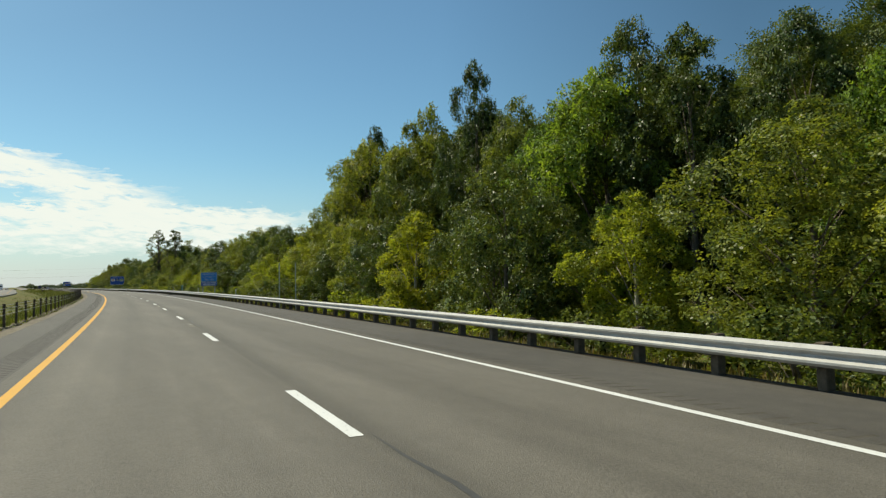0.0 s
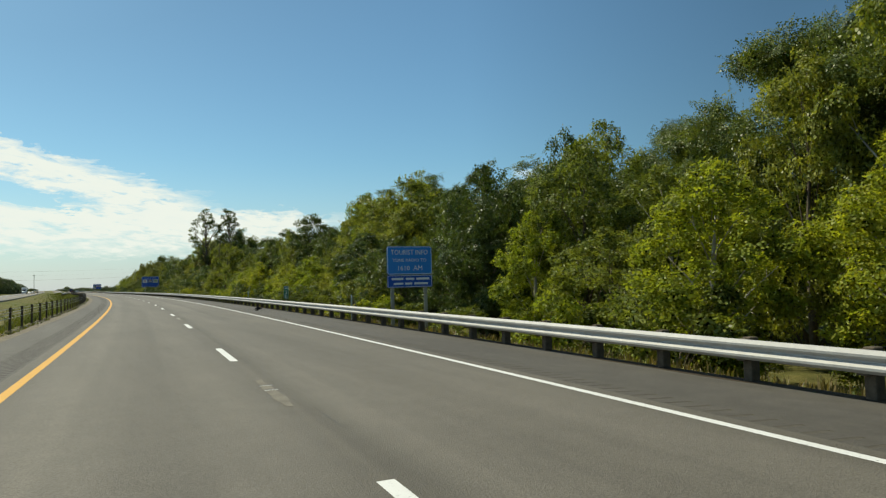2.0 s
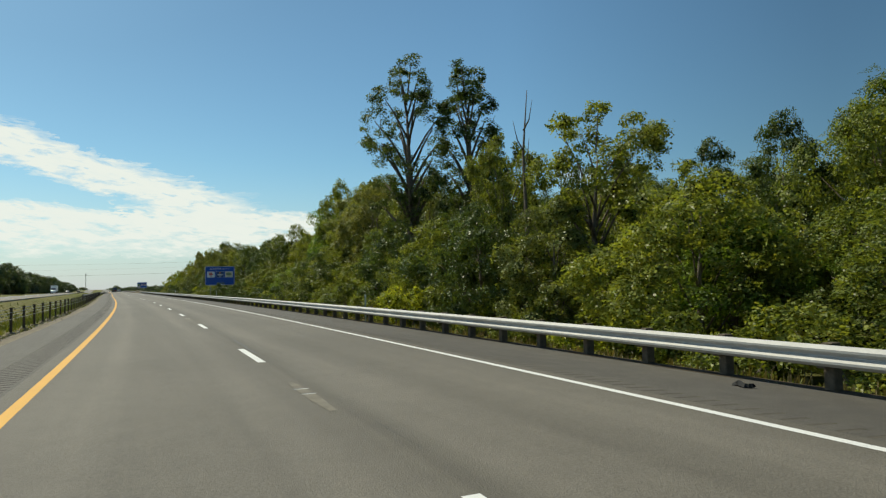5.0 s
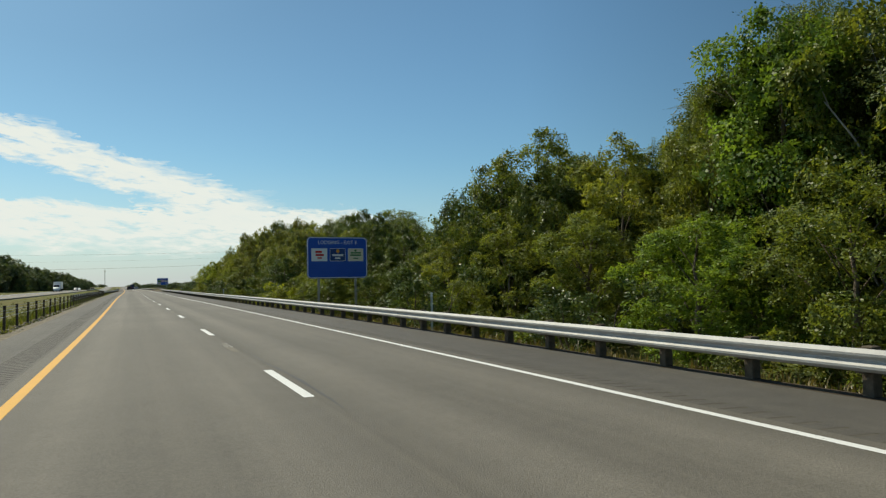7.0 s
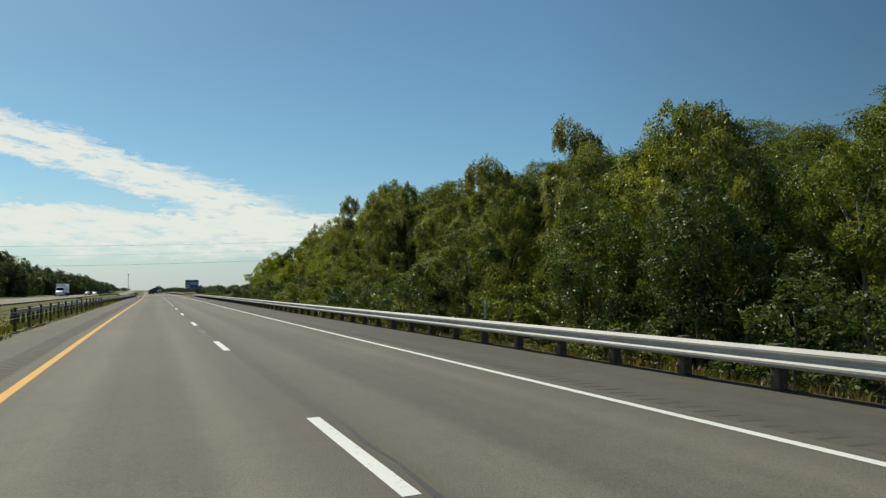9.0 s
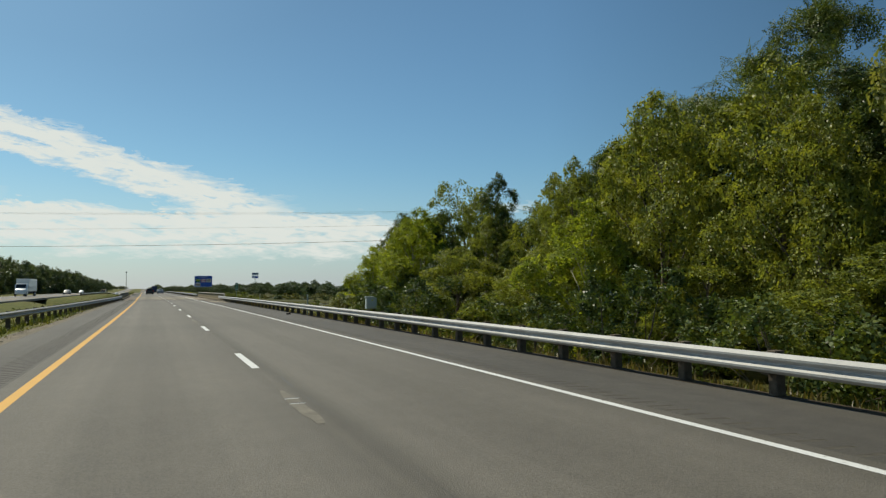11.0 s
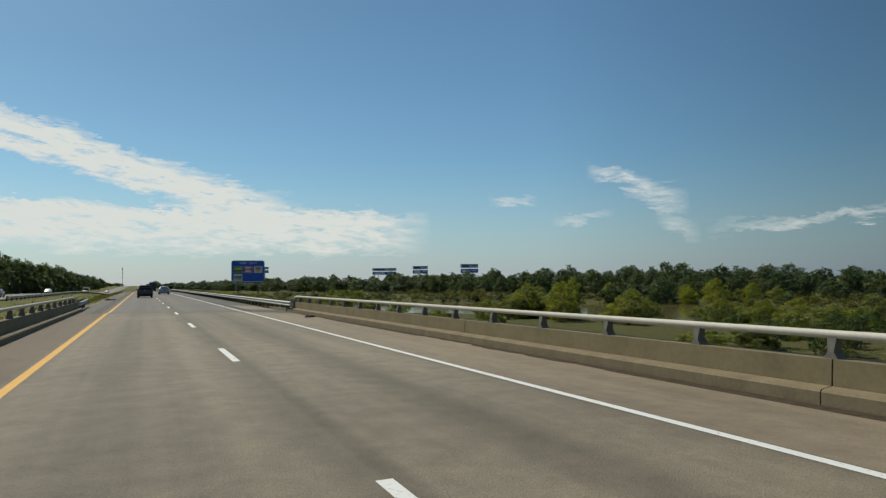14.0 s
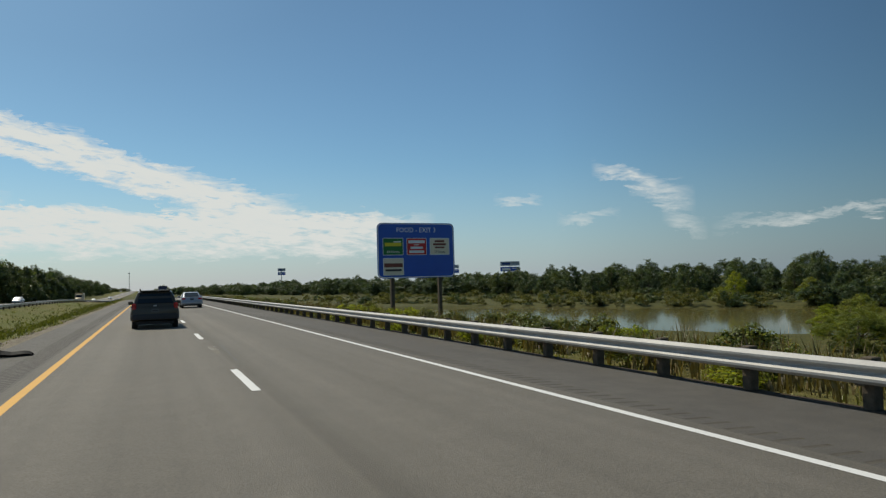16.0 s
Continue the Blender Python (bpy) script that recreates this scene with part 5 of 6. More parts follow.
# height of the woods' skyline above the road, at d = 21
SKY_S = [-60, 17, 23, 29, 32, 37, 43, 48, 53, 58, 61, 67, 75, 78, 82, 87, 93, 97, 103, 108, 113, 117, 122, 128, 134, 136, 144, 148, 153, 158, 162, 168, 173, 177, 183, 188, 192, 196, 202, 210, 220, 231, 236, 244, 247, 250, 258, 260, 263, 268, 272, 278, 285, 296, 309, 313, 318, 322, 327, 332, 338, 347, 353, 364, 374, 378, 390, 393, 395, 397, 399, 401, 403, 408, 413, 418, 422, 428, 431]
SKY_Z = [11.6, 11.6, 12.9, 13.7, 11.4, 13.4, 14.8, 15.5, 17.0, 16.4, 17.1, 15.4, 11.8, 14.1, 12.4, 9.5, 9.3, 9.3, 9.1, 9.0, 10.0, 10.5, 11.4, 10.9, 11.4, 9.2, 7.1, 7.0, 10.6, 9.7, 8.7, 10.3, 9.5, 7.8, 7.4, 7.6, 7.6, 7.6, 9.9, 9.4, 12.3, 12.4, 13.6, 13.5, 12.5, 8.9, 8.4, 10.5, 11.3, 10.8, 9.0, 7.4, 6.9, 8.7, 9.0, 9.1, 9.5, 9.9, 10.5, 10.9, 10.2, 10.3, 10.7, 11.9, 13.2, 11.2, 10.0, 9.2, 6.2, 6.6, 9.6, 9.2, 7.2, 7.6, 9.2, 9.0, 8.4, 6.8, 3.8]


def plant(src, s, d, height, rng, wide=1.0):
    base_h = {o: h for o, h in HEIGHTS}[src]
    gz = float(ground_z(s, d))
    k = (height - gz) / base_h
    kx = wide * (0.55 + 0.45 * k) * rng.uniform(0.92, 1.12)
    m = place(s, d, gz - 0.05, rng.uniform(0, 360)) @ Matrix.Diagonal((kx, kx, k, 1))
    return copy_thing(src, m)


HEIGHTS = [(o, h) for o, h in zip(WOOD, (10.0, 10.0, 8.0, 8.0, 9.0, 7.0, 7.5, 9.0, 8.5))] + [(o, h) for o, h in zip(SHRUB, (2.4, 2.0, 1.6, 3.2))] + \
          [(o, h) for o, h in zip(FAR, (12.0, 12.0, 9.0))] + [(o, 18.0) for o in TALL] + [(o, 10.0) for o in BACKROW] + [(LOCUST, 6.5), (UMBRELLA, 10.0)]


def snag(s, d, top):
    """A dead, leafless stem with a few crooked limbs."""
    gz = float(ground_z(s, d))
    root = thing("dead_tree", place(s, d, gz), "bare grey dead tree stem above the woods", "tree")
    h = top - gz
    v, f = [], []
    tube(v, f, [(0, 0, -0.4), (0.1, 0.05, h * 0.4), (0.0, 0.1, h * 0.75), (0.25, 0.0, h)], [0.14, 0.1, 0.06, 0.015], 6)
    for z, dx, dy in ((0.7, 0.5, 0.3), (0.76, -0.55, 0.1), (0.84, 0.35, -0.3), (0.62, -0.4, -0.5)):
        tube(v, f, [(0.03, 0.08, h * z), (dx * 0.6, dy * 0.6, h * z + 0.5), (dx, dy, h * z + 1.5)], [0.05, 0.03, 0.008], 5)
    part("stem", raw_mesh("stem", v, f, "bark", True), root)


def under_skyline(src, s, d, rng, wide, slack, backs, deep=False):
    """Plants a tree as tall as the woods' skyline allows, seen from the road some way back."""
    base_h = {o: h for o, h in HEIGHTS}[src]
    V = CROWNS[src]
    gz = float(ground_z(s, d))
    a, jig = rng.uniform(0, 6.283), rng.uniform(0.92, 1.12)
    X, Y = V[:, 0] * math.cos(a) - V[:, 1] * math.sin(a), V[:, 0] * math.sin(a) + V[:, 1] * math.cos(a)
    lo, hi = 0.35, 1.9
    for _ in range(11):
        k = (lo + hi) / 2
        kx = wide * (0.3 + 0.7 * k) * jig
        dv, sv, zv = d + X * kx, s + Y * kx, gz + V[:, 2] * k
        room = 99.0
        for back in backs:
            q = 22.8 / (dv + 1.8)
            sp, zp = s - back + (sv - s + back) * q, 1.5 + (zv - 1.5) * q
            room = min(room, float(np.percentile(np.interp(sp, SKY_S, SKY_Z) - zp, 0.8)))
        lo, hi = (k, hi) if room > slack else (lo, k)
    kx = wide * (0.3 + 0.7 * lo) * jig
    m = place(s, d, gz - 0.05, math.degrees(a)) @ Matrix.Diagonal((kx, kx, lo, 1))
    return (src, m) if deep else copy_thing(src, m)


def crown_points(src):
    me = [c for c in src.children if c.name.startswith("crown")][0].data
    co = np.empty(len(me.vertices) * 3, np.float32)
    me.vertices.foreach_get("co", co)
    return co.reshape(-1, 3)[::23].astype(float)


# kinds of trees along the road: up to station, kinds in front, tall kinds behind;
# dark leaf colours also stand in for shaded stretches, yellow ones for sunlit stretches
GROWTH = [
    (16, (0, 7, 0), (3, 7, 3)), (24, (8, 3, 8), (1, 4, 1)), (33, (5, 1, 5), (0, 7, 3)), (39, (8, 3, 8), (0, 1, 4)), (50, (5, 1, 5), (1, 5, 0)), (56, (8, 2, 6), (8, 4, 8)), (64, (5, 1, 2), (1, 0, 4)),
    (70, (0, 2, 8), (0, 4, 8)), (82, (3, 8, 3), (4, 8, 0)), (93, (3, 8, 3), (8, 4, 0)), (111, (5, 1, 5), (1, 5, 5)), (127, (8, 3, 8), (8, 8, 2)), (135, (7, 3, 7), (7, 0)),
    (168, (3, 3, 8, 3), (1, 0, 4, 8)), (180, (7, 2, 0), (0, 4, 1)), (212, (5, 6, 8, 2), (5, 8, 1)), (245, (8, 2, 6, 5), (8, 6, 4)), (256, (7, 7, 0), (7, 0)), (270, (8, 5, 6), (8, 5, 1)),
    (279, (5, 8, 5), (5, 1, 8)), (297, (5, 2, 5), (1, 4, 5)), (308, (5, 1, 6), (1, 5, 1)), (345, (6, 8, 6, 5), (6, 8, 6, 4)), (375, (8, 6, 3), (6, 8, 2)), (396, (8, 3, 8), (8, 0, 8)), (999, (3, 2, 5), (1, 4)),
]


def kinds_at(s, row):
    for end, *rows in GROWTH:
        if s < end:
            return [WOOD[i] for i in rows[row]]


DEEP = []
CROWNS = {o: crown_points(o) for o in WOOD + BACKROW}


def woods():
    rng = random.Random(21)
    # the tall trees
    s = -40.0
    while s < 405:
        d = rng.uniform(17.5, 22.5)
        src = rng.choice(kinds_at(s, 1))
        under_skyline(src, s, d, rng, rng.choice((0.7, 0.8, 0.95)), rng.choice((-0.5, -0.2, 0.2, 1.2, 2.6)), (24, 34))
        s += rng.uniform(3.4, 5.4)
    # trees that carry the crests of the skyline: station, offset, top
    for s, d, z, k, w in ((153.9, 20.9, 11.3, 1, 1.5), (143.5, 21.6, 8.4, 5, 1.0), (167.3, 21.3, 10.3, 1, 1.3), (150.0, 21.5, 8.2, 5, 1.1), (118.9, 21.1, 11.0, 2, 1.5), (113.5, 25.0, 11.0, 1, 1.3),
                          (104.3, 30.0, 13.4, 0, 1.3), (39.6, 20.2, 17.1, 1, 0.62), (51.3, 21.0, 17.0, 4, 0.8), (61.5, 21.0, 17.2, 1, 0.7), (25.4, 21.0, 14.9, 1, 0.85), (262.6, 20.8, 10.9, 0, 1.2), (310.0, 29.0, 11.0, 0, 1.3), (324.4, 30.0, 12.8, 1, 1.2)):
        plant(WOOD[k], s, d, z, rng, w)
    s = -40.0
    while s < 408:
        DEEP.append(under_skyline(rng.choice(BACKROW), s, rng.uniform(25.0, 29.0), rng, 1.25, rng.choice((0.6, 1.4, 2.4)), (30, 50), True))
        s += rng.uniform(4.5, 6.5)
    s = -30.0
    while s < 405:
        DEEP.append(under_skyline(rng.choice(BACKROW), s, rng.uniform(33, 40), rng, 1.3, rng.uniform(0.6, 2.2), (36, 70), True))
        s += rng.uniform(5.5, 8)
    # lower, sunlit growth in front of them
    s = -30.0
    while s < 404:
        d = rng.uniform(13.0, 16.2)
        if 225 < s < 282:
            d = rng.uniform(16.0, 17.5)
        src = rng.choice(kinds_at(s, 0))
        z21 = float(min(np.interp((s + 5, s + 10), SKY_S, SKY_Z)))
        z = min(rng.uniform(2.2, 6.2) if s > 78 else rng.uniform(4.5, 7.6), 1.5 + (z21 - 1.5) * (0.42 if s > 78 else 0.5))
        plant(src, s, d, z, rng, 1.05)
        s += rng.uniform(4.2, 7.8)
    # understorey and shrubs along the rail
    s = -24.0
    while s < 400:
        d = rng.uniform(9.9, 11.6)
        if 262 < s < 279 or 84 < s < 93 or 42 < s < 50:
            s += 1.5
            continue
        src = rng.choice((SHRUB[0], SHRUB[1], SHRUB[1], SHRUB[2], SHRUB[3], SHRUB[0]) if s < 250 else (SHRUB[0], SHRUB[3], SHRUB[2], SHRUB[3], SHRUB[2]))
        h = {SHRUB[0]: 2.4, SHRUB[1]: 2.1, SHRUB[2]: 1.5, SHRUB[3]: 3.2}[src] * rng.uniform(0.6, 1.2)
        gz = float(ground_z(s, d))
        plant(src, s, d, gz + h, rng, 1.1)
        s += rng.uniform(3.4, 7.2)
    plant(TALL[0], 205.3, 15.3, 17.9, rng, 1.25)
    plant(TALL[1], 204.6, 19.7, 18.2, rng, 1.3)
    snag(190.5, 14.9, 11.0)
    plant(UMBRELLA, 185.5, 15.0, 9.0, rng, 1.0)
    for k, s, d, z in ((6, 186.0, 13.4, 4.8), (5, 192.0, 13.3, 5.4), (8, 198.0, 13.6, 5.2), (2, 179.0, 13.8, 5.0), (5, 204.0, 13.4, 5.6)):
        plant(WOOD[k], s, d, z, rng, 1.05)
    plant(SHRUB[1], 294.6, 11.4, 1.7, rng, 1.05)
    plant(UMBRELLA, 195.0, 16.0, 9.6, rng, 0.8)
    # the end of the woods, where the ground opens
    for k, s, d, z, w in ((3, 405.0, 17.0, 7.2, 1.1), (3, 409.0, 18.5, 7.0, 1.1), (0, 406.2, 23.0, 9.6, 0.8), (3, 413.5, 20.5, 6.0, 1.1), (2, 417.5, 23.5, 6.6, 1.1), (5, 425.3, 26.2, 9.3, 1.12), (1, 427.6, 24.2, 9.9, 1.1), (1, 430.0, 22.8, 6.3, 0.85), (3, 422.3, 18.8, 5.5, 1.0),
                          (2, 423.0, 23.4, 7.6, 1.2), (3, 427.6, 23.6, 3.9, 0.95), (3, 401.5, 15.0, 6.0, 1.0), (6, 412.0, 28.0, 7.4, 1.1)):
        plant(WOOD[k], s, d, z, rng, w)
    plant(WOOD[1], 399.9, 20.6, 9.7, rng, 0.75)
    plant(LOCUST, 424.0, 30.3, 13.4, rng, 1.4)
    for s, d, z, i in ((429.5, 19.2, 1.6, 1), (431.5, 19.6, 0.6, 0), (433.8, 20.2, 1.0, 1), (436.4, 21.5, 0.6, 1), (428.5, 17.0, 0.4, 2), (424.0, 16.0, 0.3, 2), (418.0, 15.0, 0.2, 2), (412.0, 12.5, 0.8, 2), (407.0, 11.0, 0.6, 2), (403.5, 10.5, 0.8, 2)):
        plant(SHRUB[i], s, d, z, rng, 1.3)


woods()


def joined(name, label, spots, mat="farleaf", thin=3):
    """Many far trees as one mesh: (source, pose)."""
    vs, ts, n = [], [], 0
    for src, m in spots:
        me = [c for c in src.children if c.name.startswith("crown")][0].data
        co = np.empty(len(me.vertices) * 3, np.float32)
        me.vertices.foreach_get("co", co)
        co = co.reshape(-1, 3, 3)[::thin].reshape(-1, 3)
        mid = co.reshape(-1, 3, 3).mean(1, keepdims=True)
        co = (mid + (co.reshape(-1, 3, 3) - mid) * math.sqrt(thin)).reshape(-1, 3)
        A = np.array(m)
        co = co @ A[:3, :3].T + A[:3, 3]
        vs.append(co)
        ts.append(np.arange(len(co)).reshape(-1, 3) + n)
        n += len(co)
    tagged(new(name, tri_mesh(name, np.concatenate(vs), np.concatenate(ts), mat)), label, "woods", kind="stuff")


def far_woods():
    rng = random.Random(8)
    far_left, far_right = [], []

    def spot(src, s, d, top, wide):
        gz = float(ground_z(s, d))
        k = (top - gz) / {o: h for o, h in HEIGHTS}[src]
        kx = wide * (0.55 + 0.45 * k) * rng.uniform(0.92, 1.12)
        return src, place(s, d, gz - 0.05, rng.uniform(0, 360)) @ Matrix.Diagonal((kx, kx, k, 1))

    # beyond the opposite carriageway
    for row, (d0, d1, step) in enumerate(((-50, -57, 7.5), (-62, -72, 9.0))):
        s = 545.0
        while s < 1500:
            h = 15.5 * rng.uniform(0.7, 1.06) * (1.0 - 0.25 * max(0, (s - 1000) / 500))
            if s < 900 and row == 0:
                plant(rng.choice(FAR), s, rng.uniform(d1, d0), h, rng, 1.15)
            else:
                far_left.append(spot(rng.choice(FAR), s, rng.uniform(d1, d0), h, 1.15))
            s += step * rng.uniform(0.7, 1.4) * (1.0 if s < 1000 else 1.8)
    # beyond the pond, drawing nearer to the road far ahead
    for off, step, hk in ((-42, 7.0, 0.66), (-8, 6.5, 0.86), (42, 7.0, 1.1)):
        s = 420.0
        while s < 1650:
            d = max(245 - 0.155 * (s - 420) + off, 148 - 0.45 * (s - 588)) + rng.uniform(-9, 9)
            top = (7.0 if s < 600 else 6.4) * hk * rng.choice((0.55, 0.75, 0.9, 1.0, 1.3)) * rng.uniform(0.85, 1.1) - 2.4 * max(0.0, min(1.0, (660 - s) / 50))
            if s < 800 and off < 40:
                plant(rng.choice(FAR), s, d, top, rng, 1.05)
            else:
                far_right.append(spot(rng.choice(FAR), s, d, top, 1.55))
            s += step * rng.uniform(0.6, 1.5) * (1.0 if s < 900 else 1.6)
    ahead = []
    for i in range(150):
        s, d = rng.uniform(1550, 2600), rng.uniform(-330, 420)
        if not -44 < d < 14:
            ahead.append(spot(rng.choice(FAR), s, d, float(ground_z(s, d)) + rng.uniform(5, 11), 2.6))
    joined("far_woods_ahead", "distant woods at the far end of the highway, haze in their colour", ahead, "farleaf", 5)
    joined("far_woods_left", "distant dark woods beyond the opposite carriageway", far_left)
    joined("far_woods_right", "distant dark woods beyond the pond and fields", far_right)
    # low marsh thicket on the far bank, right round the pond
    belt, olive = [], []
    for i in range(1000):
        s = rng.uniform(430, 860)
        near, far = 133 - 0.45 * (s - 588), 240 - 0.155 * (s - 420)
        d = near + max(20.0, far - near) * rng.random() ** 2.0
        if d < 60:
            continue
        (olive if i % 3 else belt).append(spot(SHRUB[(0, 3, 2)[i % 3]], s, d, float(ground_z(s, d)) + rng.uniform(0.5, 1.0) + 2.2 * rng.random() ** 3 + 1.4 * max(0, min(1, (560 - s) / 60)) * rng.random(), rng.uniform(0.9, 1.5)))
    joined("marsh_thicket", "low dark green thicket on the pond's far bank", belt, "farleaf", 6)
    joined("willow_scrub", "olive willow scrub and reeds on the pond's far bank", olive, "olive", 6)
    for i in range(46):
        s = rng.uniform(450, 640)
        d = 134 + rng.uniform(3, 20) - 0.45 * (s - 588)
        plant((WOOD[3], FAR[2], WOOD[8])[i % 3], s, d, rng.uniform(-2.2, 2.2), rng, 1.1)
    # willows and bushes on the near shore
    for i in range(40):
        s = rng.uniform(436, 556)
        d = rng.uniform(35, 52) - 0.45 * (s - 588)
        if d > 26:
            plant((WOOD[8], WOOD[2], WOOD[6], WOOD[8])[i % 4], s, d, float(ground_z(s, d)) + rng.uniform(2.2, 5.0), rng, 1.0)
    for i in range(44):
        s = rng.uniform(450, 506)
        d = rng.uniform(50, 84) + 0.5 * (478 - s)
        plant((WOOD[8], WOOD[2], WOOD[6], SHRUB[0], WOOD[6], SHRUB[3])[i % 6], s, d, float(ground_z(s, d)) + rng.uniform(1.2, 3.6), rng, 1.15)
    for i in range(44):
        s = rng.uniform(440, 540)
        d = 50 - rng.uniform(2, 14) - 0.45 * (s - 588)
        if d > 18:
            plant(rng.choice((SHRUB[0], SHRUB[3], SHRUB[1])), s, d, float(ground_z(s, d)) + rng.uniform(1.4, 3.0), rng, 1.3)
    # a clump of willows on the spit in the pond
    for k, s, d, z in ((8, 542.0, 59.0, 1.3), (3, 547.0, 62.0, 0.7), (8, 553.0, 60.0, 1.1), (6, 557.5, 65.0, 0.6), (8, 561.0, 62.0, -0.6), (3, 565.0, 63.0, -1.8), (2, 550.0, 66.0, 1.2)):
        plant(WOOD[k], s, d, z, rng, 1.0)
    # bushy weeds on the embankment behind the rail
    for i in range(120):
        s, d = rng.uniform(506, 640), 8.4 + 5 * rng.random() ** 1.6
        plant(SHRUB[2] if i % 6 else SHRUB[1], s, d, float(ground_z(s, d)) + rng.uniform(0.5, 1.05), rng, 0.95)
    for s, d, h in ((533.0, 33.0, 2.4), (539.0, 36.0, 3.0), (529.0, 30.0, 2.2), (545.0, 30.0, 2.0), (552.0, 27.0, 1.8), (526.0, 36.0, 3.2), (520.5, 15.5, 2.2), (524.5, 18.0, 2.6), (516.5, 17.0, 2.0), (531.0, 17.5, 1.6), (548.0, 14.5, 1.0), (536.0, 21.0, 1.5), (512.0, 21.0, 2.5)):
        plant(SHRUB[2] if h < 1.7 else SHRUB[0], s, d, float(ground_z(s, d)) + h, rng, 1.25)


far_woods()
joined("deep_woods", "dense green woods behind the roadside trees", DEEP, "leafdark", 3)
for _o, _h in HEIGHTS:
    remove_thing(_o)


# ---------------------------------------------------------------- grass and weeds
def blades(name, label, rng, n, region, height, mat, per=6, thick=1.0):
    """Tufts of thin bent blades, joined in one mesh."""
    S, D = region(rng, n)
    Z = ground_z(S, D)
    A = np.interp(S, ST, TH)
    X, Y = np.interp(S, ST, XS) + D * np.cos(A), np.interp(S, ST, YS) + D * np.sin(A)
    P = np.repeat(np.stack([X, Y, Z - 0.03], 1), per, 0)
    k = len(P)
    P[:, :2] += rng.normal(0, 0.07, (k, 2))
    az = rng.uniform(0, 6.283, k)
    h = height * np.repeat(rng.uniform(0.5, 1.3, n), per) * rng.uniform(0.6, 1.2, k)
    lean = h * rng.uniform(0.05, 0.55, k)
    w = (0.012 + 0.02 * rng.rand(k)) * thick
    u = np.stack([np.cos(az), np.sin(az), np.zeros(k)], 1)
    p = np.stack([-np.sin(az), np.cos(az), np.zeros(k)], 1)
    mid = P + u * (lean * 0.35)[:, None] + np.array([0, 0, 1.0]) * (h * 0.6)[:, None]
    tip = P + u * lean[:, None] + np.array([0, 0, 1.0]) * h[:, None]
    v = np.stack([P - p * w[:, None], P + p * w[:, None], mid + p * (w * 0.8)[:, None], mid - p * (w * 0.8)[:, None], tip], 1).reshape(-1, 3)
    i = np.arange(k) * 5
    t = np.concatenate([np.stack([i, i + 1, i + 2], 1), np.stack([i, i + 2, i + 3], 1), np.stack([i + 3, i + 2, i + 4], 1)])
    tagged(new(name, tri_mesh(name, v, t, mat)), label, "grass", kind="stuff")


gr = np.random.RandomState(77)
blades("verge_grass", "rough grass behind the guardrail", gr, 5500, lambda r, n: (r.uniform(-15, 680, n), 7.15 + np.abs(r.normal(0, 1.3, n))), 0.17, "grass", 4, 0.8)
blades("median_grass", "yellow-green median grass beyond the gravel", gr, 14000, lambda r, n: (r.uniform(20, 680, n), -6.95 - np.abs(r.normal(0, 3.6, n))), 0.27, "grass", 4, 1.3)
blades("shoulder_weeds", "small weeds in the gravel edge of the median shoulder", gr, 2600, lambda r, n: (r.uniform(5, 640, n), -6.35 + r.normal(0, 0.22, n)), 0.11, "grass", 4)
blades("field_grass", "dry yellow-green grass on the field before the pond", gr, 10000, lambda r, n: (r.uniform(425, 505, n), 8.5 + np.abs(r.normal(0, 17, n))), 0.3, "dry", 4, 1.9)
blades("tall_weeds", "dry brown weeds and reeds on the embankment", gr, 10500, lambda r, n: (r.uniform(503, 680, n), np.where(r.rand(n) < 0.55, 7.9 + np.abs(r.normal(0, 3.0, n)), r.uniform(9, 42, n))), 0.78, "dry", 4, 0.8)
blades("weeds", "tangled weeds and dead stems under the trees", gr, 7000, lambda r, n: (r.uniform(-15, 440, n), 7.4 + np.abs(r.normal(0, 1.5, n))), 0.26, "dry", 4, 0.7)


# ---------------------------------------------------------------- vehicles
def car_paint(name, rgb, rough=0.28):
    if name not in M:
        mat, nt, b = nodes_of(name)
        dust = noise_tex(nt, 1.5, 5, 0.6)
        nt.links.new(ramp(nt, dust, [(0.3, rgb), (0.8, tuple(c * 0.85 + 0.02 for c in rgb))]), b.inputs["Base Color"])
        b.inputs["Roughness"].default_value, b.inputs["Coat Weight"].default_value = rough + 0.1, 0.15
        b.inputs["Specular IOR Level"].default_value = 0.35
        b.inputs["Metallic"].default_value = 0.2
        M[name] = mat
    return name


def glass_mat():
    mat, nt, b = nodes_of("tinted_window_glass")
    b.inputs["Base Color"].default_value = (0.012, 0.016, 0.018, 1)
    b.inputs["Roughness"].default_value, b.inputs["IOR"].default_value = 0.05, 1.5
    M["glass"] = mat
    # the plate's grey has the shade on the car's rear put into it
    for n, c, e in (("tail_red", (0.42, 0.012, 0.014), 0), ("plate_shade_grey", (0.1, 0.1, 0.1), 0)):
        M[n] = plain(n, c, 0.25, 0, 0.05, 8.0)


glass_mat()


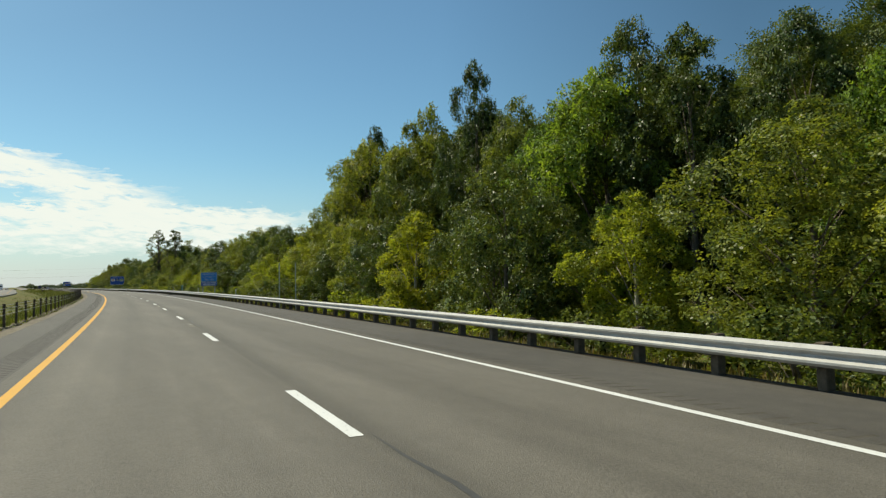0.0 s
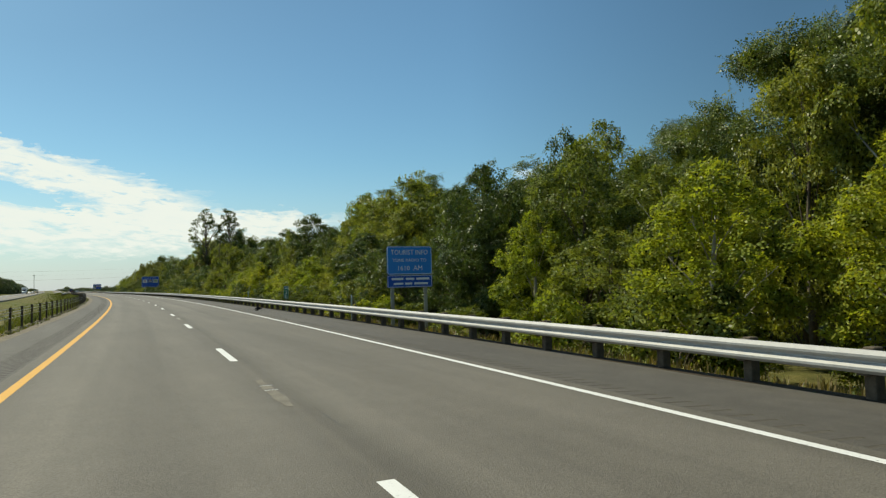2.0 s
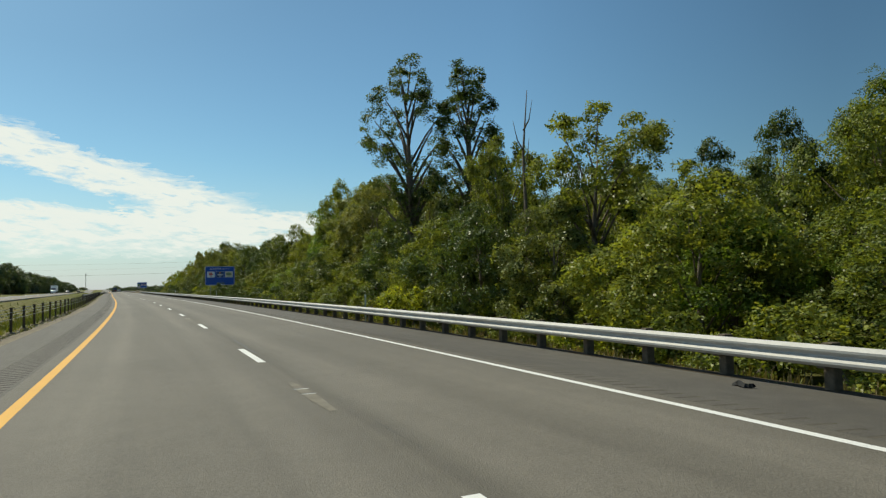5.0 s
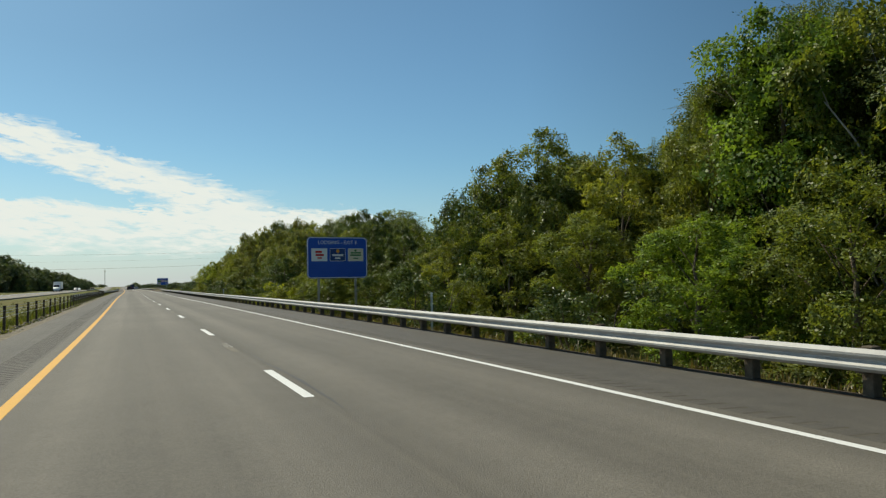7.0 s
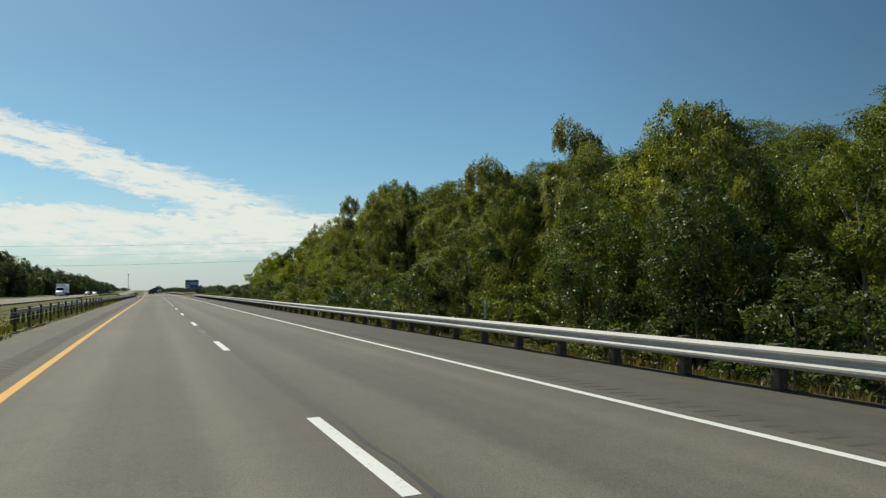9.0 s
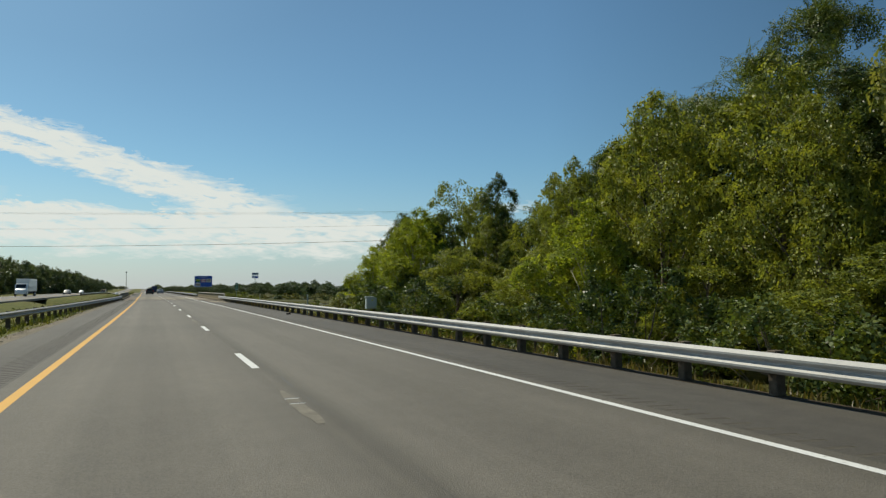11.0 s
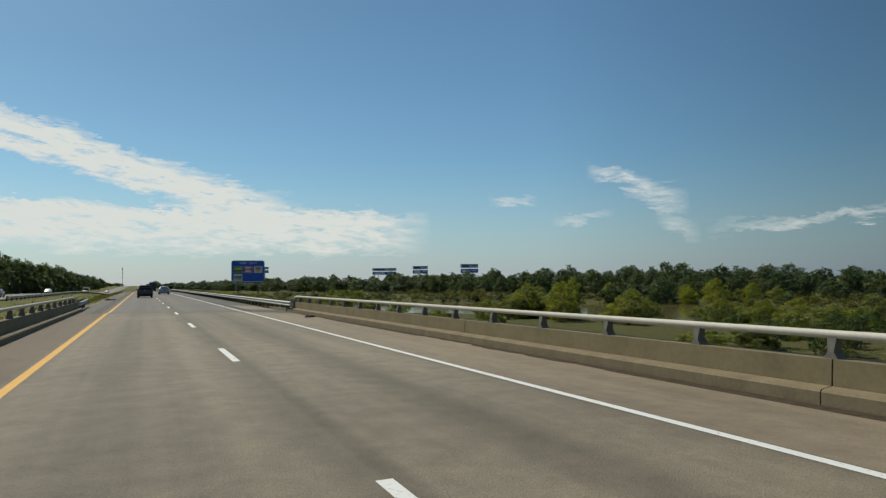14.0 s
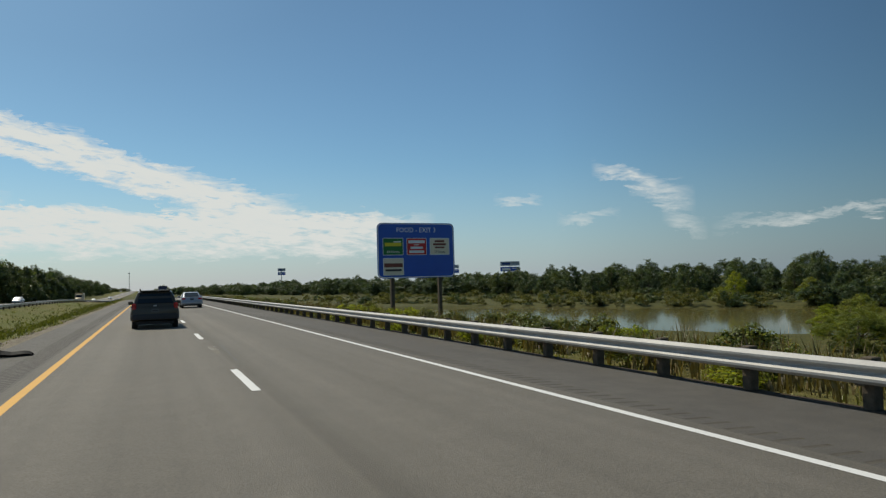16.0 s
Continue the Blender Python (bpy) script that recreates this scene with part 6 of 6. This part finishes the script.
def loft(name, secs, mat, smooth=True):
    """Skin over rings [(x, y, z)...] of equal count, closed at both ends."""
    n = len(secs[0])
    v = [p for r in secs for p in r]
    f = []
    for i in range(len(secs) - 1):
        for k in range(n):
            a, b = i * n + k, i * n + (k + 1) % n
            f.append((a, b, b + n, a + n))
    f.append(tuple(range(n))[::-1])
    f.append(tuple(range((len(secs) - 1) * n, len(secs) * n)))
    me = raw_mesh(name, v, f, mat, smooth)
    bm = bmesh.new()
    bm.from_mesh(me)
    bmesh.ops.recalc_face_normals(bm, faces=bm.faces[:])
    for e in bm.edges:
        if len(e.link_faces) == 2 and e.calc_face_angle(0) > radians(38):
            e.smooth = False
    bm.to_mesh(me)
    bm.free()
    return me


def ring(y, w, z0, z1, r=0.12, taper=1.0):
    """A rounded-rectangle section at y: half width w at the bottom, w * taper at the top."""
    p = [(-w * 0.97, z0 + 0.02), (-w, z0 + r), (-w * (1 + taper) / 2 - 0.005, (z0 + z1) / 2), (-w * taper, z1 - r), (-w * taper + r * 0.45, z1 - r * 0.3), (-w * taper + r * 1.3, z1)]
    p += [(-x, z) for x, z in reversed(p)]
    return [(x, y, z) for x, z in p]


def wheel_mesh(r, wd):
    v, f = [], []
    prof = [(wd * 0.5, r * 0.62), (wd * 0.5, r * 0.93), (wd * 0.38, r), (-wd * 0.38, r), (-wd * 0.5, r * 0.93), (-wd * 0.5, r * 0.62)]
    n = 22
    for i in range(n):
        a = 2 * math.pi * i / n
        v += [(x, q * math.cos(a), q * math.sin(a)) for x, q in prof]
    k = len(prof)
    for i in range(n):
        for j in range(k - 1):
            a, b = i * k + j, ((i + 1) % n) * k + j
            f.append((a, a + 1, b + 1, b))
    return raw_mesh("tyre", v, f, "rubber", True)


def rim_mesh(r, wd):
    v, f = [(wd * 0.42, 0, 0)], []
    n = 20
    for i in range(n):
        a = 2 * math.pi * i / n
        q = r * 0.62
        v.append((wd * (0.46 if i % 4 < 2 else 0.36), q * math.cos(a), q * math.sin(a)))
    for i in range(n):
        f.append((0, 1 + i, 1 + (i + 1) % n))
    return raw_mesh("rim", v, f, "signback")


def car(kind, paint, m, label, category, group="traffic"):
    """A car that points along +y, its origin on the ground at the middle of its rear."""
    root = thing(kind, m, label, category, group)
    if kind == "suv":
        L, W, H, belt, r = 4.75, 0.955, 1.69, 1.02, 0.37
        lower = [(0.03, 0.9, 0.42, 0.9), (0.1, 0.94, 0.36, 1.0), (0.6, W, 0.3, belt + 0.03), (1.6, W, 0.28, belt), (3.2, W, 0.28, belt - 0.02), (3.75, W, 0.28, belt - 0.06), (4.45, 0.9, 0.3, 0.86), (4.72, 0.72, 0.38, 0.68)]
        upper = [(0.1, 0.9, belt - 0.1, 1.04), (0.22, 0.83, belt - 0.1, 1.34), (0.4, 0.745, belt - 0.1, 1.6), (0.75, 0.715, belt - 0.1, H - 0.015), (1.7, 0.71, belt - 0.1, H), (2.6, 0.71, belt - 0.1, H - 0.04), (3.15, 0.78, belt - 0.1, 1.42), (3.75, 0.84, belt - 0.1, 1.0)]
        rear = [(-0.71, 0.115, 1.12), (0.71, 0.115, 1.12), (0.6, 0.37, 1.53), (-0.6, 0.37, 1.53)]
    else:
        L, W, H, belt, r = 4.7, 0.9, 1.45, 0.95, 0.33
        lower = [(0.03, 0.84, 0.36, 0.8), (0.12, 0.88, 0.3, 0.98), (0.6, W, 0.26, belt + 0.04), (1.6, W, 0.24, belt), (3.2, W, 0.24, belt - 0.04), (3.9, W, 0.24, belt - 0.12), (4.4, 0.84, 0.26, 0.74), (4.67, 0.66, 0.32, 0.6)]
        upper = [(0.72, 0.76, belt - 0.1, belt + 0.05), (1.1, 0.72, belt - 0.1, 1.25), (1.45, 0.68, belt - 0.1, 1.4), (1.9, 0.67, belt - 0.1, H), (2.6, 0.67, belt - 0.1, H - 0.02), (3.1, 0.7, belt - 0.1, 1.25), (3.65, 0.77, belt - 0.1, 0.94)]
        rear = [(-0.62, 0.72, 1.03), (0.62, 0.72, 1.03), (0.55, 1.33, 1.37), (-0.55, 1.33, 1.37)]
    body = part("body", loft("body", [ring(y, w, a, b, 0.12) for y, w, a, b in lower], paint), root)
    cab = part("cabin", loft("cabin", [ring(y, w * 1.1, a, b, 0.1, 0.9) for y, w, a, b in upper], paint), root)

    def pane(pts, name, push):
        n = (Vector(pts[1]) - Vector(pts[0])).cross(Vector(pts[3]) - Vector(pts[0])).normalized()
        q = [Vector(p) + n * push for p in pts]
        q += [p - n * 0.02 for p in q]
        part(name, raw_mesh(name, q, [(0, 1, 2, 3), (0, 4, 5, 1), (1, 5, 6, 2), (2, 6, 7, 3), (3, 7, 4, 0)], "glass"), cab, "dark tinted glass")

    pane([(x, y - 0.012, z) for x, y, z in rear], "rear_window", 0.012)
    for sx in (-1, 1):
        y0, y1 = (0.65, 3.2) if kind == "suv" else (1.15, 3.25)
        ht = H - 0.2
        wb, wt = (0.86, 0.73) if kind == "suv" else (0.82, 0.715)
        q = [(sx * wb, y0, belt + 0.04), (sx * wb, y1 + 0.3, belt + 0.02), (sx * wt, y1 - 0.35, ht), (sx * wt, y0 + 0.35, ht)]
        if sx > 0:
            q = [q[0], q[1], q[2], q[3]]
        pane(q if sx > 0 else [q[1], q[0], q[3], q[2]], "side_window", 0.014)
        lamp = [(sx * 0.62, 0.0), (sx * 0.93, 0.0)] if kind == "suv" else [(sx * 0.5, 0.0), (sx * 0.86, 0.0)]
        z = 0.98 if kind == "suv" else 0.83
        part("tail_lamp", box_mesh("tail_lamp", 0.17 if kind == "suv" else 0.32, 0.14, 0.28 if kind == "suv" else 0.16, "tail_red", 0.03), body, "red tail lamp", Matrix.Translation((sx * (0.83 if kind == "suv" else 0.68), 0.1, z)))
        part("mirror", box_mesh("mirror", 0.22, 0.12, 0.16, paint, 0.04), root, "", Matrix.Translation((sx * (W + 0.08), 3.05, belt + 0.08)))
        if kind == "suv":
            part("roof_rail", tube_mesh("roof_rail", [(sx * 0.6, 0.7, H - 0.02), (sx * 0.61, 0.9, H + 0.05), (sx * 0.61, 2.5, H + 0.045), (sx * 0.6, 2.75, H - 0.04)], [0.02] * 4, "plastic", 6), cab)
    if kind == "suv":
        part("spoiler", box_mesh("spoiler", 1.24, 0.3, 0.045, paint, 0.015), cab, "", Matrix.Translation((0, 0.42, 1.655)))
        part("emblem", box_mesh("emblem", 0.14, 0.02, 0.06, "signback", 0.008), body, "chrome emblem", Matrix.Translation((0, 0.075, 1.005)))
    part("bumper", loft("bumper", [ring(y, w, 0.4, 0.66, 0.07) for y, w in ((-0.04, 0.8), (-0.01, 0.9), (0.12, W + 0.005), (0.3, W + 0.008))], "plastic" if kind == "suv" else paint), root)
    part("plate", box_mesh("plate", 0.31, 0.015, 0.16, "plate_shade_grey", 0.003), body, "plate with plain bars", Matrix.Translation((0, 0.018, 0.8)))
    part("plate_bar", box_mesh("plate_bar", 0.22, 0.006, 0.05, "plastic"), body, "", Matrix.Translation((0, 0.008, 0.8)))
    part("underbody", box_mesh("underbody", 1.5, L - 0.5, 0.14, "plastic", 0.02), root, "", Matrix.Translation((0, L / 2, 0.27)))
    for y in (0.95, L - 0.95):
        for sx in (-1, 1):
            w = part("wheel", wheel_mesh(r, 0.23), root, "", Matrix.Translation((sx * (W - 0.13), y, r)) @ Matrix.Diagonal((sx, 1, 1, 1)))
            part("rim", rim_mesh(r, 0.23), w, "alloy rim")
            part("arch", tube_mesh("arch", [(sx * (W - 0.0), y + (r + 0.06) * math.cos(a), r + (r + 0.06) * math.sin(a)) for a in [math.pi * k / 8 for k in range(9)]], [0.035] * 9, "plastic", 5), root, "dark wheel arch")
    for sx in (-0.45, 0.45):
        part("exhaust", tube_mesh("exhaust", [(sx, -0.02, 0.3), (sx, 0.3, 0.3)], [0.035, 0.035], "galvdark", 8), root)
    return root


def lorry(m, paint, box_col, label, length=9.0, height=3.9):
    root = thing("truck", m, label, "truck", "traffic")
    part("cargo_box", box_mesh("cargo_box", 2.5, length, height - 1.1, box_col, 0.05, (0, length / 2, 1.1 + (height - 1.1) / 2)), root)
    part("door_frame", box_mesh("door_frame", 2.3, 0.04, height - 1.4, box_col, 0.01, (0, -0.02, 1.2 + (height - 1.4) / 2)), root)
    part("chassis", box_mesh("chassis", 0.9, length + 2, 0.25, "plastic", 0.02, (0, length / 2 + 1, 0.9)), root)
    part("cab", loft("cab", [ring(y, w, 0.5, z, 0.15) for y, w, z in ((length + 0.3, 1.15, 2.7), (length + 0.6, 1.2, 2.9), (length + 1.6, 1.2, 2.8), (length + 2.1, 1.18, 1.9), (length + 2.9, 1.05, 1.5), (length + 3.0, 0.95, 1.2))], paint), root)
    part("windscreen", raw_mesh("windscreen", [(-1.0, length + 2.12, 1.9), (1.0, length + 2.12, 1.9), (0.95, length + 1.66, 2.7), (-0.95, length + 1.66, 2.7)], [(0, 1, 2, 3)], "glass"), root)
    for y in (1.2, 2.4, length + 2.2):
        for sx in (-1, 1):
            w = part("wheel", wheel_mesh(0.5, 0.3), root, "", Matrix.Translation((sx * 1.02, y, 0.5)) @ Matrix.Diagonal((sx, 1, 1, 1)))
            part("rim", rim_mesh(0.5, 0.3), w)
    return root


for nm, c in (("paint_charcoal", (0.07, 0.057, 0.04)), ("paint_silver_blue", (0.33, 0.37, 0.42)), ("paint_white", (0.75, 0.75, 0.74)), ("paint_dark_blue", (0.02, 0.035, 0.09)),
              ("paint_grey", (0.15, 0.155, 0.16)), ("paint_sand", (0.45, 0.36, 0.22)), ("paint_black", (0.012, 0.012, 0.013))):
    car_paint(nm, c)
car("suv", "paint_charcoal", place(550.4, -1.42), "dusty charcoal grey SUV in the lane beside the yellow line", "car")
car("sedan", "paint_silver_blue", place(582.0, 1.85), "silver-blue saloon car in the outer lane", "car")
lorry(place(735, 2.2), "paint_dark_blue", "paint_dark_blue", "dark blue box truck far ahead in the outer lane")
car("sedan", "paint_white", place(765, -1.7), "white saloon car far ahead", "car")
car("suv", "paint_black", place(800, 1.9), "black SUV far ahead", "car")
car("sedan", "paint_grey", place(850, -1.7), "grey saloon car far ahead", "car")
BACK = Matrix.Rotation(math.pi, 4, "Z")
car("sedan", "paint_white", place(693, -28.2) @ BACK, "white saloon car on the opposite carriageway", "car")
lorry(place(790, -24.2) @ BACK, "paint_sand", "paint_sand", "sand-coloured truck on the opposite carriageway", 6.5, 3.4)
car("sedan", "paint_grey", place(590, -24.2) @ BACK, "grey saloon car on the opposite carriageway", "car")
lorry(place(545, -27.9) @ BACK, "paint_white", "paint_white", "white semi truck on the opposite carriageway", 12.0, 4.0)
car("sedan", "paint_white", place(905, -27.9) @ BACK, "white saloon car far off on the opposite carriageway", "car")
car("suv", "paint_silver_blue", place(985, -24.2) @ BACK, "pale SUV far off on the opposite carriageway", "car")


# ---------------------------------------------------------------- wires, poles, billboards, tower
def wires():
    left, right = at(476, -72), at(429.5, 84)
    for p, tops in ((left, 13.2), (right, 14.2)):
        gz = -0.6 if p is left else -5.2
        root = thing("utility_pole", Matrix.Translation((p.x, p.y, gz)), "weathered wooden utility pole", "utility pole", "utility poles")
        part("pole", tube_mesh("pole", [(0, 0, -1), (0, 0, tops + 0.8 - gz)], [0.17, 0.11], "wood", 9), root)
        part("crossarm", box_mesh("crossarm", 0.12, 2.4, 0.12, "wood", 0.01, (0, 0, tops - gz)), root)
    line = thing("power_line", Matrix.Identity(4), "thin dark overhead wires crossing the highway", "power line")
    for zl, zr_, off, r, sag in ((7.85, 11.2, 0, 0.024, 2.0), (9.8, 12.6, 0.0, 0.01, 1.4), (12.05, 14.25, -1.0, 0.01, 1.4), (12.2, 14.2, 1.0, 0.01, 1.4)):
        pts = []
        for i in range(33):
            q = i / 32
            p = left.lerp(right, q)
            pts.append((p.x, p.y + off, zl + (zr_ - zl) * q - sag * 4 * q * (1 - q)))
        part("wire", tube_mesh("wire", pts, [r] * 33, "rubber", 5), line)


wires()


def billboard(s, d, z_top, w, label, tiers=2, h=3.6, turn=-18):
    gz = float(ground_z(s, d))
    root = thing("billboard", place(s, d, 0, turn), label, "billboard", "billboards")
    for x in (-w * 0.25, w * 0.25) if w > 20 else (0,):
        part("column", tube_mesh("column", [(x, 0.8, gz - 1), (x, 0.8, z_top - 0.5)], [0.4, 0.35], "steel", 10), root)
    for i in range(tiers):
        z = z_top - h / 2 - i * (h + 1.0)
        f = part("face", box_mesh("face", w, 0.25, h, "billface" if i == 0 else "blue", 0.05), root, "", Matrix.Translation((0, 0, z)))
        part("picture", box_mesh("picture", w * 0.42, 0.02, h * 0.5, "signwhite" if i else "logo_navy"), f, "", Matrix.Translation((-w * 0.2, -0.14, 0)))
        part("bar", box_mesh("bar", w * 0.3, 0.02, h * 0.16, "logo_ink" if i == 0 else "signwhite"), f, "", Matrix.Translation((w * 0.26, -0.14, 0.4)))
        part("catwalk", box_mesh("catwalk", w + 0.6, 0.8, 0.08, "steel"), root, "", Matrix.Translation((0, -0.3, z - h / 2 - 0.25)))


M["billface"] = plain("billboard_print", (0.42, 0.46, 0.5), 0.5, 0, 0.2, 0.3)
billboard(994, 275, 17.8, 16.5, "two-tier roadside billboard over distant trees")
billboard(1114, 276, 19.2, 16.5, "two-tier roadside billboard over distant trees")
billboard(1230, 276, 19.8, 30.0, "wide double billboard over distant trees")
billboard(1220, 127, 21.5, 8.0, "tall narrow pylon sign with two boards", 2, 3.0, 0)


def tower():
    p = at(2600, -53)
    root = thing("radio_mast", Matrix.Translation((p.x, p.y, 0)), "thin lattice radio mast on the horizon", "mast")
    v, f = [], []
    H, n = 55.0, 16
    legs = [[(1.3 * math.cos(a) * (1 - 0.5 * q / n), 1.3 * math.sin(a) * (1 - 0.5 * q / n), H * q / n) for q in range(n + 1)] for a in (0.3, 2.4, 4.5)]
    for l in legs:
        tube(v, f, l, [0.22] * (n + 1), 4)
    for q in range(n):
        for i in range(3):
            tube(v, f, [legs[i][q], legs[(i + 1) % 3][q + 1]], [0.1, 0.1], 3)
    tube(v, f, [(0, 0, H), (0, 0, H + 6)], [0.2, 0.08], 5)
    part("lattice", raw_mesh("lattice", v, f, "steel"), root)
    part("antenna", box_mesh("antenna", 4, 4, 3, "steel", 0.3, (0, 0, H - 2)), root)


tower()


# ---------------------------------------------------------------- litter on the shoulders
def tyre_scrap(s, d, k, seed, label, z):
    """A torn strip of tyre tread lying on the shoulder."""
    rng = np.random.RandomState(seed)
    v, f = [], []
    n = 15
    for i in range(n):
        q = i / (n - 1)
        y = (q - 0.5) * 1.0 * k
        lift = 0.13 * k * (math.sin(q * 3.1) + 0.35 * math.sin(q * 9 + seed)) + 0.02
        w = 0.13 * k * (0.5 + 0.5 * math.sin(math.pi * min(1, q * 1.1 + 0.05))) + rng.uniform(-0.02, 0.02)
        c = 0.1 * math.sin(q * 4 + seed)
        v += [(c - w, y + rng.uniform(-0.03, 0.03), max(0.004, lift * 0.6)), (c, y, max(0.03, lift + 0.03)), (c + w, y + rng.uniform(-0.03, 0.03), max(0.004, lift * 0.4)), (c, y, 0.003)]
    for i in range(n - 1):
        for j in range(4):
            a, b = i * 4 + j, i * 4 + (j + 1) % 4
            f.append((a, b, b + 4, a + 4))
    ob = new("tyre_scrap", raw_mesh("tyre_scrap", v, f, "rubber"))
    ob.matrix_basis = place(s, d, z, 60 + seed * 31)
    tagged(ob, label, "tyre scrap", "litter on the shoulder")


tyre_scrap(540.3, -5.15, 1.15, 1, "torn black strip of tyre tread on the median shoulder", -0.02)
tyre_scrap(111.4, 5.75, 0.8, 2, "torn black strip of tyre tread on the shoulder", fall(5.75))
tyre_scrap(108.2, 5.1, 0.3, 3, "small scrap of black tyre on the shoulder", fall(5.1))
tyre_scrap(162.8, 5.5, 0.7, 4, "crumpled strip of tyre tread on the shoulder", fall(5.5))
tyre_scrap(170.5, 5.9, 0.3, 5, "small scrap of black tyre on the shoulder", fall(5.9))
tyre_scrap(488.0, 5.9, 0.5, 6, "scrap of tyre on the bridge shoulder", fall(5.9) + 0.02)
tyre_scrap(400.0, 5.9, 0.35, 7, "thin scrap of tyre on the shoulder", fall(5.9))
